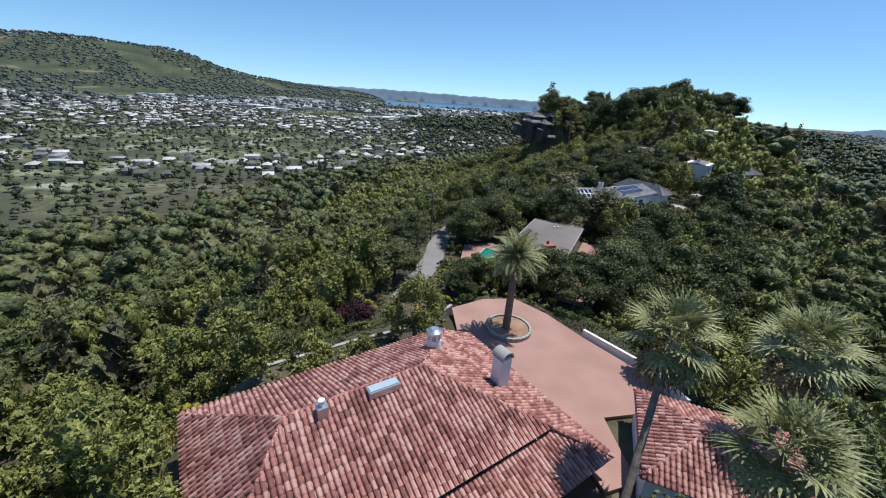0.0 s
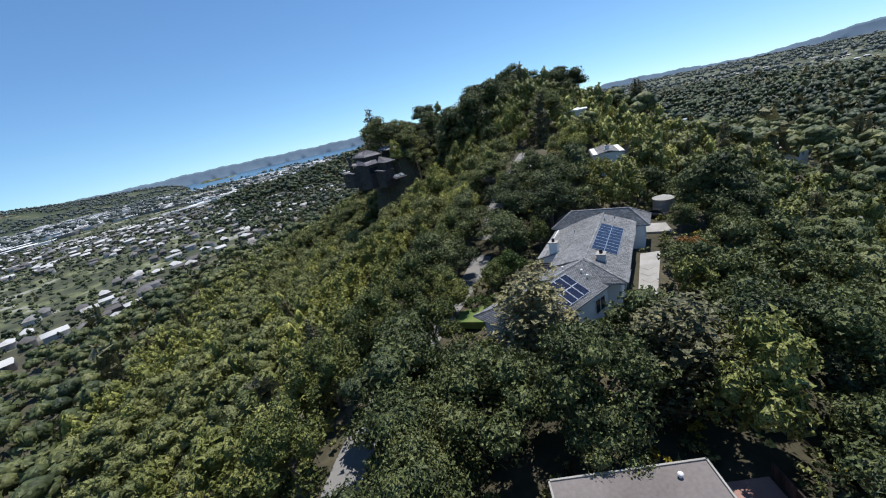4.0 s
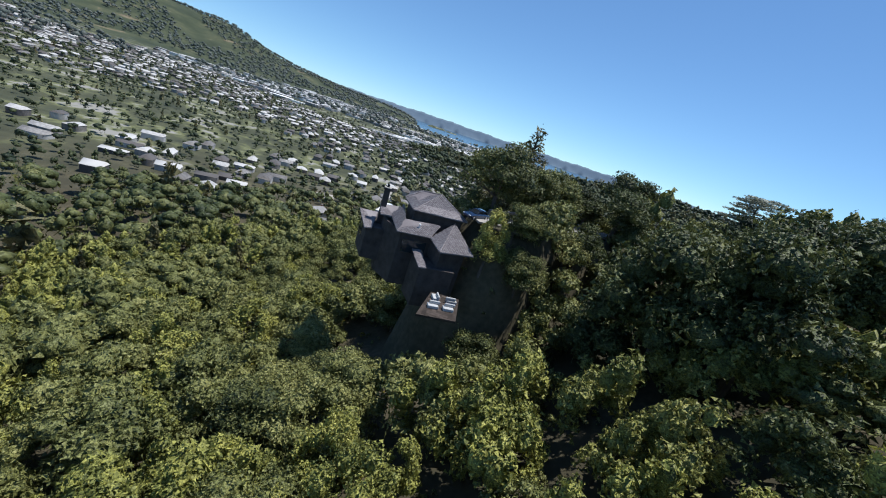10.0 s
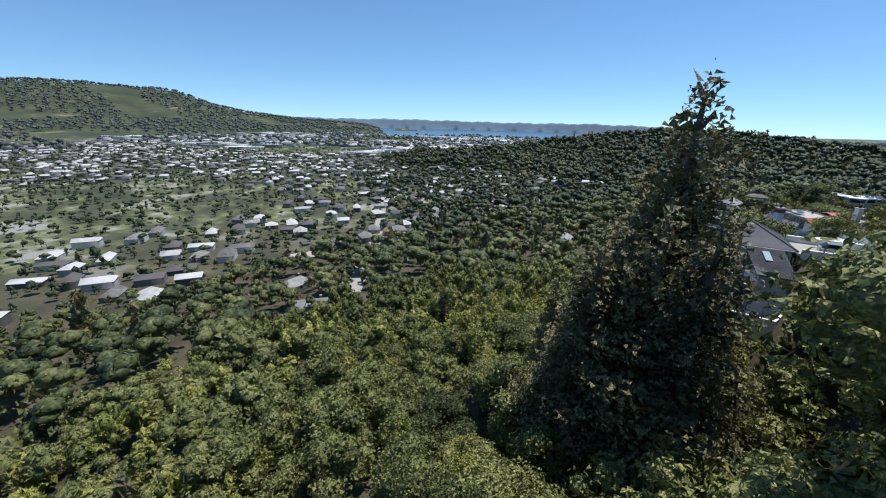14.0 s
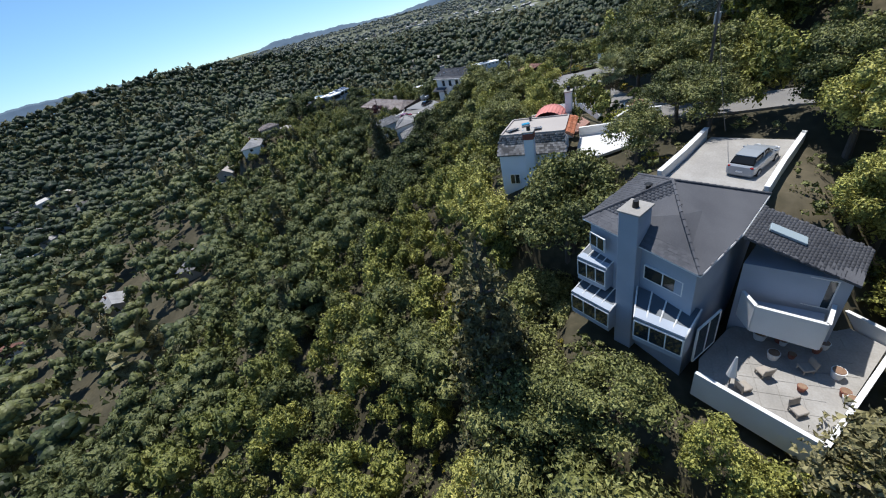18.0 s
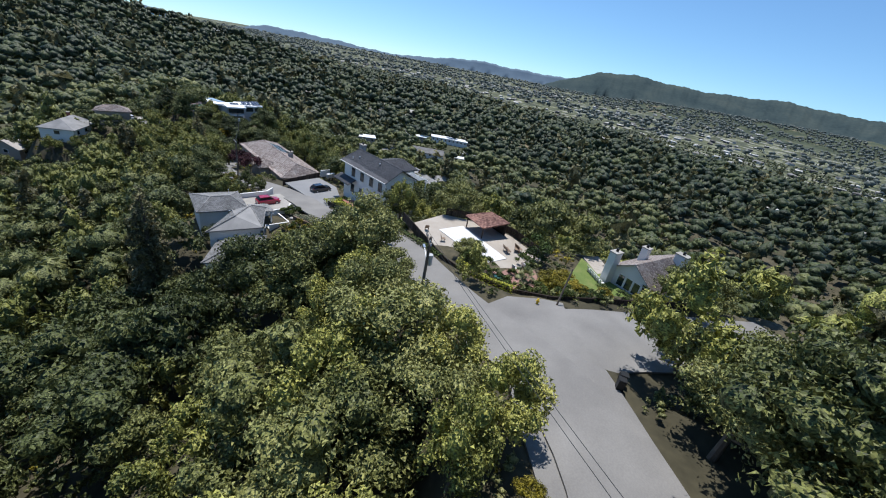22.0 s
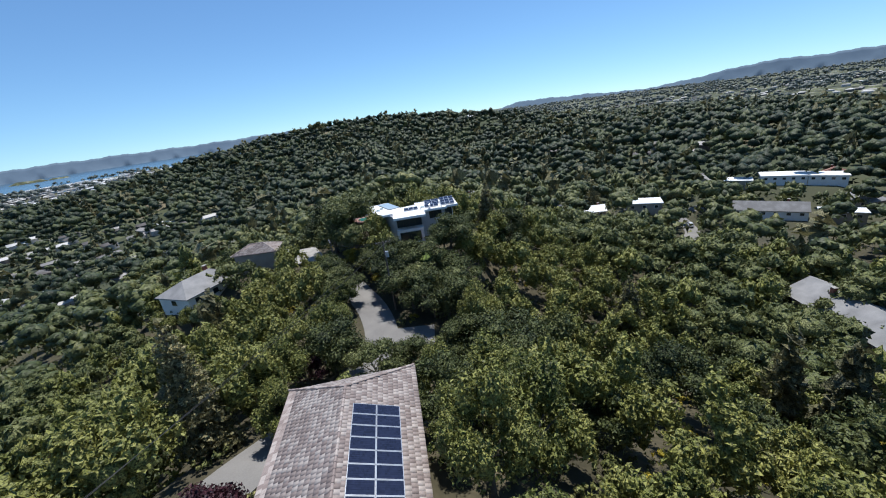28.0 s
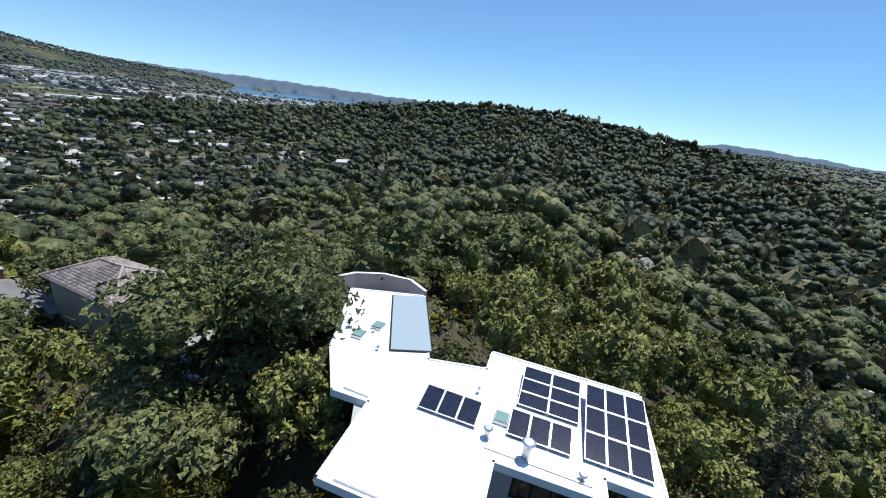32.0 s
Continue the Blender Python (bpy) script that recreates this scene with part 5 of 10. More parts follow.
for x_, y_, a_ in ((81.4, 264.6, 8), (81.6, 263.9, 8), (81.7, 266.4, 40)):
    bm = bmesh.new()
    for sx, sy, px, py in ((0.9, 0.06, 0, 0.6), (0.9, 0.06, 0, -0.6), (0.06, 1.2, 0.45, 0), (0.06, 1.2, -0.45, 0)):
        box(pose(x_, y_, -7.38, 0, 12, a_) @ pose(px, py, 0), sx, sy, 0.06, bm)
    fr_ = P("frame", bm, M_ALU, ac)
    P("sheet", box(pose(x_, y_, -7.44, 0, 12, a_), 0.84, 1.14, 0.04), M_CELL, fr_)
sx_ = thing("sun_lounger", (82.9, 265.2, -7.5), "pale blue folding lounger on the flat roof", "lounger")
P("frame", box(pose(82.9, 265.2, -7.4, 0, 0, 20), 0.6, 0.9, 0.12, bevel=0.02), M_ALU, sx_)
P("cushion", box(pose(82.9, 265.2, -7.27, 0, 0, 20), 0.55, 0.85, 0.07, bevel=0.02), M_POOLBLUE, sx_)
P("leg", box(pose(82.9, 265.2, -7.5, 0, 0, 20), 0.5, 0.06, 0.1), M_ALU, sx_)
paving("court", [(85.2, 259.8), (86.4, 253.4), (82.2, 254.3), (79.6, 257.5), (79.8, 259.8)], -10, M_SHEET, "white rendered court beside the house", joints=0)
wall_line("court_wall", [(85.3, 259.9, -10), (86.3, 253.5, -10)], 0.9, 0.25, M_WHITE, "white court wall under a climbing shrub")
paving("back_court", [(88.4, 266.6), (93.2, 266.6), (96.2, 261.8), (91.5, 259.2), (88.4, 260.4)], -10.6, M_PINK, "pink tiled court with dining seats", joints=0.6)
wall_line("court_wall", [(88.6, 266.8, -10.6), (93.3, 266.8, -10.6), (96.2, 263.2, -10.6)], 0.8, 0.2, M_WHITE, "white court parapet")
lw = thing("lattice_wall", (91, 258.2, -10.4), "white lattice screen wall along the road", "wall")
for k in range(8):
    a, b = Vector((90.6 + k, 257.9 + 0.46 * k, -10.4)), Vector((91.6 + k, 258.36 + 0.46 * k, -10.4))
    P("panel_base", box(pose(*((a + b) / 2), 0, 0, 24.7), 1.1, 0.18, 0.7), M_WHITE, lw)
    bm = bmesh.new()
    for j in range(5):
        for s in (1, -1):
            p = a.lerp(b, (j + 0.5) / 5)
            tube(p + Vector((-0.3 * s, -0.14 * s, 0.7)), p + Vector((0.3 * s, 0.14 * s, 1.5)), 0.03, 0.03, 4, bm)
    P("lattice", bm, M_WHITE, lw)
    P("post", box(pose(a.x, a.y, a.z, 0, 0, 24.7), 0.14, 0.2, 1.65), M_WHITE, lw)
dt = thing("dining_table", (94.2, 262.6, -10.6), "dark wooden dining table in the court", "table")
P("tabletop", box(pose(94.2, 262.6, -9.9, 0, 0, -55), 1.9, 0.95, 0.05, bevel=0.01), M_FENCE, dt)
for i in (-0.8, 0.8):
    for j in (-0.36, 0.36):
        P("leg", box(pose(94.2, 262.6, -10.6, 0, 0, -55) @ pose(i, j, 0), 0.07, 0.07, 0.7), M_FENCE, dt)
for i, j, a_ in ((-0.5, -0.75, 180), (0.5, -0.75, 180), (-0.5, 0.75, 0), (0.5, 0.75, 0)):
    m = pose(94.2, 262.6, -10.6, 0, 0, -55) @ pose(i, j, 0, 0, 0, a_)
    cr = thing("dining_chair", m.translation, "dark wooden dining chair in the court", "chair", "chairs round the court table")
    P("seat", box(m @ pose(0, 0, 0.42), 0.45, 0.45, 0.05), M_FENCE, cr)
    P("backrest", box(m @ pose(0, 0.2, 0.47), 0.45, 0.05, 0.45), M_FENCE, cr)
    for x_ in (-0.19, 0.19):
        for y_ in (-0.19, 0.19):
            P("leg", box(m @ pose(x_, y_, 0), 0.05, 0.05, 0.42), M_FENCE, cr)
pg = thing("pergola", (90, 262.5, -10.6), "white slatted pergola over the court", "pergola")
for k in range(9):
    P("slat", box(pose(89.0 + 0.28 * k, 262.6, -8.1), 0.06, 3.2, 0.12), M_WHITE, pg)
for x_, y_ in ((89, 261.1), (91.3, 261.1), (89, 264.1), (91.3, 264.1)):
    P("post", box(pose(x_, y_, -10.6), 0.12, 0.12, 2.5), M_WHITE, pg)

dp = thing("planter", (91.9, 254.2, -10.6), "round white rendered planter drum by the road", "planter")
P("drum", tube((91.9, 254.2, -10.9), (91.9, 254.2, -9.1), 1.25, 1.2, 24), M_WHITE, dp)
P("rim", tube((91.9, 254.2, -9.1), (91.9, 254.2, -9.0), 1.3, 1.3, 24), M_WHITE, dp)
P("soil", tube((91.9, 254.2, -9.0), (91.9, 254.2, -8.97), 1.15, 1.15, 20), M_EARTH, dp)
wall_line("stepped_wall", [(88.4, 256.3, -10.3), (90.9, 254.9, -10.3), (90.4, 251.6, -10.2)], 0.9, 0.25, M_WHITE, "white stepped wall of the planted beds")

# ---------------------------------------------------------------- terrace, pool, hut and white gabled house by the junction
paving("games_terrace", [(153.2, 290.6), (143.8, 281.0), (146.0, 278.6), (150.4, 272.6), (155.6, 269.9), (160.6, 276), (162.4, 281.5), (160.8, 288)], -18.45, M_SAND, "pale sandy terrace round a white court", joints=0)
paving("white_court", [(154.3, 286.2), (158.5, 283.6), (152.0, 274.7), (148.4, 277.0)], -18.36, M_SHEET, "smooth white court surface", joints=1.5)
hu = thing("garden_hut", (159, 280, -18.4), "open timber hut with a red-brown tile roof", "hut")
hc_ = [(158.7, 283.6), (155.6, 279.7), (159.8, 276.5), (162.5, 280.3)]
hz = (-16.5, -16.5, -16.1, -16.1)
roof_face([(*p, z) for p, z in zip(hc_, hz)], M_TILE2, hu, w=0.3, l=0.3, seed=3, singles=100)
for (x_, y_), z in zip(shrink(hc_, 0.5), hz):
    P("post", box(pose(x_, y_, -18.5), 0.16, 0.16, z + 18.35), M_FENCE, hu)
P("back_wall", slab([(162.2, 280.4), (159.9, 277.0), (160.1, 276.9), (162.4, 280.3)], -18.5, -16.3), M_FENCE, hu)
for x_, y_, a_, nm in ((154.2, 275.2, 40, "bench"), (156.0, 273.8, 40, "bench"), (152.9, 287.7, 120, "garden_chair"), (155.6, 274.0, 10, "sun_lounger"), (148.2, 272.9, 60, "garden_chair"), (149.8, 271.9, 60, "garden_chair"), (151, 284.2, 30, "garden_chair")):
    b_ = thing(nm, (x_, y_, -18.4), "white or grey timber " + nm.replace("_", " ") + " on the terrace", nm.split("_")[-1])
    zz = -18.4 if nm != "garden_chair" or x_ > 150.5 else -17.85
    mt = M_WHITE if nm == "garden_chair" and x_ < 150.5 else M_WOOD
    P("seat", box(pose(x_, y_, zz + 0.38, 0, 0, a_), 1.4 if nm != "garden_chair" else 0.6, 0.6, 0.06), mt, b_)
    P("backrest", box(pose(x_, y_, zz + 0.42, 0, 0, a_) @ pose(0, 0.3, 0, -15), 1.4 if nm != "garden_chair" else 0.6, 0.05, 0.5), mt, b_)
    for i in (-0.25, 0.25):
        for j in (-0.22, 0.22):
            P("leg", box(pose(x_, y_, zz, 0, 0, a_) @ pose(i * (2.3 if nm != "garden_chair" else 1), j, 0), 0.06, 0.06, 0.38), mt, b_)
pp = thing("swimming_pool", (143.6, 274.4, -18), "small round dark green pool with pink coping", "pool")
P("water", tube((143.6, 274.4, -18.5), (143.6, 274.4, -17.95), 2.1, 2.1, 28), M_POOLDARK, pp)
for k in range(22):
    a = 2 * math.pi * k / 22
    P("coping_stone", box(pose(143.6 + 2.4 * math.cos(a), 274.4 + 2.4 * math.sin(a), -18.0, 0, 0, math.degrees(a) + 90), 0.66, 0.6, 0.16, bevel=0.02), M_PINK, pp)
paving("pool_paving", [(146.2, 274.6), (149.5, 273.2), (150.5, 270.5), (146, 268.8), (144.6, 271.2)], -17.95, M_PINK, "pink paving beside the round pool", joints=0.7)
fence("fence", [(153.8, 292.2, -18.6), (148.6, 286.6, -18.4), (143.5, 281.2, -18.2), (141.6, 278.2, -17.9), (139.6, 272.6, -17.2), (140.5, 267.5, -16.8), (143.5, 262.8, -16.8), (147, 257.5, -17), (152, 250.5, -17.4)], 1.35, M_FENCE, "dark board fence along the road", 2.4, 0.2)
fence("fence", [(160.9, 287.6, -18.4), (162.8, 281.8, -18.4), (160.9, 275.6, -18.4), (157.0, 271.2, -18.4)], 1.1, M_FENCE, "dark slatted terrace fence", 2.0, 0.2)
LAWN = [(160.2, 264.6), (155.2, 265.4), (147.6, 268.6), (144.8, 264.5), (148.2, 258.6), (151.8, 256.0), (154.8, 260.2)]
tagged(part("lawn", slab(LAWN, -18.9, -18.25), M_LAWN), "mown green lawn behind the fence", "lawn", kind="structure")
hw = thing("house", (157, 258, -18.3), "white gabled house with a taupe tile roof and tall chimneys", "house")
WA, WB = (0.6, 0.8), (0.8, -0.6)
fw = lambda s, t: (151.9 + WA[0] * s + WB[0] * t, 255.7 + WA[1] * s + WB[1] * t)
z0, zr = -16.6, -14.2
P("wall", slab([fw(0, 0), fw(7.2, 0), fw(7.2, 11), fw(0, 11)], -19, z0 - 0.1), M_WHITE, hw)
bm = bmesh.new()
va_ = [bm.verts.new((*fw(s, t), z)) for t in (0, 0.25) for s, z in ((0, z0 - 0.1), (7.2, z0 - 0.1), (3.4, zr - 0.1))]
for fi in ((0, 1, 2), (5, 4, 3), (0, 3, 4, 1), (1, 4, 5, 2), (2, 5, 3, 0)):
    bm.faces.new([va_[i] for i in fi])
bmesh.ops.recalc_face_normals(bm, faces=bm.faces)
P("gable", bm, M_WHITE, hw)
roof_face([(*fw(-0.4, -0.3), z0 - 0.15), (*fw(3.4, -0.3), zr), (*fw(3.4, 12), zr), (*fw(-0.4, 12), z0 - 0.15)], M_TAUPE, hw, seed=1)
roof_face([(*fw(7.6, -0.3), z0 - 0.15), (*fw(3.4, -0.3), zr), (*fw(3.4, 12), zr), (*fw(7.6, 12), z0 - 0.15)], M_TAUPE, hw, seed=2)
for k in range(4):
    window(hw, fw(0.6 + 1.15 * k, -0.02), fw(1.6 + 1.15 * k, -0.02), -18.2, -16.4 - 0.1, 0)
chimney(hw, *fw(6.2, -0.7), -19, -13.8, 1.0, 1.5, 53, M_WHITE)
chimney(hw, *fw(5.6, 5.5), -16, -13.6, 1.0, 0.9, 53, M_WHITE)
chimney(hw, *fw(2.2, 9), -16, -13.4, 1.6, 1.2, 53, M_WHITE)
paving("house_terrace", [(160.6, 264.4), (156.2, 262.2), (158.5, 260.4), (163, 262.2)], -18.22, M_SAND, "pale paved terrace by the gable", joints=0.8)
for k in range(6):
    x_, y_ = 156.3 - 0.62 * k, 263.3 - 0.35 * k
    c_ = thing("deck_chair", (x_, y_, -18.25), "white slatted deck chair on the lawn", "chair", "deck chairs on the lawn")
    P("seat", box(pose(x_, y_, -17.95, 0, 0, 30), 0.5, 0.55, 0.05), M_WHITE, c_)
    P("backrest", box(pose(x_, y_, -17.92, 0, 0, 30) @ pose(0, 0.28, 0, -20), 0.5, 0.04, 0.55), M_WHITE, c_)
    for i in (-0.2, 0.2):
        P("leg", box(pose(x_, y_, -18.25, 0, 0, 30) @ pose(i, 0, 0), 0.05, 0.5, 0.3), M_WHITE, c_)

# ---------------------------------------------------------------- grey hipped house with the car court
hh = thing("house", (147, 320, -26), "white house under low grey shingle hip roofs", "house")
q1 = [(153.5, 326.1), (147.1, 330.2), (142.6, 323.0), (149.0, 318.8)]
hip_roof(hh, q1, -23.4, ((149.2, 323.0), (146.6, 324.6)), -22.2, M_SHINGLE)
P("wall", slab(shrink(q1, 0.6), -28.5, -23.55), M_WHITE, hh)
q2 = [(151.6, 317.6), (147.0, 320.3), (139.0, 316.8), (145.4, 312.3)]
hip_roof(hh, q2, -23.5, ((148.2, 317.6), (143.6, 316.0)), -22.1, M_SHINGLE)
P("wall", slab(shrink(q2, 0.6), -29, -23.65), M_WHITE, hh)
q3 = [(146, 312.2), (140.5, 316.4), (134.6, 312.6), (139.4, 307.2)]
hip_roof(hh, q3, -25.2, ((141.6, 312.6), (138.8, 311.6)), -24.0, M_SHINGLE)
P("wall", slab(shrink(q3, 0.6), -31, -25.35), M_WHITE, hh)
q4 = [(153.2, 318.9), (150.2, 320.4), (148.6, 317.4), (151.6, 315.9)]
roof_face([(*q4[0], -23.7), (*q4[1], -23.3), (*q4[2], -23.3), (*q4[3], -23.7)], M_SHINGLE, hh)
for p in shrink(q4, 0.5)[0:1] + shrink(q4, 0.5)[3:4]:
    P("column", tube((*p, -26.2), (*p, -23.8), 0.16, 0.16, 10), M_WHITE, hh)
P("balcony", slab([(154.2, 317.6), (151.2, 318.8), (149.6, 315.2), (152.6, 313.8)], -26.4, -26.1), M_WHITE, hh)
wall_line("balcony_wall", [(151.4, 318.9, -26.1), (154.3, 317.6, -26.1), (152.7, 313.6, -26.1), (149.6, 315.1, -26.1)], 0.7, 0.18, M_WHITE, "white balcony parapet")
window(hh, (145.9, 312.6), (144.6, 313.5), -27.3, -24.2, 0)
window(hh, (147.6, 313.8), (146.4, 312.9), -27.3, -24.2, 0)
for k in range(9):
    window(hh, (149.9 + 0.32 * k, 327.7 - 0.2 * k), (150.12 + 0.32 * k, 327.55 - 0.2 * k), -23.95, -23.75, 0, name="wall_vent")
vent(hh, 144.8, 318.4, -22.7, 0.4)
vent(hh, 151.6, 326.2, -23.2, 0.6, 0.05)
paving("car_court", [(153.2, 327.4), (161.8, 323.9), (159.4, 317.2), (152.4, 320.2)], -25.3, M_CONCRETE, "pale pinkish concrete car court", joints=0)
wall_line("court_wall", [(153.4, 327.6, -25.3), (159.4, 325.0, -25.3), (161.4, 325.4, -25.2)], 0.8, 0.22, M_WHITE, "white rendered court wall")
wall_line("court_wall", [(152.4, 318.8, -25.8), (156.2, 316.8, -25.6), (157.8, 317.8, -25.4)], 0.9, 0.22, M_WHITE, "white rendered garden wall")
wall_line("planting_wall", [(149.6, 299.5, -22.6), (151.4, 306, -24.2), (153.6, 313.4, -25)], 0.55, 0.2, M_WOOD, "low timber edging of the planted bank")

# ---------------------------------------------------------------- white house with the long charcoal roof
hg = thing("house", (171, 308, -24), "white two-storey house with a long charcoal shingle roof", "house")
AG, BG = (0.412, 0.911), (0.911, -0.412)
fg = lambda s, t: (167.9 + AG[0] * s + BG[0] * t, 300.3 + AG[1] * s + BG[1] * t)
zr, ze = -15.2, -17.5
roof_face([(*fg(-0.6, -3.9), ze), (*fg(15.4, -3.9), ze), (*fg(14.4, 0), zr), (*fg(-0.6, 0), zr)], M_DARKSH, hg, seed=1, singles=280)
roof_face([(*fg(15.4, 4.2), ze), (*fg(-0.6, 4.2), ze), (*fg(-0.6, 0), zr), (*fg(14.4, 0), zr)], M_DARKSH, hg, seed=2)
roof_face([(*fg(15.4, -3.9), ze), (*fg(15.4, 4.2), ze), (*fg(14.4, 0), zr)], M_DARKSH, hg, seed=3)
caps((*fg(-0.6, 0), zr), (*fg(14.4, 0), zr), M_DARKSH, hg, 0.1)
xg = [(*fg(5, 9.0), ze + 0.05), (*fg(13.8, 9.0), ze + 0.05)]
roof_face([xg[1], (*fg(9.4, 8.0), -16.2), (*fg(9.4, 1.6), -16.2), (*fg(13.8, 3.8), ze + 0.06)], M_DARKSH, hg, seed=4)
roof_face([xg[0], (*fg(9.4, 8.0), -16.2), (*fg(9.4, 1.6), -16.2), (*fg(5, 3.8), ze + 0.06)], M_DARKSH, hg, seed=5)
roof_face([xg[0], xg[1], (*fg(9.4, 8.0), -16.2)], M_DARKSH, hg, seed=6)
bm = bmesh.new()
tube((*fg(-0.6, -3.95), ze - 0.05), (*fg(15.4, -3.95), ze - 0.05), 0.08, 0.08, 6, bm)
tube((*fg(5, 9.05), ze - 0.05), (*fg(13.8, 9.05), ze - 0.05), 0.08, 0.08, 6, bm)
P("gutter", bm, M_WHITE, hg)
P("wall", slab([fg(0, -3.2), fg(14.6, -3.2), fg(14.6, 3.6), fg(0, 3.6)], -25.5, ze - 0.1), M_WHITE, hg)
P("wall", slab([fg(5.6, 3.6), fg(13.2, 3.6), fg(13.2, 8.4), fg(5.6, 8.4)], -25.5, ze - 0.08), M_WHITE, hg)
bm = bmesh.new()
va_ = [bm.verts.new((*fg(s, t), z)) for s in (0, 0.2) for t, z in ((-3.2, ze - 0.1), (3.6, ze - 0.1), (0, zr - 0.12))]
for fi in ((0, 1, 2), (5, 4, 3), (0, 3, 4, 1), (1, 4, 5, 2), (2, 5, 3, 0)):
    bm.faces.new([va_[i] for i in fi])
bmesh.ops.recalc_face_normals(bm, faces=bm.faces)
P("gable", bm, M_WHITE, hg)
for s in (1.2, 4.2, 7.4, 10.6):
    window(hg, fg(s + 1.2, -3.22), fg(s, -3.22), -20, -18.2, 1, frame_mat=M_SHUTTER)
    window(hg, fg(s + 1.2, -3.22), fg(s, -3.22), -23.4, -21.6, 1, frame_mat=M_SHUTTER)
for t in (-2, 1.4):
    window(hg, fg(-0.02, t), fg(-0.02, t + 1.2), -20, -18.2, 1, frame_mat=M_SHUTTER)
roof_face([(*fg(10, -3.3), -20.4), (*fg(15.6, -3.3), -20.4), (*fg(15.6, -5.2), -21.2), (*fg(10, -5.2), -21.2)], M_DARKSH, hg, seed=7)
roof_face([(*fg(-0.2, -3), -20.6), (*fg(-0.2, 3), -20.6), (*fg(-3.4, 3), -21.8), (*fg(-3.4, -3), -21.8)], M_DARKSH, hg, seed=8)
P("wall", slab([fg(-3, -2.6), fg(0, -2.6), fg(0, 2.6), fg(-3, 2.6)], -25.5, -21.9), M_WHITE, hg)
chimney(hg, *fg(15.6, 1.6), -22, -14.7, 1.3, 1.0, 66, M_STONE)
vent(hg, *fg(5.2, -1.2), zr - 0.7, 0.35, 0.12)
vent(hg, *fg(11.5, -1.8), zr - 1.1, 0.35, 0.12)
vent(hg, *fg(12.6, -2.6), zr - 1.5, 0.35, 0.1)
pgl = thing("pergola", (*fg(2, 6), -18), "white timber pergola at the back of the house", "pergola")
for k in range(12):
    P("rafter", box(pose(*fg(0.2 + 0.4 * k, 5.6), -17.9, 0, 0, -24.3), 3.4, 0.07, 0.16), M_WHITE, pgl)
for s in (0.2, 4.6):
    P("post", box(pose(*fg(s, 7.2), -25), 0.14, 0.14, 7.1), M_WHITE, pgl)
    P("beam", box(pose(*fg(2.4, 4.1 if s < 1 else 7.2), -18.1, 0, 0, 65.7), 5.4, 0.1, 0.2), M_WHITE, pgl)
paving("parking_court", [(161.6, 312.2), (165.6, 322.5), (167.4, 327.6), (175.8, 325.2), (173.6, 318.6), (169.2, 314.6)], -25.2, M_ASPHALT2, "grey asphalt parking court", joints=0)
paving("brick_court", [(166.4, 312.0), (160.6, 303.6), (162.8, 302.2), (168.4, 311.4)], -24.35, M_BRICKPAVE, "red brick forecourt behind the hedge", joints=0.55)
bn = thing("bench", (165.6, 307.6, -24.3), "white garden bench on the brick forecourt", "bench")
P("seat", box(pose(165.6, 307.6, -23.95, 0, 0, 60), 1.3, 0.45, 0.06), M_WHITE, bn)
P("backrest", box(pose(165.6, 307.6, -23.9, 0, 0, 60) @ pose(0, -0.22, 0), 1.3, 0.05, 0.4), M_WHITE, bn)
for i in (-0.55, 0.55):
    P("leg", box(pose(165.6, 307.6, -24.3, 0, 0, 60) @ pose(i, 0, 0), 0.07, 0.4, 0.36), M_WHITE, bn)
fence("fence", [(167.2, 328.0, -26), (171.6, 326.8, -25.8), (176.2, 325.4, -25.4)], 1.3, M_FENCE, "dark board fence between drive and garden", 2.0, 0.16)
bb = thing("bin_store", (178.2, 324.4, -25.2), "white rendered bin store with wheeled bins", "bin store")
P("wall", box(pose(178.2, 325.2, -25.4, 0, 0, -16), 2.6, 0.2, 1.6), M_WHITE, bb)
for k in range(3):
    w_ = thing("wheeled_bin", (177.2 + 0.75 * k, 323.6 - 0.2 * k, -25.2), "grey wheeled bin by the fence", "bin", "bins by the fence")
    P("body", box(pose(177.2 + 0.75 * k, 323.6 - 0.2 * k, -25.2, 0, 0, -16), 0.58, 0.6, 0.95, bevel=0.04), M_GREYWALL, w_)
    P("lid", box(pose(177.2 + 0.75 * k, 323.6 - 0.2 * k, -24.24, 0, 0, -16), 0.64, 0.68, 0.08, bevel=0.03), M_WHITE, w_)

# ---------------------------------------------------------------- tile-roofed house beyond the fence
ht = thing("house", (183, 345, -28), "tan house with a taupe concrete tile hip roof", "house")
AT, BT = (0.448, 0.894), (0.894, -0.448)
ft = lambda s, t: (178.4 + AT[0] * s + BT[0] * t, 333.4 + AT[1] * s + BT[1] * t)
c_ = [ft(26.5, -5.6), ft(-3.6, -5.6), ft(-3.6, 5.0), ft(26.5, 5.0)]
hip_roof(ht, c_, -26.5, (ft(23, -0.2), ft(0.6, -0.2)), -24.6, M_TAUPE, w=0.34, l=0.4, singles=150)
P("wall", slab(shrink(c_, 0.9), -31.5, -26.65), M_TAN, ht)
c2 = [ft(11.5, -8.0), ft(4.5, -8.0), ft(4.5, -2), ft(11.5, -2)]
hip_roof(ht, c2, -26.45, (ft(8.6, -5.2), ft(7.4, -5.2)), -25.3, M_TAUPE, w=0.34, l=0.4)
P("wall", slab(shrink(c2, 0.7), -31.5, -26.6), M_TAN, ht)
chimney(ht, *ft(8.6, 1.6), -27, -23.9, 1.1, 1.0, 63, M_STONE)
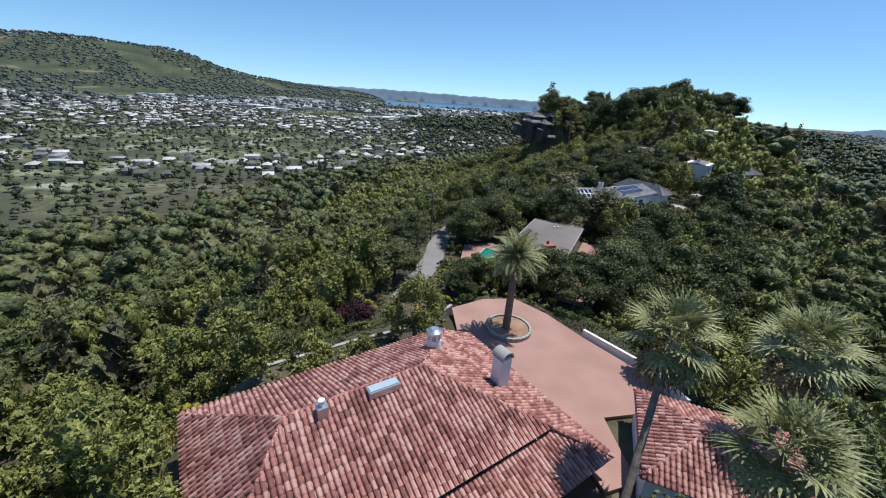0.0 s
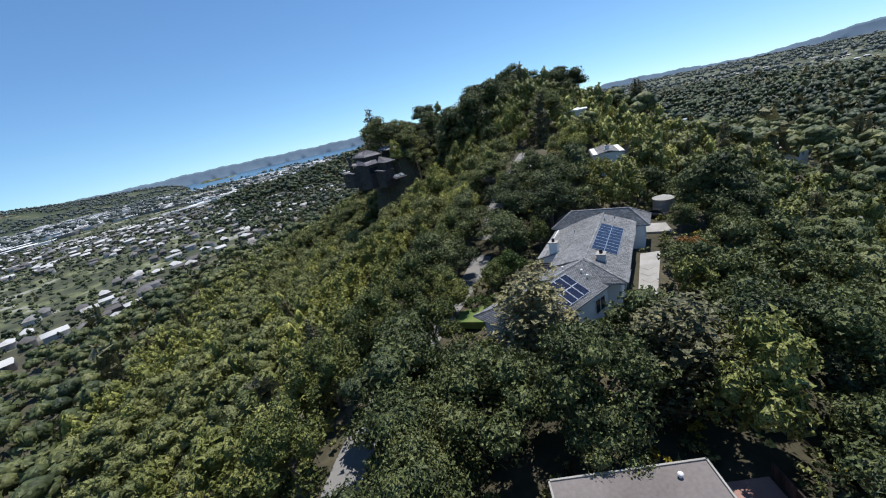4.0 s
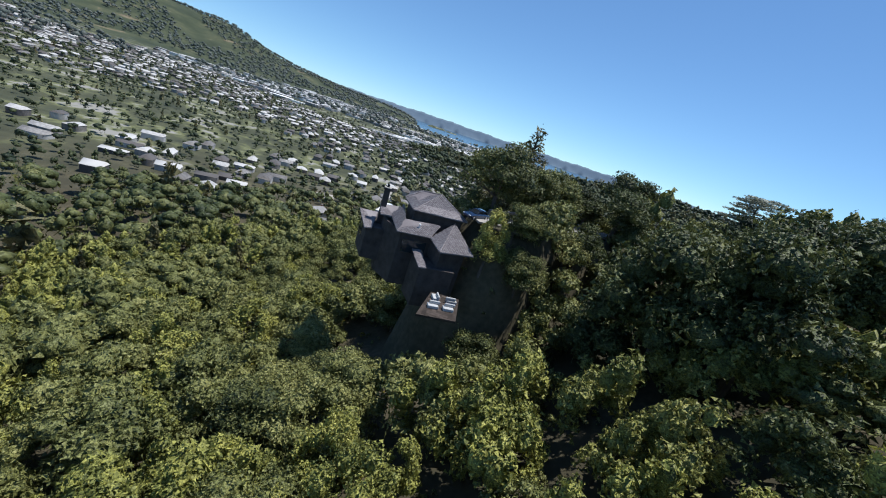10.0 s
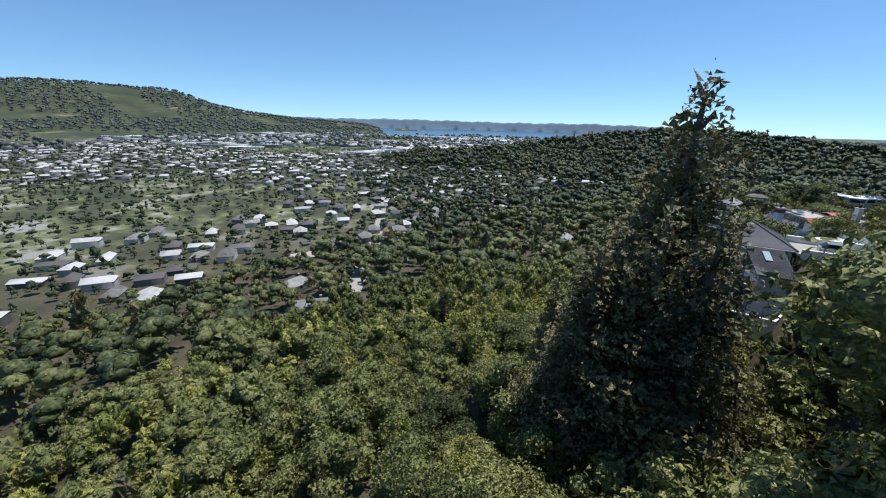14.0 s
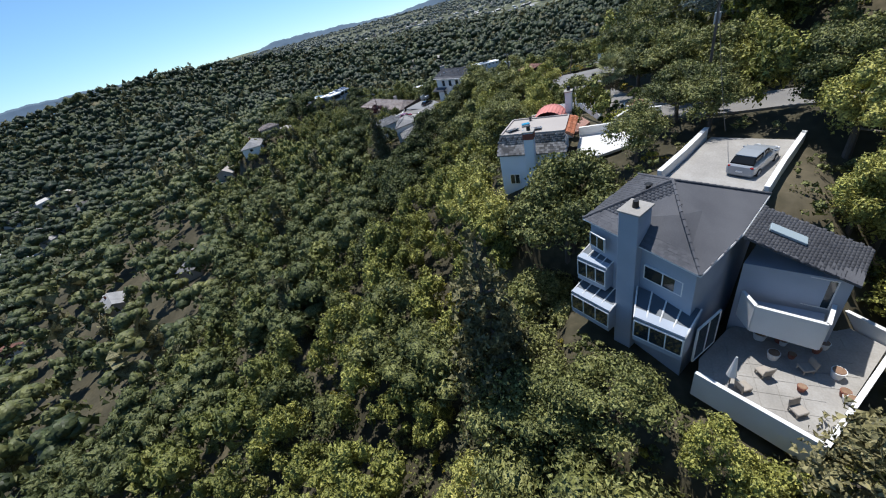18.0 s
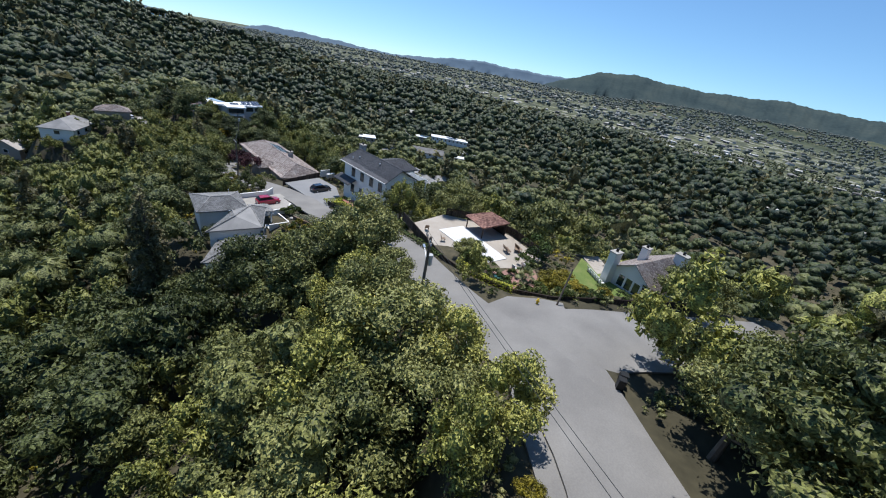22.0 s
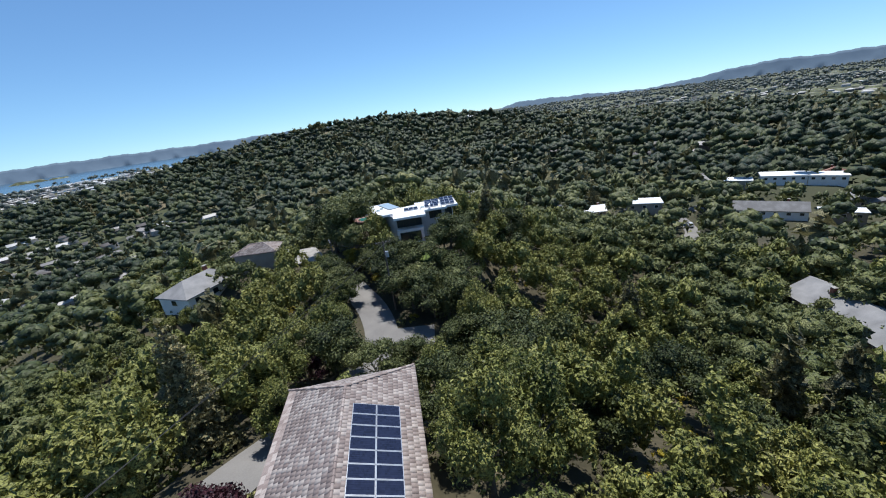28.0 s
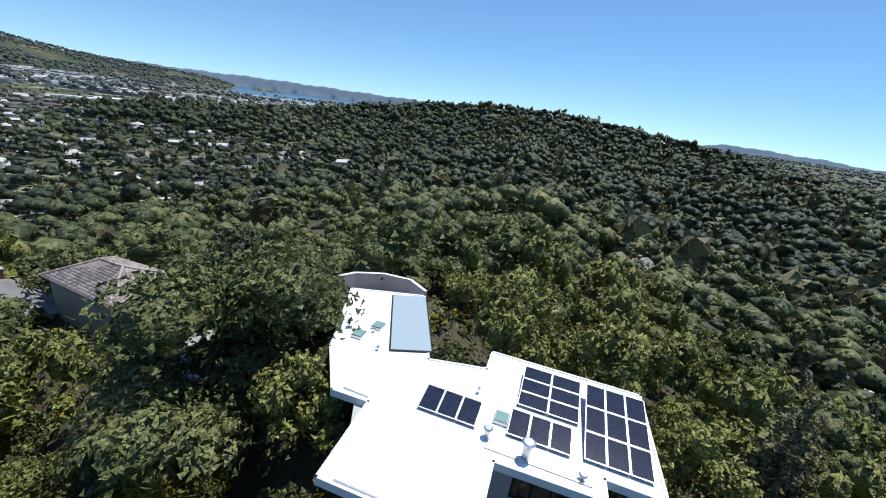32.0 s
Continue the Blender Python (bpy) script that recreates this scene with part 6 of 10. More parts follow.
sl = Vector((*ft(0, 5.0), -26.5)) - Vector((*ft(0, -0.2), -24.6))
solar(ht, Vector((*ft(13, -0.2), -24.6)) + sl.normalized() * 0.7, (AT[0], AT[1], 0), sl, 8, 2, 1.0, 1.65)
window(ht, ft(-3.0, 1.2), ft(-3.0, 0.2), -29, -27.2, 1)
window(ht, ft(-3.0, -3.4), ft(-3.0, -2.0), -29, -27.2, 1)
window(ht, ft(-3.0, 0.2), ft(-3.0, 1.2), -29, -27.2, 1)
paving("car_port", [(167.6, 330.4), (169, 333.6), (177.6, 330.6), (176.8, 327.4)], -27.3, M_SAND, "pale paved parking behind the fence", joints=0)

# ---------------------------------------------------------------- white-roofed modern house
hm = thing("house", (224, 404, -31), "modern pale house with white flat roofs and solar arrays", "house")
W1 = [(217.0, 404.2), (218.9, 403.2), (216.8, 399.1), (222.7, 395.9), (224.5, 399.2), (228.9, 396.9), (229.4, 397.9), (231.7, 396.6), (235.0, 402.9), (227.0, 407.3), (226.1, 405.6), (222.6, 406.6), (223.5, 414.8), (217.6, 415.8), (216.6, 408)]
P("roof", slab(W1, -26.35, -26.0), M_MEMBRANE, hm)
for a, b in zip(W1, W1[1:] + W1[:1]):
    d = Vector((b[0] - a[0], b[1] - a[1], 0))
    m = (Vector((*a, 0)) + Vector((*b, 0))) / 2
    P("fascia", box(pose(m.x, m.y, -26.4, 0, 0, math.degrees(math.atan2(d.y, d.x))), d.length + 0.12, 0.12, 0.46), M_MEMBRANE, hm)
P("wall", slab([(217.9, 400.2), (222.6, 397.4), (223.6, 399.6), (231, 397.7), (233.9, 402.6), (226.8, 406.3), (218.4, 405.8)], -32.5, -26.36), M_GREYWALL, hm)
P("wall", slab([(218.6, 405.6), (222.4, 405.6), (222.6, 414), (218.6, 414.6)], -32.5, -26.38), M_GREYWALL, hm)
P("lower_frame", slab([(217.2, 399.2), (222.2, 396.5), (223.4, 398.9), (218.2, 401)], -32.2, -28.7), M_WHITE, hm)
window(hm, (222.0, 396.55), (217.4, 399.05), -28.1, -26.5, 3, frame_mat=M_DARKMETAL)
window(hm, (217.4, 399.05), (222.0, 396.55), -28.1, -26.5, 3, frame_mat=M_DARKMETAL)
window(hm, (217.7, 398.95), (221.6, 396.8), -31.4, -29.3, 1, frame_mat=M_DARKMETAL)
window(hm, (225.6, 399.1), (228.4, 398.35), -28.2, -26.6, 2, frame_mat=M_DARKMETAL)
window(hm, (229.2, 398.15), (230.8, 397.75), -28.2, -26.6, 1, frame_mat=M_DARKMETAL)
dx, dy = Vector((0.87, -0.49, 0)), Vector((0.49, 0.87, 0))
def arr(x_, y_, cols, rows, w_, l_):
    bb = (dy * math.cos(radians(8)) + Vector((0, 0, math.sin(radians(8)))))
    solar(hm, (x_, y_, -25.9), dx, bb, cols, rows, w_, l_)
arr(221.4, 402.6, 3, 1, 1.02, 1.6)
arr(225.6, 400.6, 3, 1, 1.02, 1.6)
arr(226.9, 402.5, 2, 3, 1.62, 1.0)
arr(228.9, 398.9, 3, 3, 1.02, 1.62)
P("thermal_panel", box(pose(221.9, 411.0, -25.99, 0, 0, -5), 2.6, 7.2, 0.12, bevel=0.02), M_GLASSLIGHT, hm, "long glazed roof panel")
P("panel_frame", box(pose(221.9, 411.0, -26.0, 0, 0, -5), 2.8, 7.4, 0.08, bevel=0.02), M_DARKMETAL, hm)
for x_, y_, h_, r_ in ((224.6, 400.6, 0.55, 0.14), (226.1, 399.3, 0.95, 0.2), (228.3, 398.0, 0.3, 0.12), (219.5, 407.6, 0.25, 0.07), (219.3, 409.6, 0.3, 0.07), (218.6, 412, 0.3, 0.07), (225, 403.6, 0.35, 0.06), (223.4, 397.4, 0.25, 0.05)):
    vent(hm, x_, y_, -26.0, h_, r_)
for x_, y_ in ((225.7, 401.6), (219.6, 410.2), (218.3, 409.2)):
    k_ = P("roof_skylight", box(pose(x_, y_, -26.0, 0, 0, -29), 0.75, 0.85, 0.2, bevel=0.02), M_ALU, hm)
    P("pane", box(pose(x_, y_, -25.79, 0, 0, -29), 0.62, 0.72, 0.03), M_POOLGLASS, k_)
bm = bmesh.new()
tube((217.5, 398.9, -25.95), (222.2, 396.4, -25.95), 0.04, 0.04, 5, bm)
tube((224.3, 400.0, -25.95), (228.6, 397.6, -25.95), 0.04, 0.04, 5, bm)
tube((217.6, 404.3, -25.95), (218.9, 403.5, -25.95), 0.04, 0.04, 5, bm)
P("conduit", bm, M_ALU, hm)
paving("garden_path", [(220.6, 396.2), (222.4, 395.4), (220.8, 391), (219.2, 391.6)], -31.6, M_PINK, "pink tiled garden path", joints=0.5)
tagged(part("lawn", slab([(214.5, 387), (217.5, 386), (220, 391), (219.4, 395), (216.8, 394)], -32.6, -31.75), M_LAWN), "narrow strip of green lawn before the house", "lawn", kind="structure")
paving("pool_deck", [(215.6, 416.6), (223.2, 415.6), (224, 421), (216, 422)], -29.4, M_PINK, "pink paving round a small pool", joints=0.8)
p3 = thing("swimming_pool", (219.6, 418.6, -29.4), "small turquoise pool behind a curved white wall", "pool")
P("water", slab([(217, 417.6), (222.4, 417), (222.8, 419.6), (217.4, 420.2)], -29.9, -29.3), M_POOL, p3)
wall_line("curved_wall", [(215.6, 421.4, -29.4), (217.8, 422.6, -29.4), (220.6, 422.6, -29.4), (223.2, 421.4, -29.4), (224.4, 419, -29.4)], 1.6, 0.25, M_WHITE, "curved pale green-white wall round the pool")

hl = thing("house", (194, 427, -34), "dark-walled house with a pale tan shingle hip roof", "house")
c_ = [(199.6, 428.4), (191.6, 432.6), (187.6, 427.6), (196.6, 421.6)]
hip_roof(hl, c_, -31.6, ((195.2, 427), (192.4, 428.6)), -30.1, M_TAUPE, w=0.36, l=0.3)
P("wall", slab(shrink(c_, 0.7), -37.5, -31.7), M_TAN, hl)
paving("parking", [(199, 419), (206, 416), (207, 428), (200.5, 431)], -35.2, M_CONCRETE, "grey concrete parking beside the house", joints=0)

# ---------------------------------------------------------------- vehicles
M_TYRE = varied("tyre_rubber", [(0.015, 0.015, 0.016), (0.03, 0.03, 0.03)], 6, 40, 0.85, 0.2)
M_RIM = varied("alloy_rim", [(0.45, 0.46, 0.48), (0.6, 0.6, 0.62)], 8, 60, 0.3, 0, metal=0.9)
M_LAMP = material("clear_lamp_lens", (0.8, 0.82, 0.85), 0.08)
M_TAIL = material("red_lamp_lens", (0.35, 0.01, 0.01), 0.12)
M_CARGLASS = material("tinted_car_glass", (0.012, 0.014, 0.016), 0.12, spec=0.15)


def paint(name, c):
    m = varied(name, [c, tuple(min(1, v * 1.12) for v in c)], 1.5, 60, 0.22, 0)
    m.node_tree.nodes["Principled BSDF"].inputs["Coat Weight"].default_value = 0.8
    return m


def loft(stations, seg=0.18):
    """Rounded box sections along x: x, half width, low, high."""
    bm = bmesh.new()
    rings = []
    for x, w, lo, hi in stations:
        c = min(seg, (hi - lo) * 0.35, w * 0.35)
        ring = [(-w + c * 0.6, lo), (w - c * 0.6, lo), (w, lo + c), (w, hi - c), (w - c, hi), (-w + c, hi), (-w, hi - c), (-w, lo + c)]
        rings.append([bm.verts.new((x, a, b)) for a, b in ring])
    for a, b in zip(rings, rings[1:]):
        for k in range(8):
            bm.faces.new((a[k], a[(k + 1) % 8], b[(k + 1) % 8], b[k]))
    bm.faces.new(rings[0][::-1])
    bm.faces.new(rings[-1])
    bmesh.ops.recalc_face_normals(bm, faces=bm.faces)
    return bm


def car(x, y, z, turn, mat, label, tall=False, length=4.6):
    """A parked car: its front towards +x before the turn."""
    ob = new("car")
    tagged(ob, label, "car", "parked cars")
    k, up = length / 4.6, 0.22 if tall else 0.0
    deck = 0.92 + up
    body = part("body", loft([(-2.3 * k, 0.72, 0.42, 0.8 + up), (-2.2 * k, 0.86, 0.3, deck - 0.03), (-1.2 * k, 0.9, 0.24, deck + 0.02), (0.9 * k, 0.9, 0.24, deck), (1.9 * k, 0.86, 0.26, deck - 0.12), (2.25 * k, 0.72, 0.34, deck - 0.26), (2.3 * k, 0.6, 0.42, deck - 0.36)]), mat, ob, smooth=False)
    back = -2.1 * k if tall else -1.75 * k
    top = 1.42 + up
    part("cabin_glass", loft([(back, 0.72, deck - 0.03, deck + 0.08), (back + 0.45 * k, 0.68, deck - 0.03, top - 0.05), (0.1 * k, 0.68, deck - 0.03, top - 0.03), (0.95 * k, 0.74, deck - 0.05, deck + 0.06)], 0.12), M_CARGLASS, ob, "dark tinted windows")
    part("car_roof", loft([(back + 0.42 * k, 0.64, top - 0.07, top - 0.01), (-0.6 * k, 0.66, top - 0.05, top + 0.03), (0.12 * k, 0.64, top - 0.07, top - 0.005)], 0.04), mat, ob)
    for s in (-1, 1):
        for px in (0.72, -0.55):
            part("window_pillar", tube((px * k, s * 0.735, deck - 0.02), ((px - 0.5) * k if px > 0 else px * k, s * 0.655, top - 0.03), 0.04, 0.035, 6), mat, ob)
        part("mirror", box(pose(0.72 * k, s * 0.98, deck + 0.02), 0.12, 0.2, 0.13, bevel=0.03), mat, ob)
        part("headlight", box(pose(2.14 * k, s * 0.6, deck - 0.36, 0, 0, s * 18), 0.22, 0.34, 0.13, bevel=0.03), M_LAMP, ob, "clear headlight")
        part("tail_light", box(pose(-2.22 * k, s * 0.66, deck - 0.22), 0.12, 0.26, 0.14, bevel=0.03), M_TAIL, ob, "red tail light")
        for wx in (-1.38 * k, 1.42 * k):
            w = part("wheel", tube((wx, s * 0.72, 0.33), (wx, s * 0.925, 0.33), 0.34, 0.34, 18), M_TYRE, ob)
            part("rim", tube((wx, s * 0.90, 0.33), (wx, s * 0.935, 0.33), 0.22, 0.2, 12), M_RIM, w, "silver rim")
    part("front_grille", box(pose(2.27 * k, 0, 0.45), 0.06, 0.9, 0.16, bevel=0.02), M_TYRE, ob)
    part("number_plate", box(pose(-2.3 * k, 0, 0.6), 0.03, 0.42, 0.13, bevel=0.005), M_WHITE, ob)
    ob.matrix_world = pose(x, y, z, 0, 0, turn)
    return ob


car(41.7, 198.2, -6.62, -128, paint("blue_car_paint", (0.012, 0.03, 0.075)), "glossy dark blue sedan parked on concrete", length=4.7)
car(73.6, 246.6, -9.16, -32, paint("silver_grey_paint", (0.3, 0.32, 0.34)), "silver grey estate car on the driveway", True)
car(156.6, 322.0, -25.52, -24, paint("red_car_paint", (0.3, 0.012, 0.03)), "bright red estate car in the walled court", True, 4.3)
car(169.3, 319.6, -25.42, -20, paint("black_car_paint", (0.012, 0.013, 0.015)), "black off-road car parked in the court", True, 4.5)
car(172.3, 329.6, -27.55, 60, paint("white_car_paint", (0.75, 0.75, 0.76)), "white car parked behind the fence", False, 4.5)
car(63.7, 106.0, -23.8, 100, paint("charcoal_car_paint", (0.02, 0.021, 0.024)), "dark sedan parked beside the water tank", False)
car(72.3, 144.6, -14.35, 40, paint("graphite_car_paint", (0.05, 0.052, 0.058)), "grey car parked above the drive", True)
car(199.9, 428.7, float(ground_z(199.9, 428.7)) + 0.02, 80, paint("ivory_car_paint", (0.7, 0.7, 0.68)), "white car beside the dark-walled house", True)
car(349.7, 397.8, -64.85, 42, paint("pale_car_paint", (0.62, 0.64, 0.66)), "pale car on the far street", True)

# ---------------------------------------------------------------- palms
M_PALM = leafy("palm_fronds", [(0.12, 0.13, 0.05), (0.22, 0.23, 0.1), (0.36, 0.35, 0.17)], 0.4, 9.0, 0.4)
M_PALMDRY = leafy("dry_palm_fronds", [(0.12, 0.085, 0.045), (0.2, 0.15, 0.08), (0.3, 0.23, 0.13)], 0.4)
M_PALMBARK = varied("ringed_palm_bark", [(0.09, 0.07, 0.05), (0.16, 0.13, 0.1), (0.24, 0.2, 0.16)], 2, 10, 0.95, 0.8, stretch=(0.4, 0.4, 3))


def fan_frond():
    """A stalk along +x that ends in a wheel of folded blades."""
    v, f = [], []

    def strip3(a, b, w):
        a, b = np.array(a), np.array(b)
        side = np.cross(b - a, (0, 0, 1.0))
        side = side / (np.linalg.norm(side) + 1e-9) * w
        n = len(v)
        mid = (a + b) / 2
        v.extend([a - side * 0.4, a + side * 0.4, mid + side, mid - side, b + side * 0.08 - (0, 0, 0.12), b - side * 0.08 - (0, 0, 0.12)])
        f.extend([(n, n + 1, n + 2, n + 3), (n + 3, n + 2, n + 4, n + 5)])
    strip3((0, 0, 0), (1.05, 0, 0.12), 0.03)
    for k in range(17):
        a = math.radians(-130 + 260 * k / 16)
        r = 0.95 - 0.2 * abs(k - 8) / 8
        strip3((1.05, 0, 0.12), (1.05 + math.cos(a) * r, math.sin(a) * r, 0.12 - 0.05 * abs(math.sin(a)) + (0.04 if k % 2 else 0)), 0.055)
    return np.array(v), np.array(f)


def feather_frond():
    """A curved midrib along +x with two rows of leaflets."""
    v, f = [], []

    def rib(u):
        return np.array((3.4 * u - 0.35 * u ** 3, 0, 1.1 * u - 1.9 * u * u))

    def leaf(a, b, w):
        n = len(v)
        d = b - a
        side = np.cross(d, (0.3, 0, 1.0))
        side = side / np.linalg.norm(side) * w
        mid = a + d * 0.45
        v.extend([a, mid + side, b, mid - side])
        f.append((n, n + 1, n + 2, n + 3))
    for k in range(8):
        leaf(rib(k / 8), rib((k + 1.1) / 8), 0.03)
    for k in range(30):
        u = 0.1 + 0.9 * k / 29
        for s in (-1, 1):
            r = 0.62 * math.sin(math.pi * min(0.97, 0.12 + 0.86 * u)) ** 0.6
            a = rib(u)
            leaf(a, a + np.array((0.35 * r + 0.1, s * r, 0.12 - 0.25 * r)), 0.055)
    return np.array(v), np.array(f)


FAN, FEATHER = fan_frond(), feather_frond()
FROND = {}
for nm_, (v_, f_), m_ in (("fan", FAN, M_PALM), ("dry", FAN, M_PALMDRY), ("feather", FEATHER, M_PALM)):
    o_ = raw("frond", v_, f_, m_)
    FROND[nm_] = o_.data
    bpy.data.objects.remove(o_)


def palm(foot, head, r, style, count, size, label, seed=1, dry=0):
    g = np.random.default_rng(seed)
    ob = new("palm_tree")
    tagged(ob, label, "palm", "palms")
    ob.location = foot
    h = Vector(head) - Vector(foot)
    bm, last, n = bmesh.new(), Vector((0, 0, -0.4)), 7
    for k in range(1, n + 1):
        u = k / n
        p = Vector((h.x * u ** 1.4, h.y * u ** 1.4, h.z * u))
        tube(last, p, r * (1.25 - 0.35 * (k - 1) / n), r * (1.2 - 0.35 * u), 9, bm)
        last = p
    part("trunk", bm, M_PALMBARK, ob)
    for k in range(count + dry):
        old = k >= count
        o = new("frond", FROND["dry" if old else style])
        o.parent = ob
        el = g.uniform(-75, -50) if old else (75 - 115 * (k / count) + g.uniform(-8, 8))
        o.matrix_local = Matrix.Translation(h + Vector((0, 0, -0.25 if old else 0))) @ Matrix.Rotation(k * 2.4, 4, "Z") @ Matrix.Rotation(-radians(el), 4, "Y") @ Matrix.Rotation(g.uniform(-0.4, 0.4), 4, "X") @ Matrix.Diagonal((size, size, size, 1)) @ Matrix.Rotation(0, 4, "Z")
    return ob


palm((8.6, 11.6, -24.2), (12.9, 18.9, -12.0), 0.2, "fan", 24, 1.6, "tall leaning fan palm beside the tiled house", 1, 10)
palm((21.4, 19.2, -24.2), (22.2, 20.5, -13.0), 0.2, "fan", 24, 1.65, "tall fan palm behind the tiled garage", 2, 10)
palm((16.4, 13.8, -24.2), (17.0, 14.4, -15.0), 0.22, "fan", 26, 1.65, "tall fan palm behind the tiled garage", 3, 8)
palm((6.7, 36.3, -24.0), (6.7, 36.3, -15.0), 0.36, "feather", 44, 1.0, "stout feather palm in the round brick planter", 4, 6)
palm((93.8, 257.2, -10.9), (93.9, 257.1, -5.6), 0.17, "fan", 32, 1.15, "fan palm beside the white court wall", 5, 12)
palm((143.3, 271.2, -18.4), (143.3, 271.0, -15.6), 0.12, "fan", 22, 0.7, "small fan palm beside the round pool", 6, 4)

# ---------------------------------------------------------------- poles and wires
M_POLE = varied("weathered_pole_wood", [(0.09, 0.07, 0.055), (0.15, 0.12, 0.1), (0.22, 0.19, 0.16)], 1, 12, 0.95, 0.5, stretch=(3, 3, 0.3))
M_INSUL = material("grey_porcelain", (0.45, 0.45, 0.44), 0.3)
M_WIRE = material("black_wire", (0.02, 0.02, 0.02), 0.6)


def utility_pole(x, y, z0, z1, turn, arms=1, lamp=False, can=False):
    ob = new("utility_pole")
    tagged(ob, "weathered wooden utility pole with cross-arms" + (" and a street lamp" if lamp else ""), "utility pole", "utility poles")
    h = z1 - z0
    part("pole", tube((0, 0, -0.4), (0, 0, h), 0.16, 0.11, 10), M_POLE, ob)
    for k in range(arms):
        zz = h - 0.35 - 1.0 * k
        part("cross_arm", box(pose(0, 0.13, zz), 2.3, 0.1, 0.12, bevel=0.01), M_POLE, ob)
        for px in (-1.05, -0.55, 0.55, 1.05):
            part("insulator", tube((px, 0.13, zz + 0.12), (px, 0.13, zz + 0.32), 0.06, 0.035, 8), M_INSUL, ob)
        for s in (-1, 1):
            part("brace", tube((s * 0.7, 0.13, zz + 0.02), (0, 0.13, zz - 0.6), 0.018, 0.018, 5), M_DARKMETAL, ob)
    if can:
        part("transformer", tube((0.3, -0.25, h - 2.6), (0.3, -0.25, h - 1.7), 0.26, 0.26, 14), M_INSUL, ob, "grey transformer can")
    if lamp:
        arm = part("lamp_arm", tube((0, 0, h - 2.2), (1.7, 0, h - 1.8), 0.03, 0.03, 6), M_ALU, ob)
        part("lamp_head", box(pose(1.9, 0, h - 1.86), 0.6, 0.22, 0.14, bevel=0.04), M_ALU, arm)
    ob.matrix_world = pose(x, y, z0, 0, 0, turn)
    return ob


def wire(a, b, sag):
    pts = [Vector(a).lerp(Vector(b), k / 14) - Vector((0, 0, sag * 4 * (k / 14) * (1 - k / 14))) for k in range(15)]
    d = (Vector(b) - Vector(a)).normalized()
    s = Vector((-d.y, d.x, 0)).normalized()
    bm = bmesh.new()
    rings = [[bm.verts.new(p + q * 0.016) for q in (s, Vector((0, 0, 1)), -s, Vector((0, 0, -1)))] for p in pts]
    for u, v in zip(rings, rings[1:]):
        for k in range(4):
            bm.faces.new((u[k], u[(k + 1) % 4], v[(k + 1) % 4], v[k]))
    return tagged(part("overhead_wire", bm, M_WIRE), "thin black overhead wire strung between poles", "wire", "overhead wires")


POLES = [(206.2, 382.5, -36.2, -24.2, -20, 1, False, True), (-4.2, 68.3, -26.0, -16.9, 60, 2, False, False), (87.6, 248.0, -9.2, 1.2, 30, 1, False, True), (127.7, 278.0, -15.4, -6.9, 32, 1, True, True), (163.2, 336.5, -27.0, -17.5, 60, 1, False, False), (203.0, 399.5, -36.0, -26.5, 80, 1, False, False)]
for q_ in POLES:
    utility_pole(*q_)
lp_ = thing("leaning_post", (138.9, 267.0, -15.6), "weathered wooden post leaning by the fence", "post")
part("post", tube((0, 0, -0.3), (1.6, -0.4, 4.0), 0.1, 0.08, 8), M_POLE, lp_)
for a_, b_ in ((2, 3), (4, 0), (0, 5)):
    pa, pb = POLES[a_], POLES[b_]
    for off in (-0.8, 0.8):
        ca, cb = radians(pa[4]), radians(pb[4])
        wire((pa[0] + off * math.cos(ca), pa[1] + off * math.sin(ca), pa[3] - 0.05), (pb[0] + off * math.cos(cb), pb[1] + off * math.sin(cb), pb[3] - 0.05), 0.9)
wire((87.6, 248.0, 1.0), (59, 211.5, -0.6), 1.2)
wire((87.6, 248.0, 0.2), (74.5, 248.5, -6.5), 0.4)
for x_, y_, h_ in ((-9.7, 51.2, 6.5),):
    sp = thing("flag_pole", (x_, y_, float(ground_z(x_, y_))), "slim pale metal pole among the trees", "pole")
    part("pole", tube((0, 0, -0.3), (0, 0, h_), 0.06, 0.04, 8), M_ALU, sp)
    part("finial", tube((0, 0, h_), (0, 0, h_ + 0.14), 0.08, 0.03, 8), M_ALU, sp)


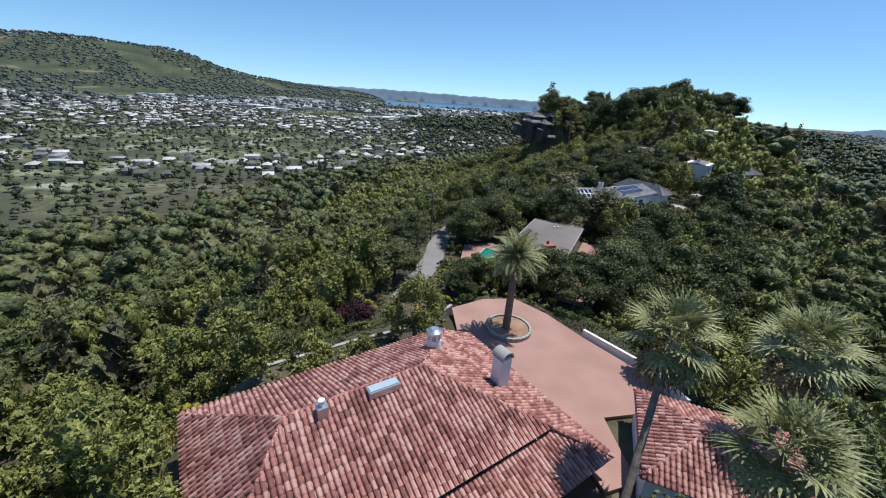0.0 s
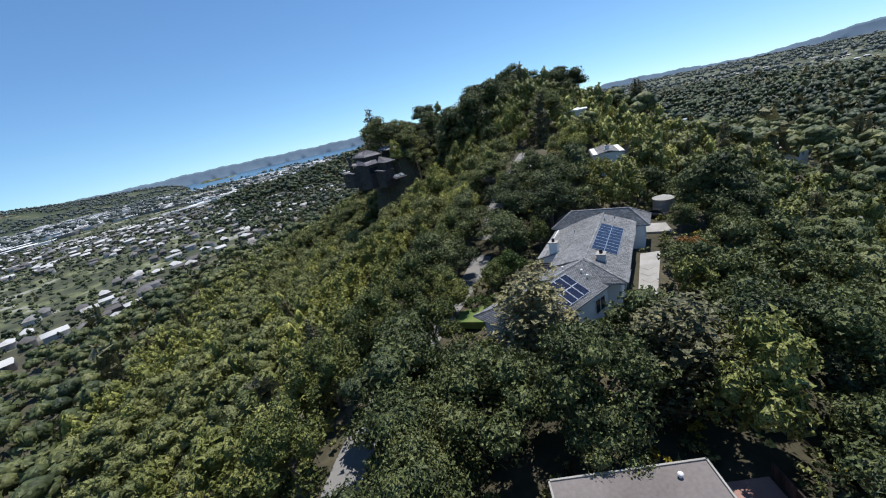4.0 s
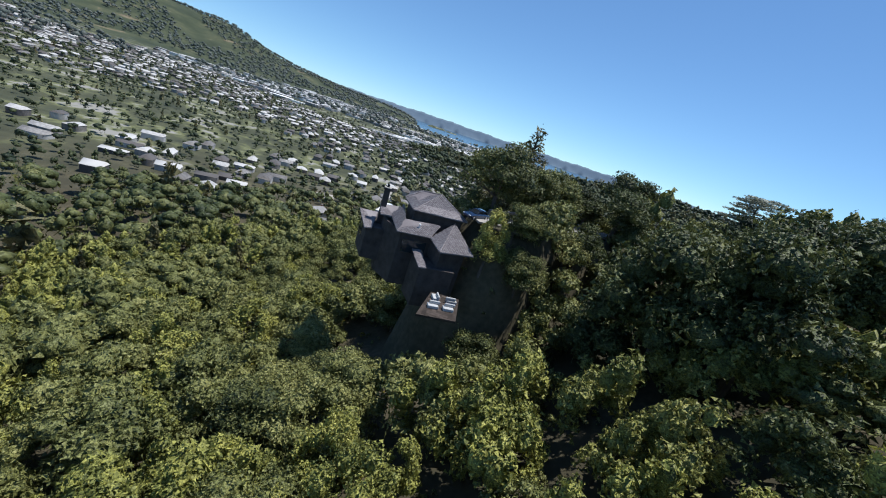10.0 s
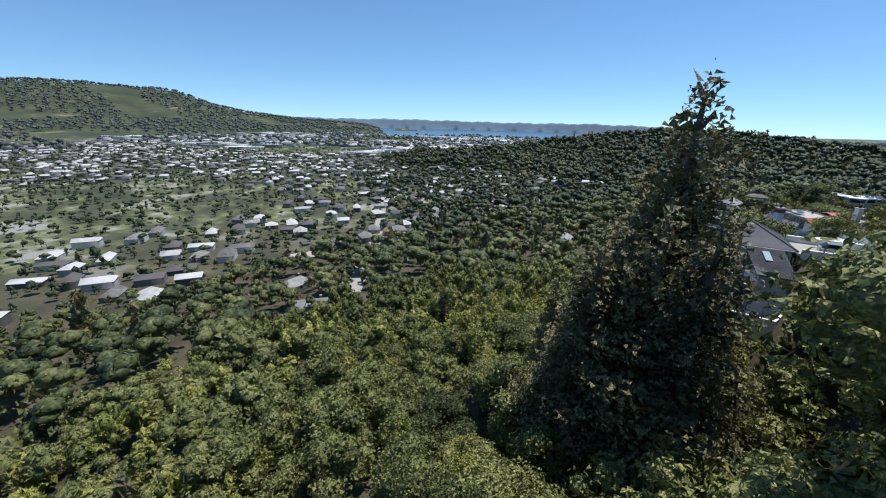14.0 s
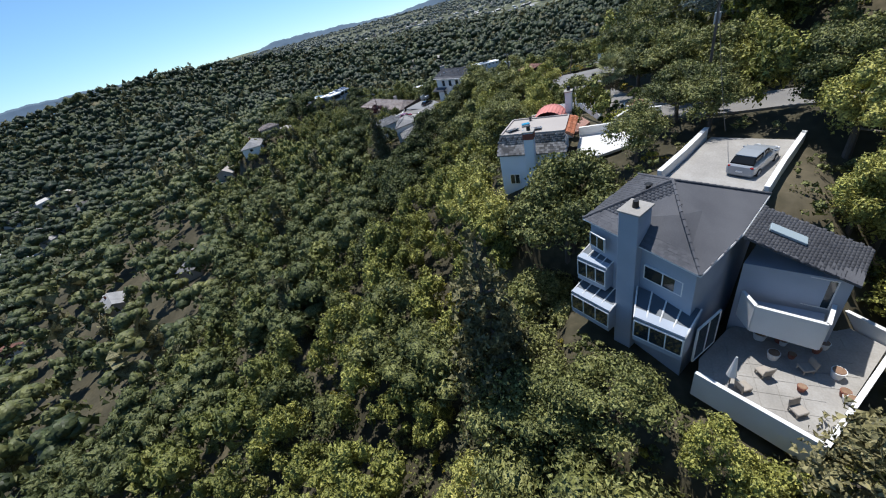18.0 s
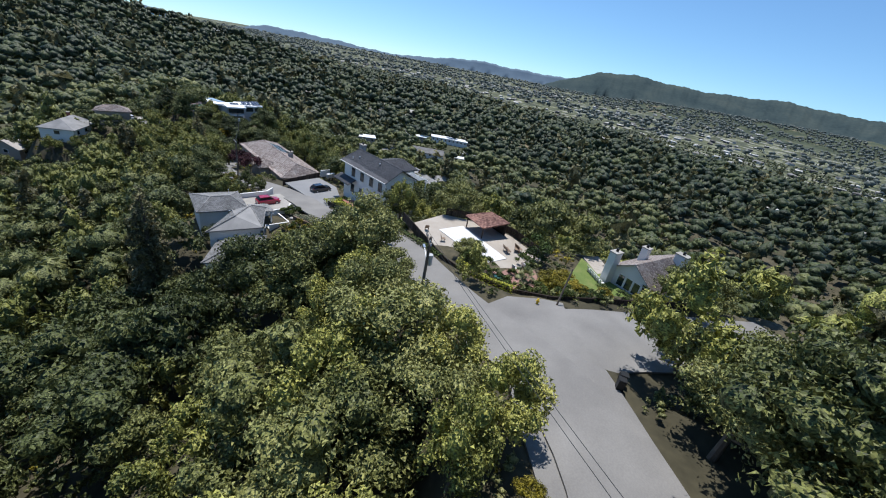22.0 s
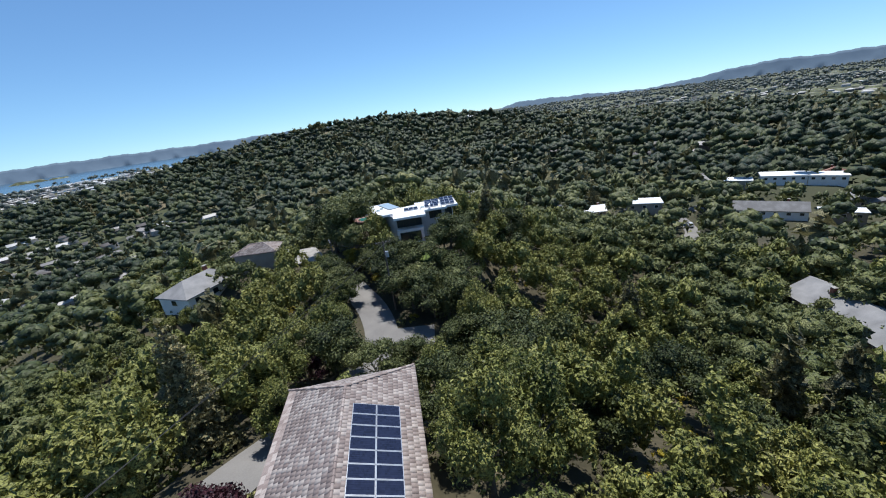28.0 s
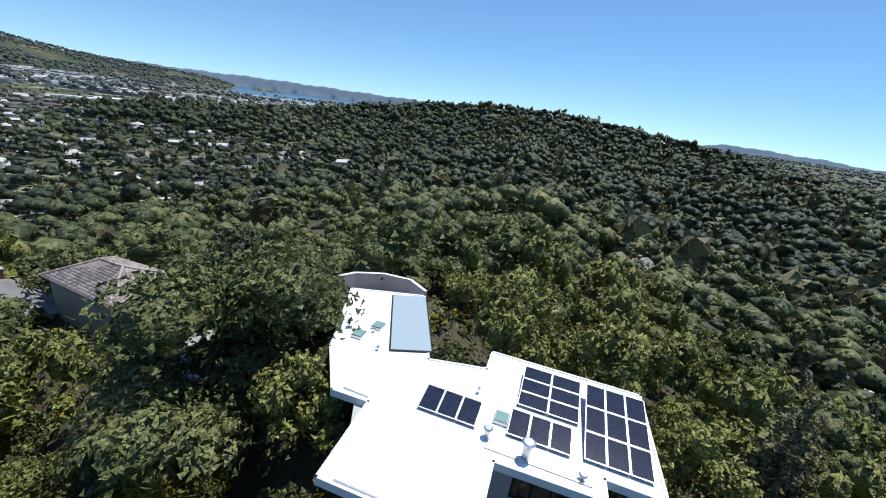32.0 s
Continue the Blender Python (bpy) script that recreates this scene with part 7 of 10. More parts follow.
# ---------------------------------------------------------------- hedges, beds, road furniture
def hedge(line, h, w, mat, label, leaf=0.09, per=130, seed=1):
    """A clipped hedge along a line: leafy skin over twigs."""
    g = np.random.default_rng(seed)
    vs = []
    for (ax, ay), (bx, by) in zip(line, line[1:]):
        L = math.hypot(bx - ax, by - ay)
        n = int(L * per)
        u, s = g.uniform(0, 1, n), g.uniform(-1, 1, n)
        q = g.uniform(0, 1, n)
        side = q < 0.6
        off = np.where(side, np.sign(s) * g.uniform(0.8, 1.06, n), s) * w / 2
        z = np.where(side, g.uniform(0, 1, n), g.uniform(0.88, 1.07, n)) * h
        px, py = ax + (bx - ax) * u - (by - ay) / L * off, ay + (by - ay) * u + (bx - ax) / L * off
        p = np.stack([px, py, ground_z(px, py) + z], 1)
        nr = np.stack([-(by - ay) / L * np.sign(s) * side, (bx - ax) / L * np.sign(s) * side, np.where(side, 0.25, 1)], 1) + g.normal(size=(n, 3)) * 0.5
        nr /= np.linalg.norm(nr, axis=1)[:, None]
        a = np.cross(nr, g.normal(size=(n, 3)))
        a /= np.linalg.norm(a, axis=1)[:, None]
        b = np.cross(nr, a)
        sz = leaf * g.uniform(0.6, 1.5, (n, 1))
        vs.append(np.stack([p + a * sz, p + b * sz * 0.6, p - a * sz, p - b * sz * 0.6], 1).reshape(-1, 3))
    v = np.concatenate(vs)
    return tagged(raw("hedge", v, np.arange(len(v)).reshape(-1, 4), mat), label, "hedge", "hedges")


M_LIME = leafy("lime_hedge_leaves", [(0.16, 0.18, 0.016), (0.3, 0.31, 0.03), (0.45, 0.43, 0.06)], 0.4)
M_SAGE = leafy("grey_green_leaves", [(0.1, 0.11, 0.07), (0.18, 0.19, 0.12), (0.27, 0.27, 0.18)], 0.4)
hedge([(158.9, 300.4), (160.8, 304.2), (162.8, 308.8), (164.4, 312.8)], 1.4, 1.1, M_LIME, "clipped yellow-green hedge along the road", per=260, seed=2)
hedge([(163.6, 314.2), (168.0, 311.9)], 1.3, 1.6, M_LIME, "clipped yellow-green hedge beside the brick forecourt", per=320, seed=3)
hedge([(167, 296.5), (163.2, 299.2), (160.4, 302)], 1.0, 1.6, M_GOLDEN, "flowering yellow shrubs beside the road", seed=4)
hedge([(-12, 30.5), (-9.5, 35), (-5.5, 40)], 1.1, 1.2, M_BUSH, "low planted border beside the tiled house", seed=5)
hedge([(13, 40.8), (17.2, 37.5), (20.6, 32.5)], 1.2, 1.2, M_BUSH, "green hedge behind the paved forecourt wall", seed=6)
hedge([(146.6, 297.0), (149.9, 301.2), (152.3, 305.6), (154.4, 311.2)], 0.7, 1.6, M_SAGE, "low grey-green planting along the road", seed=7)
hedge([(143.5, 300), (147.0, 305.0), (149.5, 309.5)], 0.8, 2.2, M_GOLDEN, "yellow flowering planting on the bank", seed=8)
hedge([(86.5, 252.4), (90.4, 255.2), (95.5, 257.0)], 1.0, 0.9, M_BUSH, "green shrubs along the court wall", seed=9)
hedge([(143.0, 279.2), (139.9, 274.6), (138.9, 271.6)], 0.9, 1.0, M_LIME, "clipped green hedge along the road fence", seed=11)
hedge([(152.0, 291.6), (147.6, 286.4), (143.6, 281.8)], 0.8, 0.9, M_BUSH, "low dark shrubs along the terrace fence", seed=12)
hedge([(86.6, 252.8), (87.0, 255.6), (86.6, 257.6)], 2.0, 1.5, M_LIME, "yellow-green climbing shrub on the court wall", seed=13)
hedge([(150.9, 303.2), (152.9, 309.0), (154.4, 313.6)], 0.5, 1.0, M_SAGE, "silvery low shrubs in the roadside strip", seed=14)
hedge([(222, 394.6), (227.5, 394.2)], 0.8, 1.0, M_BUSH, "low shrubs along the white-roofed house", seed=10)
rngt = np.random.default_rng(5)
for k in range(26):
    u = k / 25
    x_, y_ = 145.4 + 7.4 * u + rngt.uniform(-1.6, 0.9), 298.0 + 15 * u + rngt.uniform(-0.8, 0.8)
    st = thing("rock", (x_, y_, float(ground_z(x_, y_))), "pale rough boulder in the planted bank", "rock", "boulders in the bank")
    bm = bmesh.new()
    bmesh.ops.create_icosphere(bm, subdivisions=2, radius=rngt.uniform(0.16, 0.42))
    for v in bm.verts:
        v.co *= 1 + 0.22 * math.sin(v.co.x * 9 + k) * math.cos(v.co.y * 8 + 2 * k)
        v.co.z *= 0.7
    part("stone", bm, M_STONE, st)
for x_, y_, c_ in ((128.6, 261.3, 0), (129.4, 261.1, 1), (130.2, 260.9, 0)):
    wb = thing("wheeled_bin", (x_, y_, float(ground_z(x_, y_)) + 0.1), "dark wheeled bin standing by the road", "bin", "bins by the road")
    part("bin_body", loft([(-0.28, 0.26, 0.08, 0.95), (0.28, 0.28, 0.08, 1.0)], 0.05), M_TYRE if c_ else M_DARKMETAL, wb)
    part("lid", box(pose(0, 0, 0.985, 0, 4, 0), 0.64, 0.6, 0.06, bevel=0.02), M_DARKMETAL, wb)
    for s in (-1, 1):
        part("wheel", tube((-0.26, s * 0.2, 0.1), (-0.26, s * 0.26, 0.1), 0.1, 0.1, 10), M_TYRE, wb)
hy = thing("fire_hydrant", (138.0, 268.9, float(land_z(138.0, 268.9))), "yellow fire hydrant at the road edge", "hydrant")
M_YELLOW = varied("yellow_enamel", [(0.6, 0.4, 0.03), (0.7, 0.48, 0.05)], 3, 30, 0.5, 0.1)
part("barrel", tube((0, 0, -0.1), (0, 0, 0.62), 0.13, 0.12, 12), M_YELLOW, hy)
part("bonnet", tube((0, 0, 0.62), (0, 0, 0.8), 0.16, 0.05, 12), M_YELLOW, hy)
for s_ in (-1, 1):
    part("nozzle", tube((0, s_ * 0.1, 0.45), (0, s_ * 0.22, 0.45), 0.06, 0.06, 8), M_YELLOW, hy)
# garden wall and edging strips along the road
wall_line("planting_wall", [(152.2, 300.6, -22.6), (154.4, 306.6, -24.1), (156.0, 312.0, -25.0)], 0.35, 0.18, M_STONE, "low pale edging wall beside the road")
fence("fence", [(157.6, 300.4, -22.9), (159.8, 304.4, -23.8), (162.0, 309.6, -24.9), (163.6, 313.4, -25.2)], 0.9, M_FENCE, "low dark board fence along the road", 2.2, 0.2)

# ---------------------------------------------------------------- houses far off
M_FARROOF = [M_SHINGLE, M_DARKSH, M_TAUPEFLAT, M_MEMBRANE, M_TILE2]
rt_ = np.random.default_rng(21)


def far_house(x, y, z, w, d, h, turn, roof, style, wall, label):
    """A small house: walls, roof, windows on all sides, a door and a chimney."""
    ob = new("far_house")
    tagged(ob, label, "house", "houses on the wooded slopes")
    part("wall", slab([(-w / 2, -d / 2), (w / 2, -d / 2), (w / 2, d / 2), (-w / 2, d / 2)], -5, h), wall, ob)
    if style == "flat":
        part("roof", slab([(-w / 2 - 0.4, -d / 2 - 0.4), (w / 2 + 0.4, -d / 2 - 0.4), (w / 2 + 0.4, d / 2 + 0.4), (-w / 2 - 0.4, d / 2 + 0.4)], h + 0.004, h + 0.35), roof, ob)
    else:
        r, e = d * 0.27, 0.5
        for s in (-1, 1):
            hip = 0.0 if style == "gable" else d * 0.4
            part("roof_slope", plate([(-w / 2 - e, s * (d / 2 + e), h - 0.1), (w / 2 + e, s * (d / 2 + e), h - 0.1), (w / 2 + e - hip, 0, h + r), (-w / 2 - e + hip, 0, h + r)][::s], 0.16), roof, ob)
            if hip:
                part("roof_hip", plate([(s * (w / 2 + e), d / 2 + e, h - 0.1), (s * (w / 2 + e), -d / 2 - e, h - 0.1), (s * (w / 2 + e - hip), 0, h + r)], 0.16), roof, ob)
            else:
                bm = bmesh.new()
                vs = [bm.verts.new(q) for q in ((s * w / 2, -d / 2, h), (s * w / 2, d / 2, h), (s * w / 2, 0, h + r - 0.1))]
                us = [bm.verts.new((v.co.x - s * 0.2, v.co.y, v.co.z)) for v in vs]
                for k in range(3):
                    bm.faces.new((vs[k], vs[(k + 1) % 3], us[(k + 1) % 3], us[k]))
                bm.faces.new(vs)
                bm.faces.new(us[::-1])
                bmesh.ops.recalc_face_normals(bm, faces=bm.faces)
                part("gable", bm, wall, ob)
        c = part("chimney", box(pose(w * 0.25, d * 0.12, h), 0.8, 0.7, r + 0.7, bevel=0.03), M_BRICK, ob)
        part("chimney_cap", box(pose(w * 0.25, d * 0.12, h + r + 0.704), 1.0, 0.9, 0.1), M_CONCRETE, c)
    for s in (-1, 1):
        for k in range(max(2, int(w / 3.5))):
            px = -w / 2 + w * (k + 0.5) / max(2, int(w / 3.5))
            f = part("window", box(pose(px, s * (d / 2 + 0.02), h - 1.95), 1.5, 0.1, 1.3), M_WHITE, ob)
            part("pane", box(pose(px, s * (d / 2 + 0.06), h - 1.86), 1.3, 0.06, 1.12), M_GLASS, f)
        f = part("window", box(pose(s * (w / 2 + 0.02), 0, h - 1.95), 0.1, 1.6, 1.3), M_WHITE, ob)
        part("pane", box(pose(s * (w / 2 + 0.06), 0, h - 1.86), 0.06, 1.4, 1.12), M_GLASS, f)
    ob.matrix_world = pose(x, y, z, 0, 0, turn)
    return ob


GREY, DARK, TAUPE_, PALE, RED = M_FARROOF
HOMES = [(274, 336.5, 25, 10, 51, GREY, "gable"), (284, 332.5, 9, 6, -39, GREY, "hip"), (260.5, 338, 9, 7, 40, TAUPE_, "gable"), (381, 381, 24, 10, -70, GREY, "gable"), (387, 360, 13, 6, -70, PALE, "flat"), (430, 409, 12, 8, -70, PALE, "flat"), (436, 392, 18, 10, -66, PALE, "flat"), (441, 376, 14, 9, -74, PALE, "flat"), (339, 412, 13, 8, -55, PALE, "flat"), (345, 440, 10, 8, -40, PALE, "gable"), (354.7, 414.5, 13, 9, 40, RED, "gable"), (112.4, 96, 14, 9, 30, GREY, "hip"), (98.2, 139.9, 11, 8, 25, DARK, "gable"),
         (180, 427.5, 13, 9, 35, GREY, "hip"), (177, 450, 13, 9, 20, TAUPE_, "gable"), (232, 452, 13, 9, -20, GREY, "gable"), (218, 467, 12, 8, 15, PALE, "flat"), (246, 470, 14, 9, 40, DARK, "hip"), (680, 946, 22, 12, 15, PALE, "gable"), (700, 958, 12, 10, 60, GREY, "hip"), (96, 162, 13, 8, 50, PALE, "flat")]
HOMES2 = [(150, 92, 13, 9, 10, TAUPE_, "hip"), (165, 140, 12, 8, 70, GREY, "gable"), (150, 175, 13, 9, -20, RED, "hip"), (205, 190, 14, 9, 30, GREY, "hip"), (235, 240, 12, 8, 15, TAUPE_, "flat"), (215, 275, 13, 9, 55, DARK, "gable"), (262, 300, 13, 9, -10, GREY, "hip"), (300, 310, 12, 8, 35, GREY, "gable"), (318, 440, 12, 9, 10, DARK, "hip"), (420, 360, 13, 9, 60, GREY, "hip"),
          (440, 430, 14, 9, 25, GREY, "gable"), (470, 380, 12, 8, 0, RED, "hip"), (300, 480, 13, 9, 30, GREY, "gable"), (380, 520, 14, 9, -35, GREY, "hip"), (470, 560, 13, 9, 20, GREY, "hip"), (520, 470, 12, 8, 70, TAUPE_, "gable"), (250, 580, 13, 9, 10, GREY, "hip"), (-30, 330, 12, 8, 20, GREY, "gable"), (-52, 362, 13, 9, 60, GREY, "hip"), (-18, 420, 12, 8, 0, GREY, "hip"), (-70, 410, 13, 8, 35, TAUPE_, "gable"), (110, 400, 13, 9, 25, GREY, "hip"), (90, 430, 12, 8, 70, GREY, "gable"), (62, 470, 13, 9, 20, RED, "hip"), (560, 620, 14, 9, 30, GREY, "hip")]
for x_, y_, w_, d_, a_, rf_, st_ in HOMES + HOMES2:
    far_house(x_, y_, float(ground_z(x_, y_)) + (0.6 if x_ < 500 else 3), w_, d_, 3.4 if st_ != "flat" else 4.2, a_, rf_, st_, M_WHITE if rt_.uniform() < 0.6 else M_TAN,
              {"flat": "pale house with a white flat roof among trees", "hip": "pale house with a low hip roof among trees", "gable": "pale house with a gabled roof among trees"}[st_])
paving("driveway", [(285.4, 325.0), (268.6, 323.4), (271.4, 328.2), (280.4, 332.2)], -54.1, M_CONCRETE, "sunlit pale concrete driveway beside the grey house", joints=0)
p4 = thing("swimming_pool", (170.2, 452, -50.6), "small round blue pool in a pale deck", "pool")
P("deck", slab([(170.2 + 5.2 * math.cos(k * 0.3927), 452 + 3.8 * math.sin(k * 0.3927)) for k in range(16)], -52.0, -50.4), M_CONCRETE, p4)
P("water", slab([(170.2 + 4.0 * math.cos(k * 0.3927), 452 + 2.8 * math.sin(k * 0.3927)) for k in range(16)], -50.39, -50.33), M_POOL, p4)
tagged(strip("road", [(-20, 350, float(ground_z(-20, 350)) + 0.5), (-27, 390, float(ground_z(-27, 390)) + 0.5), (-34, 440, float(ground_z(-34, 440)) + 0.5), (-42, 490, float(ground_z(-42, 490)) + 0.4), (-54, 556, float(ground_z(-54, 556)) + 0.4), (-70, 640, float(ground_z(-70, 640)) + 0.4)], 4.0, M_CONCRETE, fine=12), "straight pale street running down to the plain", "road", kind="structure")


def town(name, spots, label, mat):
    """Low buildings of the plain in one heap: walls, and a roof with a little overhang."""
    vs, fs, n = [], [], 0
    wall_f = [(0, 1, 5), (0, 5, 4), (1, 2, 6), (1, 6, 5), (2, 3, 7), (2, 7, 6), (3, 0, 4), (3, 4, 7)]
    roof_f = [(0, 1, 5), (0, 5, 4), (2, 3, 4), (2, 4, 5), (1, 2, 5), (3, 0, 4)]
    for x, y, z, w, d, h, r, a in spots:
        c, s = math.cos(a), math.sin(a)
        q = np.array([(-w, -d), (w, -d), (w, d), (-w, d)]) / 2
        base = np.stack([q[:, 0] * c - q[:, 1] * s + x, q[:, 0] * s + q[:, 1] * c + y], 1)
        lo, hi = np.column_stack([base, np.full(4, z - 4)]), np.column_stack([base, np.full(4, z + h)])
        vs += [lo, hi]
        fs += [np.array(wall_f) + n]
        n += 8
        e = np.column_stack([(base - (x, y)) * 1.05 + (x, y), np.full(4, z + h + 0.02)])
        m = np.array([(e[0] + e[3]) / 2, (e[1] + e[2]) / 2]) + (0, 0, r)
        vs += [e, m]
        fs += [np.array(roof_f) + n]
        n += 6
    return tagged(raw(name, np.concatenate(vs), np.concatenate(fs), mat), label, "town", kind="stuff")


xs_, ys_ = np.meshgrid(np.arange(-1900, 460, 20.0), np.arange(330, 2420, 22.0))
a0 = radians(24)
bx_, by_ = xs_.ravel() + rt_.uniform(-5, 5, xs_.size), ys_.ravel() + rt_.uniform(-5, 5, xs_.size)
tz_ = land_z(bx_, by_)
keep_ = (tz_ < -77) & (tz_ > -91.5) & (np.sin(bx_ / 150 + 1) + np.sin(by_ / 120) > -1.2) & (rt_.uniform(0, 1, len(bx_)) < 0.46 + 0.24 * (by_ > 850))
homes_, sheds_ = [], []
for x_, y_, z_ in zip(bx_[keep_], by_[keep_], tz_[keep_]):
    if y_ > 1080 - 0.3 * x_ and math.sin(x_ / 190) + math.sin(y_ / 160) > -1.1:
        if rt_.uniform() < 0.42:
            sheds_.append((x_, y_, z_, rt_.uniform(18, 60), rt_.uniform(12, 26), rt_.uniform(5, 9), 0.3, a0))
    else:
        homes_.append((x_, y_, z_, rt_.uniform(9, 16), rt_.uniform(7, 10), rt_.uniform(3, 5), rt_.uniform(1.2, 2.4), a0 + rt_.choice([0, 1.57]) + rt_.uniform(-0.15, 0.15)))
vx_, vy_ = np.meshgrid(np.arange(520, 2600, 44.0), np.arange(-500, 1300, 46.0))
vx_, vy_ = vx_.ravel() + rt_.uniform(-15, 15, vx_.size), vy_.ravel() + rt_.uniform(-15, 15, vx_.size)
vz_ = land_z(vx_, vy_)
keep_ = (vz_ < -62) & (vz_ > -91.5) & (rt_.uniform(0, 1, len(vx_)) < 0.22 + 0.4 * (np.sin(vx_ / 210) * np.sin(vy_ / 170 + 1) > 0.25))
for x_, y_, z_ in zip(vx_[keep_], vy_[keep_], vz_[keep_]):
    homes_.append((x_, y_, z_, rt_.uniform(11, 20), rt_.uniform(8, 12), rt_.uniform(3, 6), rt_.uniform(0.6, 2.4), rt_.uniform(0, 3.1)))
town("town", homes_, "low pale houses of the town and valley", M_TOWN)
town("town", sheds_, "wide flat-roofed sheds and stores on the plain", M_SHEDS)
BUILT = np.array([(h[0], h[1]) for h in HOMES + HOMES2 + [(q[0], q[1]) for q in homes_] + [(q[0], q[1]) for q in sheds_]])

# shores and ranges at the rim of the land, aerial haze painted into their colours
M_HAZE = varied("haze_painted_far_hills", [(0.11, 0.15, 0.195), (0.14, 0.185, 0.23)], 0.003, 0.02, 1.0, 0, spec=0.0)
RANGE = [(-34, -0.3), (-27, 0.02), (-19, -0.05), (-11, 0.05), (-3, -0.02), (5, -0.1), (16, 0.02), (24, -0.15), (34, -0.7), (40, -1.25), (43, -1.0), (46, -0.35), (49, -0.45), (54, -0.6), (60, -0.95), (64, -0.7), (68, -0.2), (72, 0.25), (77, 0.1), (84, 0.15),
         (88, 0.9), (92, 1.2), (98, 1.6), (106, 1.3), (114, 1.2), (124, 1.6)]
# nearer range: a thinner haze is put into its blue-green base colour
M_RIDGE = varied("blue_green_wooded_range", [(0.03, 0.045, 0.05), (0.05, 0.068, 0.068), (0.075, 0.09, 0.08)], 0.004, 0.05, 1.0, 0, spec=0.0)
NEARER = [(80, -1.6), (83, -0.4), (86, 0.8), (88, 1.55), (92, 2.0), (96, 1.7), (100, 1.55), (104, 1.7), (108, 2.0), (113, 1.65), (120, 1.8), (128, 1.5), (136, 0.6)]


def far_range(profile, rr, depth, mat, label):
    """A range of hills along an arc: crest, spurs that run down towards the valley, and a back slope."""
    vs, fs, n, rows = [], [], 700, 9
    a0_, a1_ = profile[0][0], profile[-1][0]
    for k in range(n):
        az = a0_ + (a1_ - a0_) * k / (n - 1)
        el = np.interp(az, [r[0] for r in profile], [r[1] for r in profile]) + 0.05 * math.sin(az * 1.3) + 0.035 * math.sin(az * 4.3 + 1) + 0.018 * math.sin(az * 11.7)
        top, foot = math.tan(radians(el)) * rr, WATER_Z - 14
        sn, cs = math.sin(radians(az)), math.cos(radians(az))
        for q in range(rows):
            u = q / (rows - 2)
            spur = math.sin(az * 2.1 + 1.7 * math.sin(az * 0.6)) + 0.6 * math.sin(az * 5.3 + 2 * u)
            r = rr - depth * u * (1 + 0.25 * spur * u) if q < rows - 1 else rr + 120
            z = foot + (top - foot) * (1 - u) ** (1.25 + 0.3 * spur * min(1, 2 * u)) if q < rows - 1 else foot
            vs.append((110 + sn * r, 220 + cs * r, z))
        if k:
            b, p = rows * k, rows * (k - 1)
            for q in range(rows - 2):
                fs.append((p + q, b + q, b + q + 1, p + q + 1))
            fs.append((p, p + rows - 1, b + rows - 1, b))
    return tagged(raw("backdrop", vs, fs, mat, smooth=True), label, "hills", kind="structure")


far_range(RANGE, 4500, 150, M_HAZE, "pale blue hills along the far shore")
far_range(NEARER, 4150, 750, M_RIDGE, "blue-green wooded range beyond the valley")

# ---------------------------------------------------------------- trees
rng = np.random.default_rng(7)
FLIGHT = np.array([(r[1], r[2], r[3]) for r in ROWS])


def leaves_on(g, cen, rad, count, leaf, wild=0.6, fill=0.12, floor=-0.4):
    """Small folded leaf sprays over a heap of lobes, thinned inside, with some larger dark ones within."""
    n = int(count * 1.9)
    vol = np.array([r[0] * r[1] for r in rad])
    pick = g.choice(len(cen), n, p=vol / vol.sum())
    d = g.normal(size=(n, 3))
    d /= np.linalg.norm(d, axis=1)[:, None]
    d[:, 2] = np.where(d[:, 2] < floor, -d[:, 2], d[:, 2])
    p = cen[pick] + d * rad[pick] * g.uniform(0.72, 1.14, (n, 1))
    deep = np.zeros(n, bool)
    for c, r in zip(cen, rad):
        deep |= np.linalg.norm((p - c) / r, axis=1) < 0.68
    keep = np.where(~deep)[0][:count]
    k = int(len(keep) * fill)
    p, d = p[keep], d[keep]
    s = leaf * g.uniform(0.55, 1.35, (len(p), 1))
    own = pick[keep[:k]]
    p[:k] = cen[own] + (p[:k] - cen[own]) * 0.6
    s[:k] *= 2.3
    nrm = d * (1, 1, 0.9) + g.normal(size=d.shape) * wild
    nrm /= np.linalg.norm(nrm, axis=1)[:, None]
    u = np.cross(nrm, g.normal(size=nrm.shape))
    u /= np.linalg.norm(u, axis=1)[:, None]
    v = np.cross(nrm, u)
    q = g.uniform(0.4, 0.8, (len(p), 1))
    verts = np.stack([p + u * s, p - u * s * 0.55 + v * s * q + nrm * s * 0.2, p - u * s * 0.45 - v * s * q - nrm * s * 0.15], 1).reshape(-1, 3)
    return verts, np.arange(len(verts)).reshape(-1, 3)


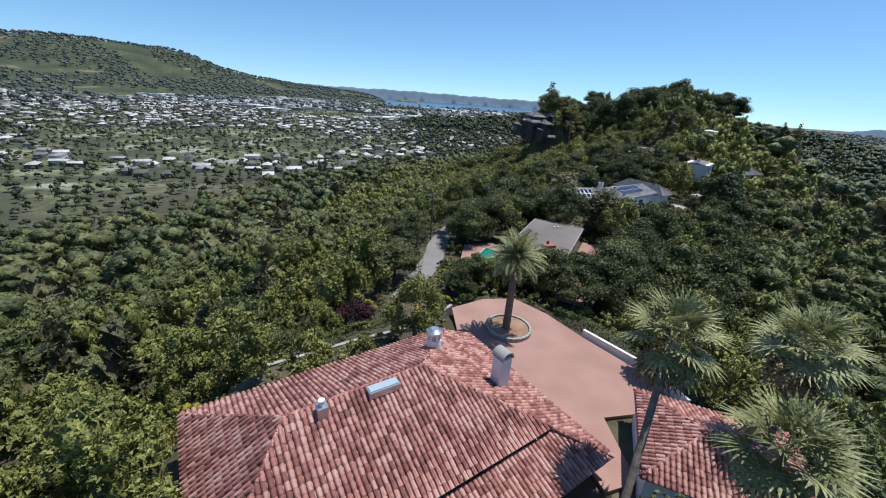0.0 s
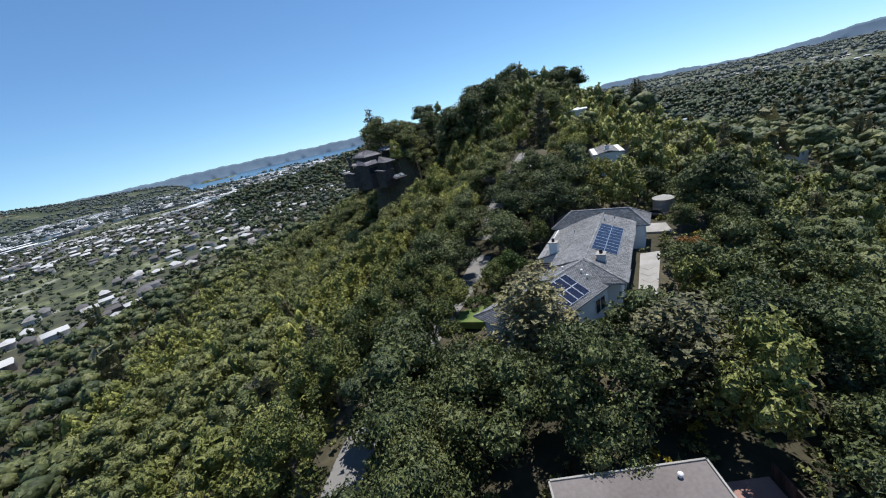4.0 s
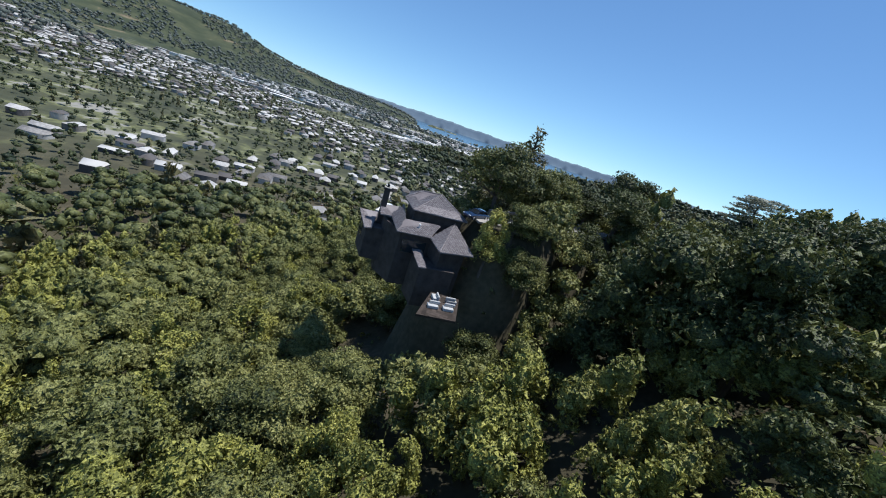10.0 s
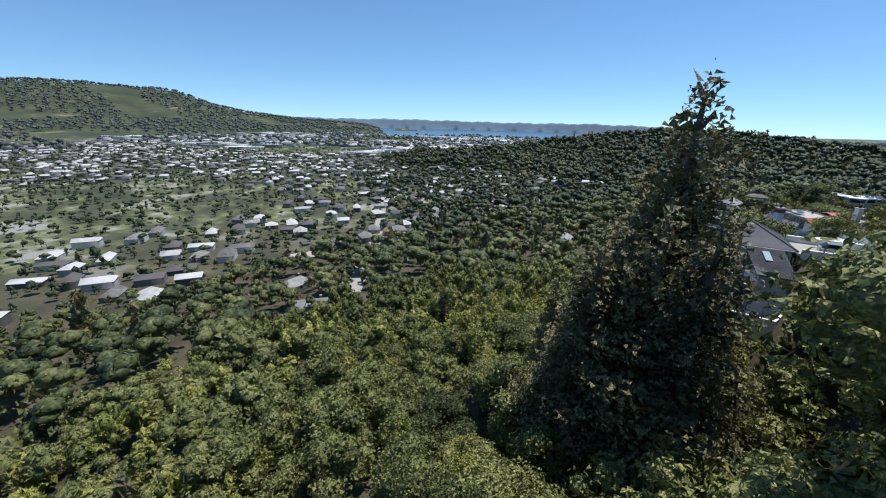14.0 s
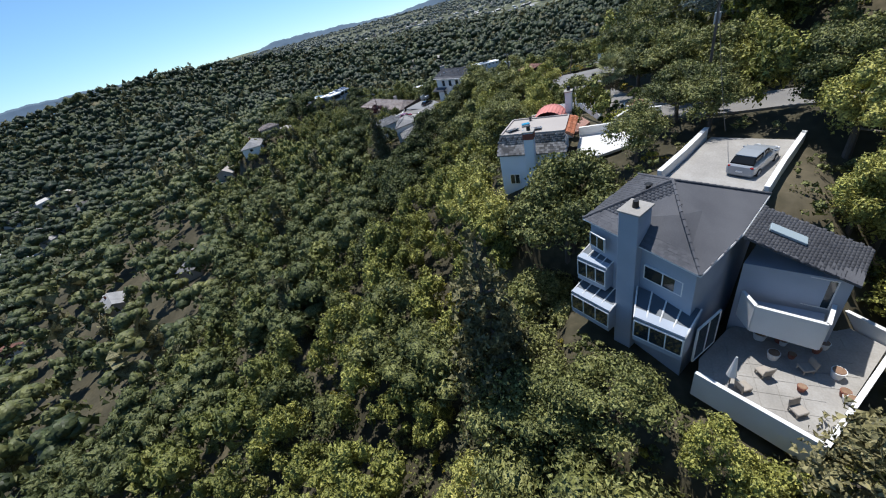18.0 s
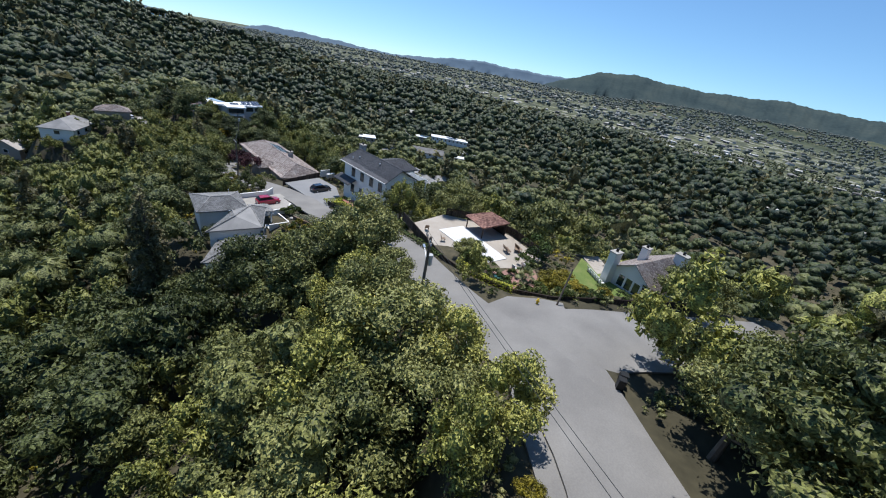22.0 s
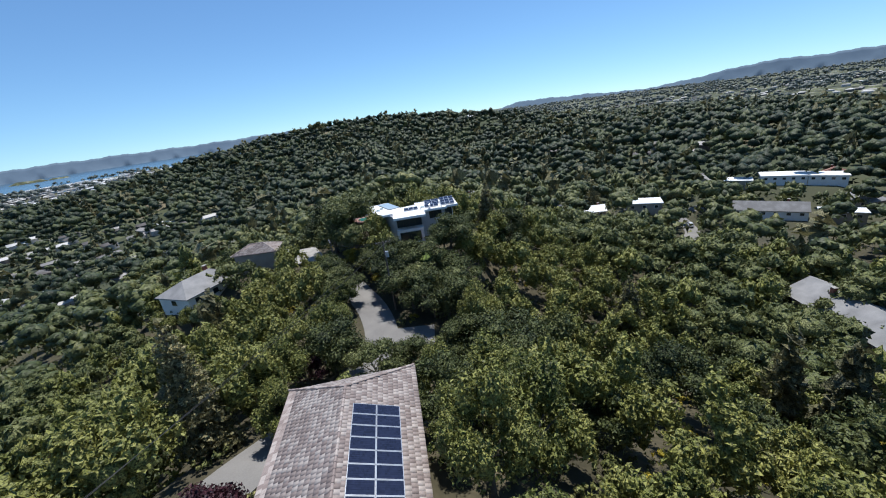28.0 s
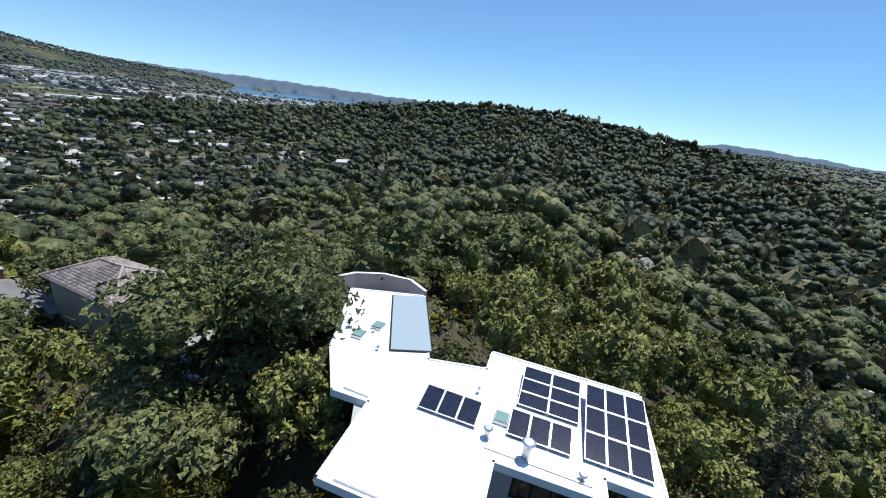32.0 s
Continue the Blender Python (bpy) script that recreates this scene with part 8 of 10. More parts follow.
def lobes_for(kind, g):
    """Lobes (centres and radii) of a crown one unit high for each kind of tree."""
    cen, rad = [], []
    if kind in ("oak", "bush", "plum"):
        w, n, lo = {"oak": (0.5, 17, 0.3), "bush": (0.62, 10, 0.2), "plum": (0.45, 12, 0.35)}[kind]
        for k in range(n):
            a, q = g.uniform(0, 6.283), math.sqrt(g.uniform(0.02, 1))
            top = 0.86 - 0.38 * q * q
            h = g.uniform(lo, top) if k % 3 == 0 else top * g.uniform(0.86, 1.04)
            r = g.uniform(0.12, 0.2)
            cen.append((math.cos(a) * q * w * 0.78, math.sin(a) * q * w * 0.78, h))
            rad.append((r * 1.05, r * 1.05, r * 0.8))
    elif kind == "laurel":
        for k in range(18):
            a, q = g.uniform(0, 6.283), math.sqrt(g.uniform(0, 1))
            top = 0.9 - 0.45 * q
            h = top * g.uniform(0.9, 1.05) if k % 3 else g.uniform(0.25, 0.5)
            r = g.uniform(0.07, 0.12)
            cen.append((math.cos(a) * q * 0.27, math.sin(a) * q * 0.27, h))
            rad.append((r, r, r * g.uniform(1.4, 2.1)))
    elif kind == "conifer":
        for k in range(46):
            h = 0.1 + 0.88 * (k / 45) ** 0.9
            w = 0.2 * (1 - h) ** 0.75 + 0.012
            a = k * 2.4 + g.uniform(-0.4, 0.4)
            q = g.uniform(0.35, 0.8) * w
            cen.append((math.cos(a) * q, math.sin(a) * q, h - 0.1 * w))
            rad.append((w * 0.5, w * 0.5, 0.02 + w * 0.22))
    elif kind == "cedar":
        for k in range(40):
            h = 0.22 + 0.76 * (k / 39)
            w = 0.4 * (1.06 - h) ** 0.4 * g.uniform(0.45, 1)
            a = k * 2.4
            q = g.uniform(0.5, 1) * w
            cen.append((math.cos(a) * q, math.sin(a) * q, h))
            r = g.uniform(0.07, 0.12)
            rad.append((r, r, 0.022))
    else:                                    # column
        for k in range(16):
            h = 0.12 + 0.8 * k / 15
            w = 0.12 * (1 - abs(h - 0.45) * 1.1) + 0.03
            a = k * 2.4
            cen.append((math.cos(a) * w * 0.5, math.sin(a) * w * 0.5, h))
            rad.append((w * 0.75, w * 0.75, 0.09))
    return np.array(cen), np.array(rad)


def domes(g, cen, rad, fit, seg=6):
    """Uneven leafy domes, the dense body of a crown under its outer sprays."""
    vs, fs = [], []
    for c, r in zip(cen, rad):
        n, turn = len(vs), g.uniform(0, 6.28)
        for el, wd in ((-0.35, 0.8), (0.3, 1.0)):
            for k in range(seg):
                a = turn + 6.283 * (k + (0.5 if el > 0 else 0)) / seg
                j = fit * g.uniform(0.82, 1.16)
                vs.append(c + r * j * (math.cos(a) * wd, math.sin(a) * wd, el))
        vs.append(c + r * fit * (g.uniform(-0.2, 0.2), g.uniform(-0.2, 0.2), g.uniform(0.9, 1.1)))
        for k in range(seg):
            q = (k + 1) % seg
            fs += [(n + k, n + q, n + seg + k), (n + q, n + seg + q, n + seg + k), (n + seg + k, n + seg + q, n + 2 * seg)]
    return np.array(vs), np.array(fs)


def crown(kind, seed, height, count, leaf, wild=0.6, body=0, fit=0.9, seg=6):
    """Leaf sprays on a crown of lobes; with body, that many of the lobes are filled with leafy domes as well."""
    g = np.random.default_rng(seed)
    cen, rad = lobes_for(kind, g)
    v, f = sprays(g, kind, cen, rad, height, count, leaf, wild)
    if body:
        pick = np.argsort(-rad[:, 0] - 0.25 * cen[:, 2])[:body]
        grow = min(1.6, (len(cen) / body) ** 0.4)
        bv, bf = domes(g, cen[pick] * height, rad[pick] * height * grow, fit, seg)
        v, f = np.concatenate([v, bv]), np.concatenate([f, bf + len(v)])
    return v, f


def sprays(g, kind, cen, rad, height, count, leaf, wild):
    return leaves_on(g, cen * height, rad * height, count, leaf, wild, floor=-0.9 if kind in ("conifer", "cedar", "column") else -0.4)


def trunk(kind, seed, height):
    g = np.random.default_rng(seed + 500)
    r = height * 0.028
    straight = kind in ("conifer", "cedar", "column")
    bm = tube((0, 0, -1.2), (0, 0, height * 0.3), r * 1.25, r * 0.85, 7)
    if straight:
        tube((0, 0, height * 0.3), (0, 0, height * 0.93), r * 0.85, r * 0.12, 6, bm)
    cen, rad = lobes_for(kind, np.random.default_rng(seed))
    for k in range(0, len(cen), 3 if len(cen) < 30 else 4):
        c = Vector(cen[k]) * height
        start = Vector((0, 0, c.z * 0.96)) if straight else Vector((0, 0, height * 0.28))
        tube(start, c, r * (0.22 if straight else 0.5), r * 0.1, 5, bm)
    return bm


KINDS = {  # label, category, height, sprays, size, foliage
    "oak": ("broad evergreen oak with a dense dark green crown", "tree", 9.0, 4400, 0.165, M_OAK),
    "laurel": ("bay laurel with upright yellow-green sprays", "tree", 10.0, 3600, 0.16, M_BAY),
    "conifer": ("tall dark conifer with drooping brownish boughs", "conifer", 18.0, 4600, 0.27, M_CONIFER),
    "redwood": ("towering brownish conifer with drooping fine boughs", "conifer", 30.0, 9500, 0.27, M_CONIFER),
    "cedar": ("huge blue-grey cedar with flat layered boughs", "cedar", 24.0, 7500, 0.3, M_CEDAR),
    "column": ("narrow dark columnar conifer beside the house", "conifer", 11.0, 2600, 0.17, M_CONIFER),
    "bush": ("rounded green garden shrub on the bank", "shrub", 4.0, 1300, 0.14, M_BUSH),
    "plum": ("purple-leaved plum tree by the road", "tree", 6.0, 2200, 0.15, M_PLUM),
    "golden": ("yellow-green flowering tree by the road", "tree", 8.0, 3000, 0.17, M_GOLDEN),
    "orange": ("shrub with dry orange foliage", "shrub", 5.0, 1600, 0.15, M_RUST)}
SHAPE = {"redwood": "conifer", "golden": "oak", "orange": "bush"}
MODELS = {}
for k_, (label_, cat_, h_, n_, s_, mat_) in KINDS.items():
    MODELS[k_] = []
    sh = SHAPE.get(k_, k_)
    for v_ in range(3 if k_ in ("oak", "laurel") else 2 if k_ in ("conifer", "bush", "redwood") else 1):
        cv, cf = crown(sh, 11 * v_ + 3, h_, n_, s_, 0.6, 12 if sh in ("oak", "laurel", "bush", "plum") else 0, 0.6)
        cm = raw("crown", cv, cf, mat_)
        tm = part("trunk", trunk(sh, 11 * v_ + 3, h_), M_BARK)
        MODELS[k_].append((cm.data, tm.data, h_))
        bpy.data.objects.remove(cm)
        bpy.data.objects.remove(tm)
# the same crowns again in the shade-darkened leaf colours
for k_, m_ in (("oak", M_DARKOAK), ("laurel", M_DARKBAY)):
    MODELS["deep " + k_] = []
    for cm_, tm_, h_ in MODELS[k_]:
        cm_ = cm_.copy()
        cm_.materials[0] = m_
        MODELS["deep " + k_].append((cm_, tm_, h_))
planted = {}


def darkened_stand(x, y):
    """The two ends of the ridge and the knoll get the shade-darkened leaf colours."""
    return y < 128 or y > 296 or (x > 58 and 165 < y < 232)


def plant(kind, x, y, h, wide=1.0, turn=None, z=None):
    """One tree or shrub as a thing of its own; the alike ones share their meshes."""
    stock = "deep " + kind if kind in ("oak", "laurel") and darkened_stand(x, y) else kind
    cm, tm, h0 = MODELS[stock][int(abs(x * 3.7 + y * 1.9)) % len(MODELS[stock])]
    label_, cat_ = KINDS[kind][:2]
    ob = new("shrub" if cat_ == "shrub" else "tree")
    tagged(ob, label_, cat_, kind + " trees" if cat_ != "shrub" else "shrubs")
    z = float(land_z(x, y)) if z is None else z
    ob.matrix_world = Matrix.Translation((x, y, z - 0.15)) @ Matrix.Rotation(x * 1.7 + y if turn is None else turn, 4, "Z") @ Matrix.Diagonal((h / h0 * wide, h / h0 * wide, h / h0, 1))
    for nm, me in (("trunk", tm), ("crown", cm)):
        c = new(nm, me)
        c.parent = ob
    planted.setdefault(kind, []).append((x, y, h))
    return ob


# ground taken by houses, courts, roads and furniture, on a grid of half metres
GX0, GY0, GN, GM = -40, -20, 640, 1000
taken = np.zeros((GN, GM), bool)
for o in list(bpy.data.objects):
    if o.type != "MESH" or o.name.split(".")[0] in ("ground", "water", "far_house", "wire", "road", "overhead_wire", "frond") or len(o.data.vertices) > 60000:
        continue
    top = o
    while top.parent:
        top = top.parent
    if top.name.split(".")[0] in ("town", "utility_pole", "road", "palm_tree", "far_house", "backdrop", "car", "rock"):
        continue
    me = o.data
    co = np.empty(len(me.vertices) * 3, np.float32)
    me.vertices.foreach_get("co", co)
    co = co.reshape(-1, 3)
    shift = Vector((0, 0, 0))
    up_ = o
    while up_:
        shift += up_.location
        up_ = up_.parent
    co = co + np.array(shift)
    me.calc_loop_triangles()
    tri = np.empty(len(me.loop_triangles) * 3, np.int32)
    me.loop_triangles.foreach_get("vertices", tri)
    t3 = co[tri.reshape(-1, 3)][:, :, :2]
    if not len(t3):
        continue
    size = np.abs(t3 - t3.mean(1, keepdims=True)).max()
    n = int(min(40, max(1, size / 0.35)))
    for i in range(n + 1):
        for j in range(n + 1 - i):
            q = t3[:, 0] + (t3[:, 1] - t3[:, 0]) * (i / n) + (t3[:, 2] - t3[:, 0]) * (j / n)
            a, b = ((q[:, 0] - GX0) * 2).astype(int), ((q[:, 1] - GY0) * 2).astype(int)
            ok = (a >= 0) & (a < GN) & (b >= 0) & (b < GM)
            taken[a[ok], b[ok]] = True
cx_, cy_ = np.meshgrid(GX0 + 0.5 + np.arange(GN // 2), GY0 + 0.5 + np.arange(GM // 2), indexing="ij")
ROADGAP = np.full(cx_.shape, 99.0)
for line_, half_ in ((ROAD_A, 1.7), (ROAD_B, 2.7), (ROAD_C, 4.4), (ROAD_E, 2.6), (ROAD_F, 3.4)):
    ROADGAP = np.minimum(ROADGAP, along(cx_, cy_, line_)[0] - half_)
TK = np.argwhere(taken) / 2.0 + (GX0 + 0.25, GY0 + 0.25)
coarse = {}
for k, (a, b) in enumerate(TK):
    coarse.setdefault((int(a // 8), int(b // 8)), []).append((a, b))
coarse = {k: np.array(v) for k, v in coarse.items()}


def gap_to_built(x, y):
    """Distance to the nearest built thing, up to eight metres."""
    best = 8.0
    i, j = int(x // 8), int(y // 8)
    for a in (i - 1, i, i + 1):
        for b in (j - 1, j, j + 1):
            q = coarse.get((a, b))
            if q is not None:
                best = min(best, np.hypot(q[:, 0] - x, q[:, 1] - y).min())
    return best


# open lines of view over the slopes to roofs, pools and roads: place, and the stretch of the flight it is open to
OPEN = [((-4, 24, -19), 0, 1), ((112.4, 96, -33.5), 2.5, 3.5), ((8, 20, -20), 0, 1), ((9, 35, -23.5), 0, 2), ((18, 22, -20), 0, .5), ((6, 60, -24.6), 2, 3), ((14, 62, -22), 1.5, 3), ((20, 70, -22), 1.5, 3), ((-3, 60, -25.5), 2, 3), ((42, 98, -19), 5.5, 6.5),
        ((50, 97, -20), 5.5, 6.5), ((37, 93, -20), 5.5, 6), ((60, 104, -23), 6, 6.5), ((80, 132, -15), 5.5, 7), ((33, 199, -6), 8.5, 13), ((38, 189, -12), 8.5, 12), ((29, 196, -9), 8.5, 12.5), ((37, 183, -14.5), 9.5, 11.5), ((43.3, 199, -6), 12.5, 13.5), ((28, 202, -9), 12.5, 13.5), ((32, 190, -15), 9.5, 11.5),
        ((63, 255, -7), 16.5, 18.5), ((66, 248, -9), 17.5, 18.5), ((72, 248, -8.5), 17, 18.5), ((62, 246, -14), 18, 18.5), ((60, 250, -14.5), 18, 18.5), ((84, 265, -7), 17.5, 20), ((90, 262, -9), 18.5, 20), ((83, 257, -9.5), 19, 20), ((74, 245, -8.5), 19, 19.5), ((120, 263, -13.2), 20.5, 22), ((126, 268, -13.8), 21, 22), ((134, 275, -15), 21.5, 23.5),
        ((142, 283, -17), 22.5, 24), ((151, 294, -19.8), 23.5, 25), ((158, 309, -24), 23.5, 26), ((164, 324, -25), 23, 26.5), ((145, 275, -18), 22, 23.5), ((152, 284, -18), 22, 24), ((160, 281, -16.5), 21.5, 24), ((157, 260, -14), 22, 23.5), ((150, 258, -17), 22, 23.5), ((148, 268, -18), 22, 23), ((130, 260, -14.5), 22, 22.5),
        ((146, 322, -24), 22, 26), ((140, 318, -26), 23, 25.5), ((157, 322, -25), 22.5, 26.5), ((172, 307, -15), 22.5, 26.5), ((165, 303, -20), 23, 25.5), ((176, 320, -18), 23, 26), ((166, 309, -23.5), 24, 26.5), ((169, 319, -24.5), 25, 26.5), ((184, 343, -25), 22, 26.5), ((181, 340, -27.5), 24, 26.5), ((172, 330, -26), 25.5, 26.5), ((167, 340, -27), 24.5, 26.5), ((178, 358, -31), 26, 26.5),
        ((203, 374, -36), 28.5, 29.5), ((217, 403, -25.5), 28.5, 32), ((232, 402, -26.5), 28.5, 32), ((224, 410, -26), 28.5, 32), ((194, 428, -31.5), 28.5, 32), ((200, 428.7, -35), 30.5, 31.5), ((219, 419, -28.5), 30.5, 32), ((340, 393, -65), 28.5, 30),
        ((268, 329, -50), 24.5, 26.5), ((274, 336, -49.5), 24.5, 26.5), ((282, 345, -50), 24.5, 26.5), ((276, 326, -54.2), 24.5, 26.5), ((383, 374, -62.5), 25, 26.5), ((379, 386, -62.5), 25, 26.5), ((430, 409, -63), 25, 26.5), ((436, 392, -61), 25, 26.5), ((441, 376, -60.5), 25, 26.5),
        ((339, 412, -54), 25, 29.5), ((345, 440, -60), 25, 26.5), ((180, 427.5, -34.5), 24, 26.5), ((177, 424, -36), 24, 26.5), ((170.2, 452, -50), 24, 26.5)]
LINES = []
for p_, t0_, t1_ in OPEN:
    for r_ in ROWS:
        if t0_ - 0.01 <= r_[0] <= t1_ + 0.01:
            LINES.append((np.array(r_[1:4]), np.array(p_, float)))
LA, LB = np.array([l[0] for l in LINES]), np.array([l[1] for l in LINES])


def blocks_view(x, y, z, h, wide):
    """Does a crown (an upright egg) stand in one of the open lines of view?"""
    sc = np.array((1 / (h * wide), 1 / (h * wide), 1 / (h * 0.5)))
    a, b, c = LA * sc, LB * sc, np.array((x, y, z + h * 0.53)) * sc
    ab = b - a
    u = np.clip(((c - a) * ab).sum(1) / (ab * ab).sum(1), 0, 1)
    return bool((np.linalg.norm(a + ab * u[:, None] - c, axis=1) < 0.95).any())


WIDE = {"redwood": 0.18, "oak": 0.46, "laurel": 0.3, "conifer": 0.16, "cedar": 0.34, "column": 0.1, "bush": 0.5, "plum": 0.42, "golden": 0.46, "orange": 0.5}


def may_stand(kind, x, y, h, wide=1.0, near=0.62):
    z = float(land_z(x, y))
    w = WIDE[kind] * wide
    if gap_to_built(x, y) < h * w * near:
        return False
    i, j = int(x - GX0), int(y - GY0)
    if 0 <= i < GN // 2 and 0 <= j < GM // 2 and ROADGAP[i, j] < min(1.2, 0.3 + h * 0.07):
        return False
    d = np.hypot(FLIGHT[:, 0] - x, FLIGHT[:, 1] - y)
    if ((d < h * w + 5) & (FLIGHT[:, 2] < z + h + 2.5)).any():
        return False
    return not blocks_view(x, y, z, h, w)


# trees that stand out, by stretch of the hillside: x, y, height
SOUTH_OAKS = [(18.2, 49.3, 8), (8.1, 78.6, 9), (38, 72.5, 12), (25.7, 20.8, 9), (15.6, 46.1, 9), (11.4, 82.2, 8), (-10.7, 91.5, 10), (45.8, 58.3, 10), (48.4, 113.1, 11), (63.9, 125.2, 12), (74.5, 119.1, 8), (34.7, 113.5, 10), (36.4, 144.2, 13), (63.4, 93.7, 7), (84.1, 159.3, 12)]
KNOLL_OAKS = [(90.4, 218, 12), (117.5, 196, 10), (98.3, 199, 9), (67.1, 217.9, 11), (59.7, 98, 5), (57.7, 203.9, 8), (75.7, 216.1, 10), (50, 253.7, 12), (47.9, 210.8, 12), (36, 207, 10), (41, 208.5, 11), (80.6, 240.7, 7), (58.1, 262, 11), (73.7, 259.5, 11), (79, 254.2, 6), (115.1, 250.9, 12), (121.2, 254.4, 12), (108, 250, 10), (60, 206, 10), (54, 206.5, 9)]
NORTH_OAKS = [(151.8, 246.7, 12), (136.7, 288.8, 10), (144.8, 279.5, 4), (148.6, 271.4, 3), (164, 287.1, 9), (146.2, 255, 5), (134.3, 303, 11), (172.6, 298.5, 7), (176.5, 292.1, 9), (161.4, 343.4, 9), (185.8, 329.3, 7), (222.5, 345.9, 10), (173.6, 356.8, 7), (188, 380.6, 5), (155.1, 367.3, 9), (195.9, 352.9, 8), (217.7, 379.3, 9), (206.2, 356.1, 9)]
WEST_OAKS = [(212.2, 393.4, 7), (240, 391.4, 9), (201, 408, 11), (209.5, 418.6, 13), (246.4, 396.2, 11), (259.5, 453.5, 10), (210.5, 401, 6)]
LAURELS = [(44.8, 193.4, 7), (14.2, 196.3, 10), (41.7, 240.4, 5), (52.8, 248.2, 7), (53.7, 243.7, 8), (69.4, 241.8, 6), (78.2, 271.1, 9), (96.7, 245.9, 6), (93.3, 243.4, 6), (82.1, 273, 10), (117.8, 273.3, 12), (118.3, 279.9, 12), (131.4, 286.5, 9), (129.1, 288.4, 9), (165.6, 295, 7), (139.7, 308.5, 7), (179, 330.1, 4), (176, 331, 4), (160.6, 342, 5), (195, 409.9, 9), (199.4, 384.3, 7)]
CONIFERS = [(49.6, 239.9, 33), (43.5, 236, 26), (45.5, 245.5, 22), (41, 250, 20), (58.9, 263.6, 24), (47.5, 257.7, 17), (133, 300, 17), (128, 293, 18), (131.8, 318, 18), (193.6, 331.6, 9), (114, 196, 14)]
for kind_, list_ in (("oak", SOUTH_OAKS), ("oak", KNOLL_OAKS), ("oak", NORTH_OAKS), ("oak", WEST_OAKS), ("laurel", LAURELS), ("conifer", CONIFERS)):
    for x_, y_, h_ in list_:
        if may_stand(kind_, x_, y_, h_, near=0.45):
            plant(kind_, x_, y_, h_)
        else:
            print("left out", kind_, x_, y_, h_)
plant("cedar", 105, 243, 18.2, 1.55)
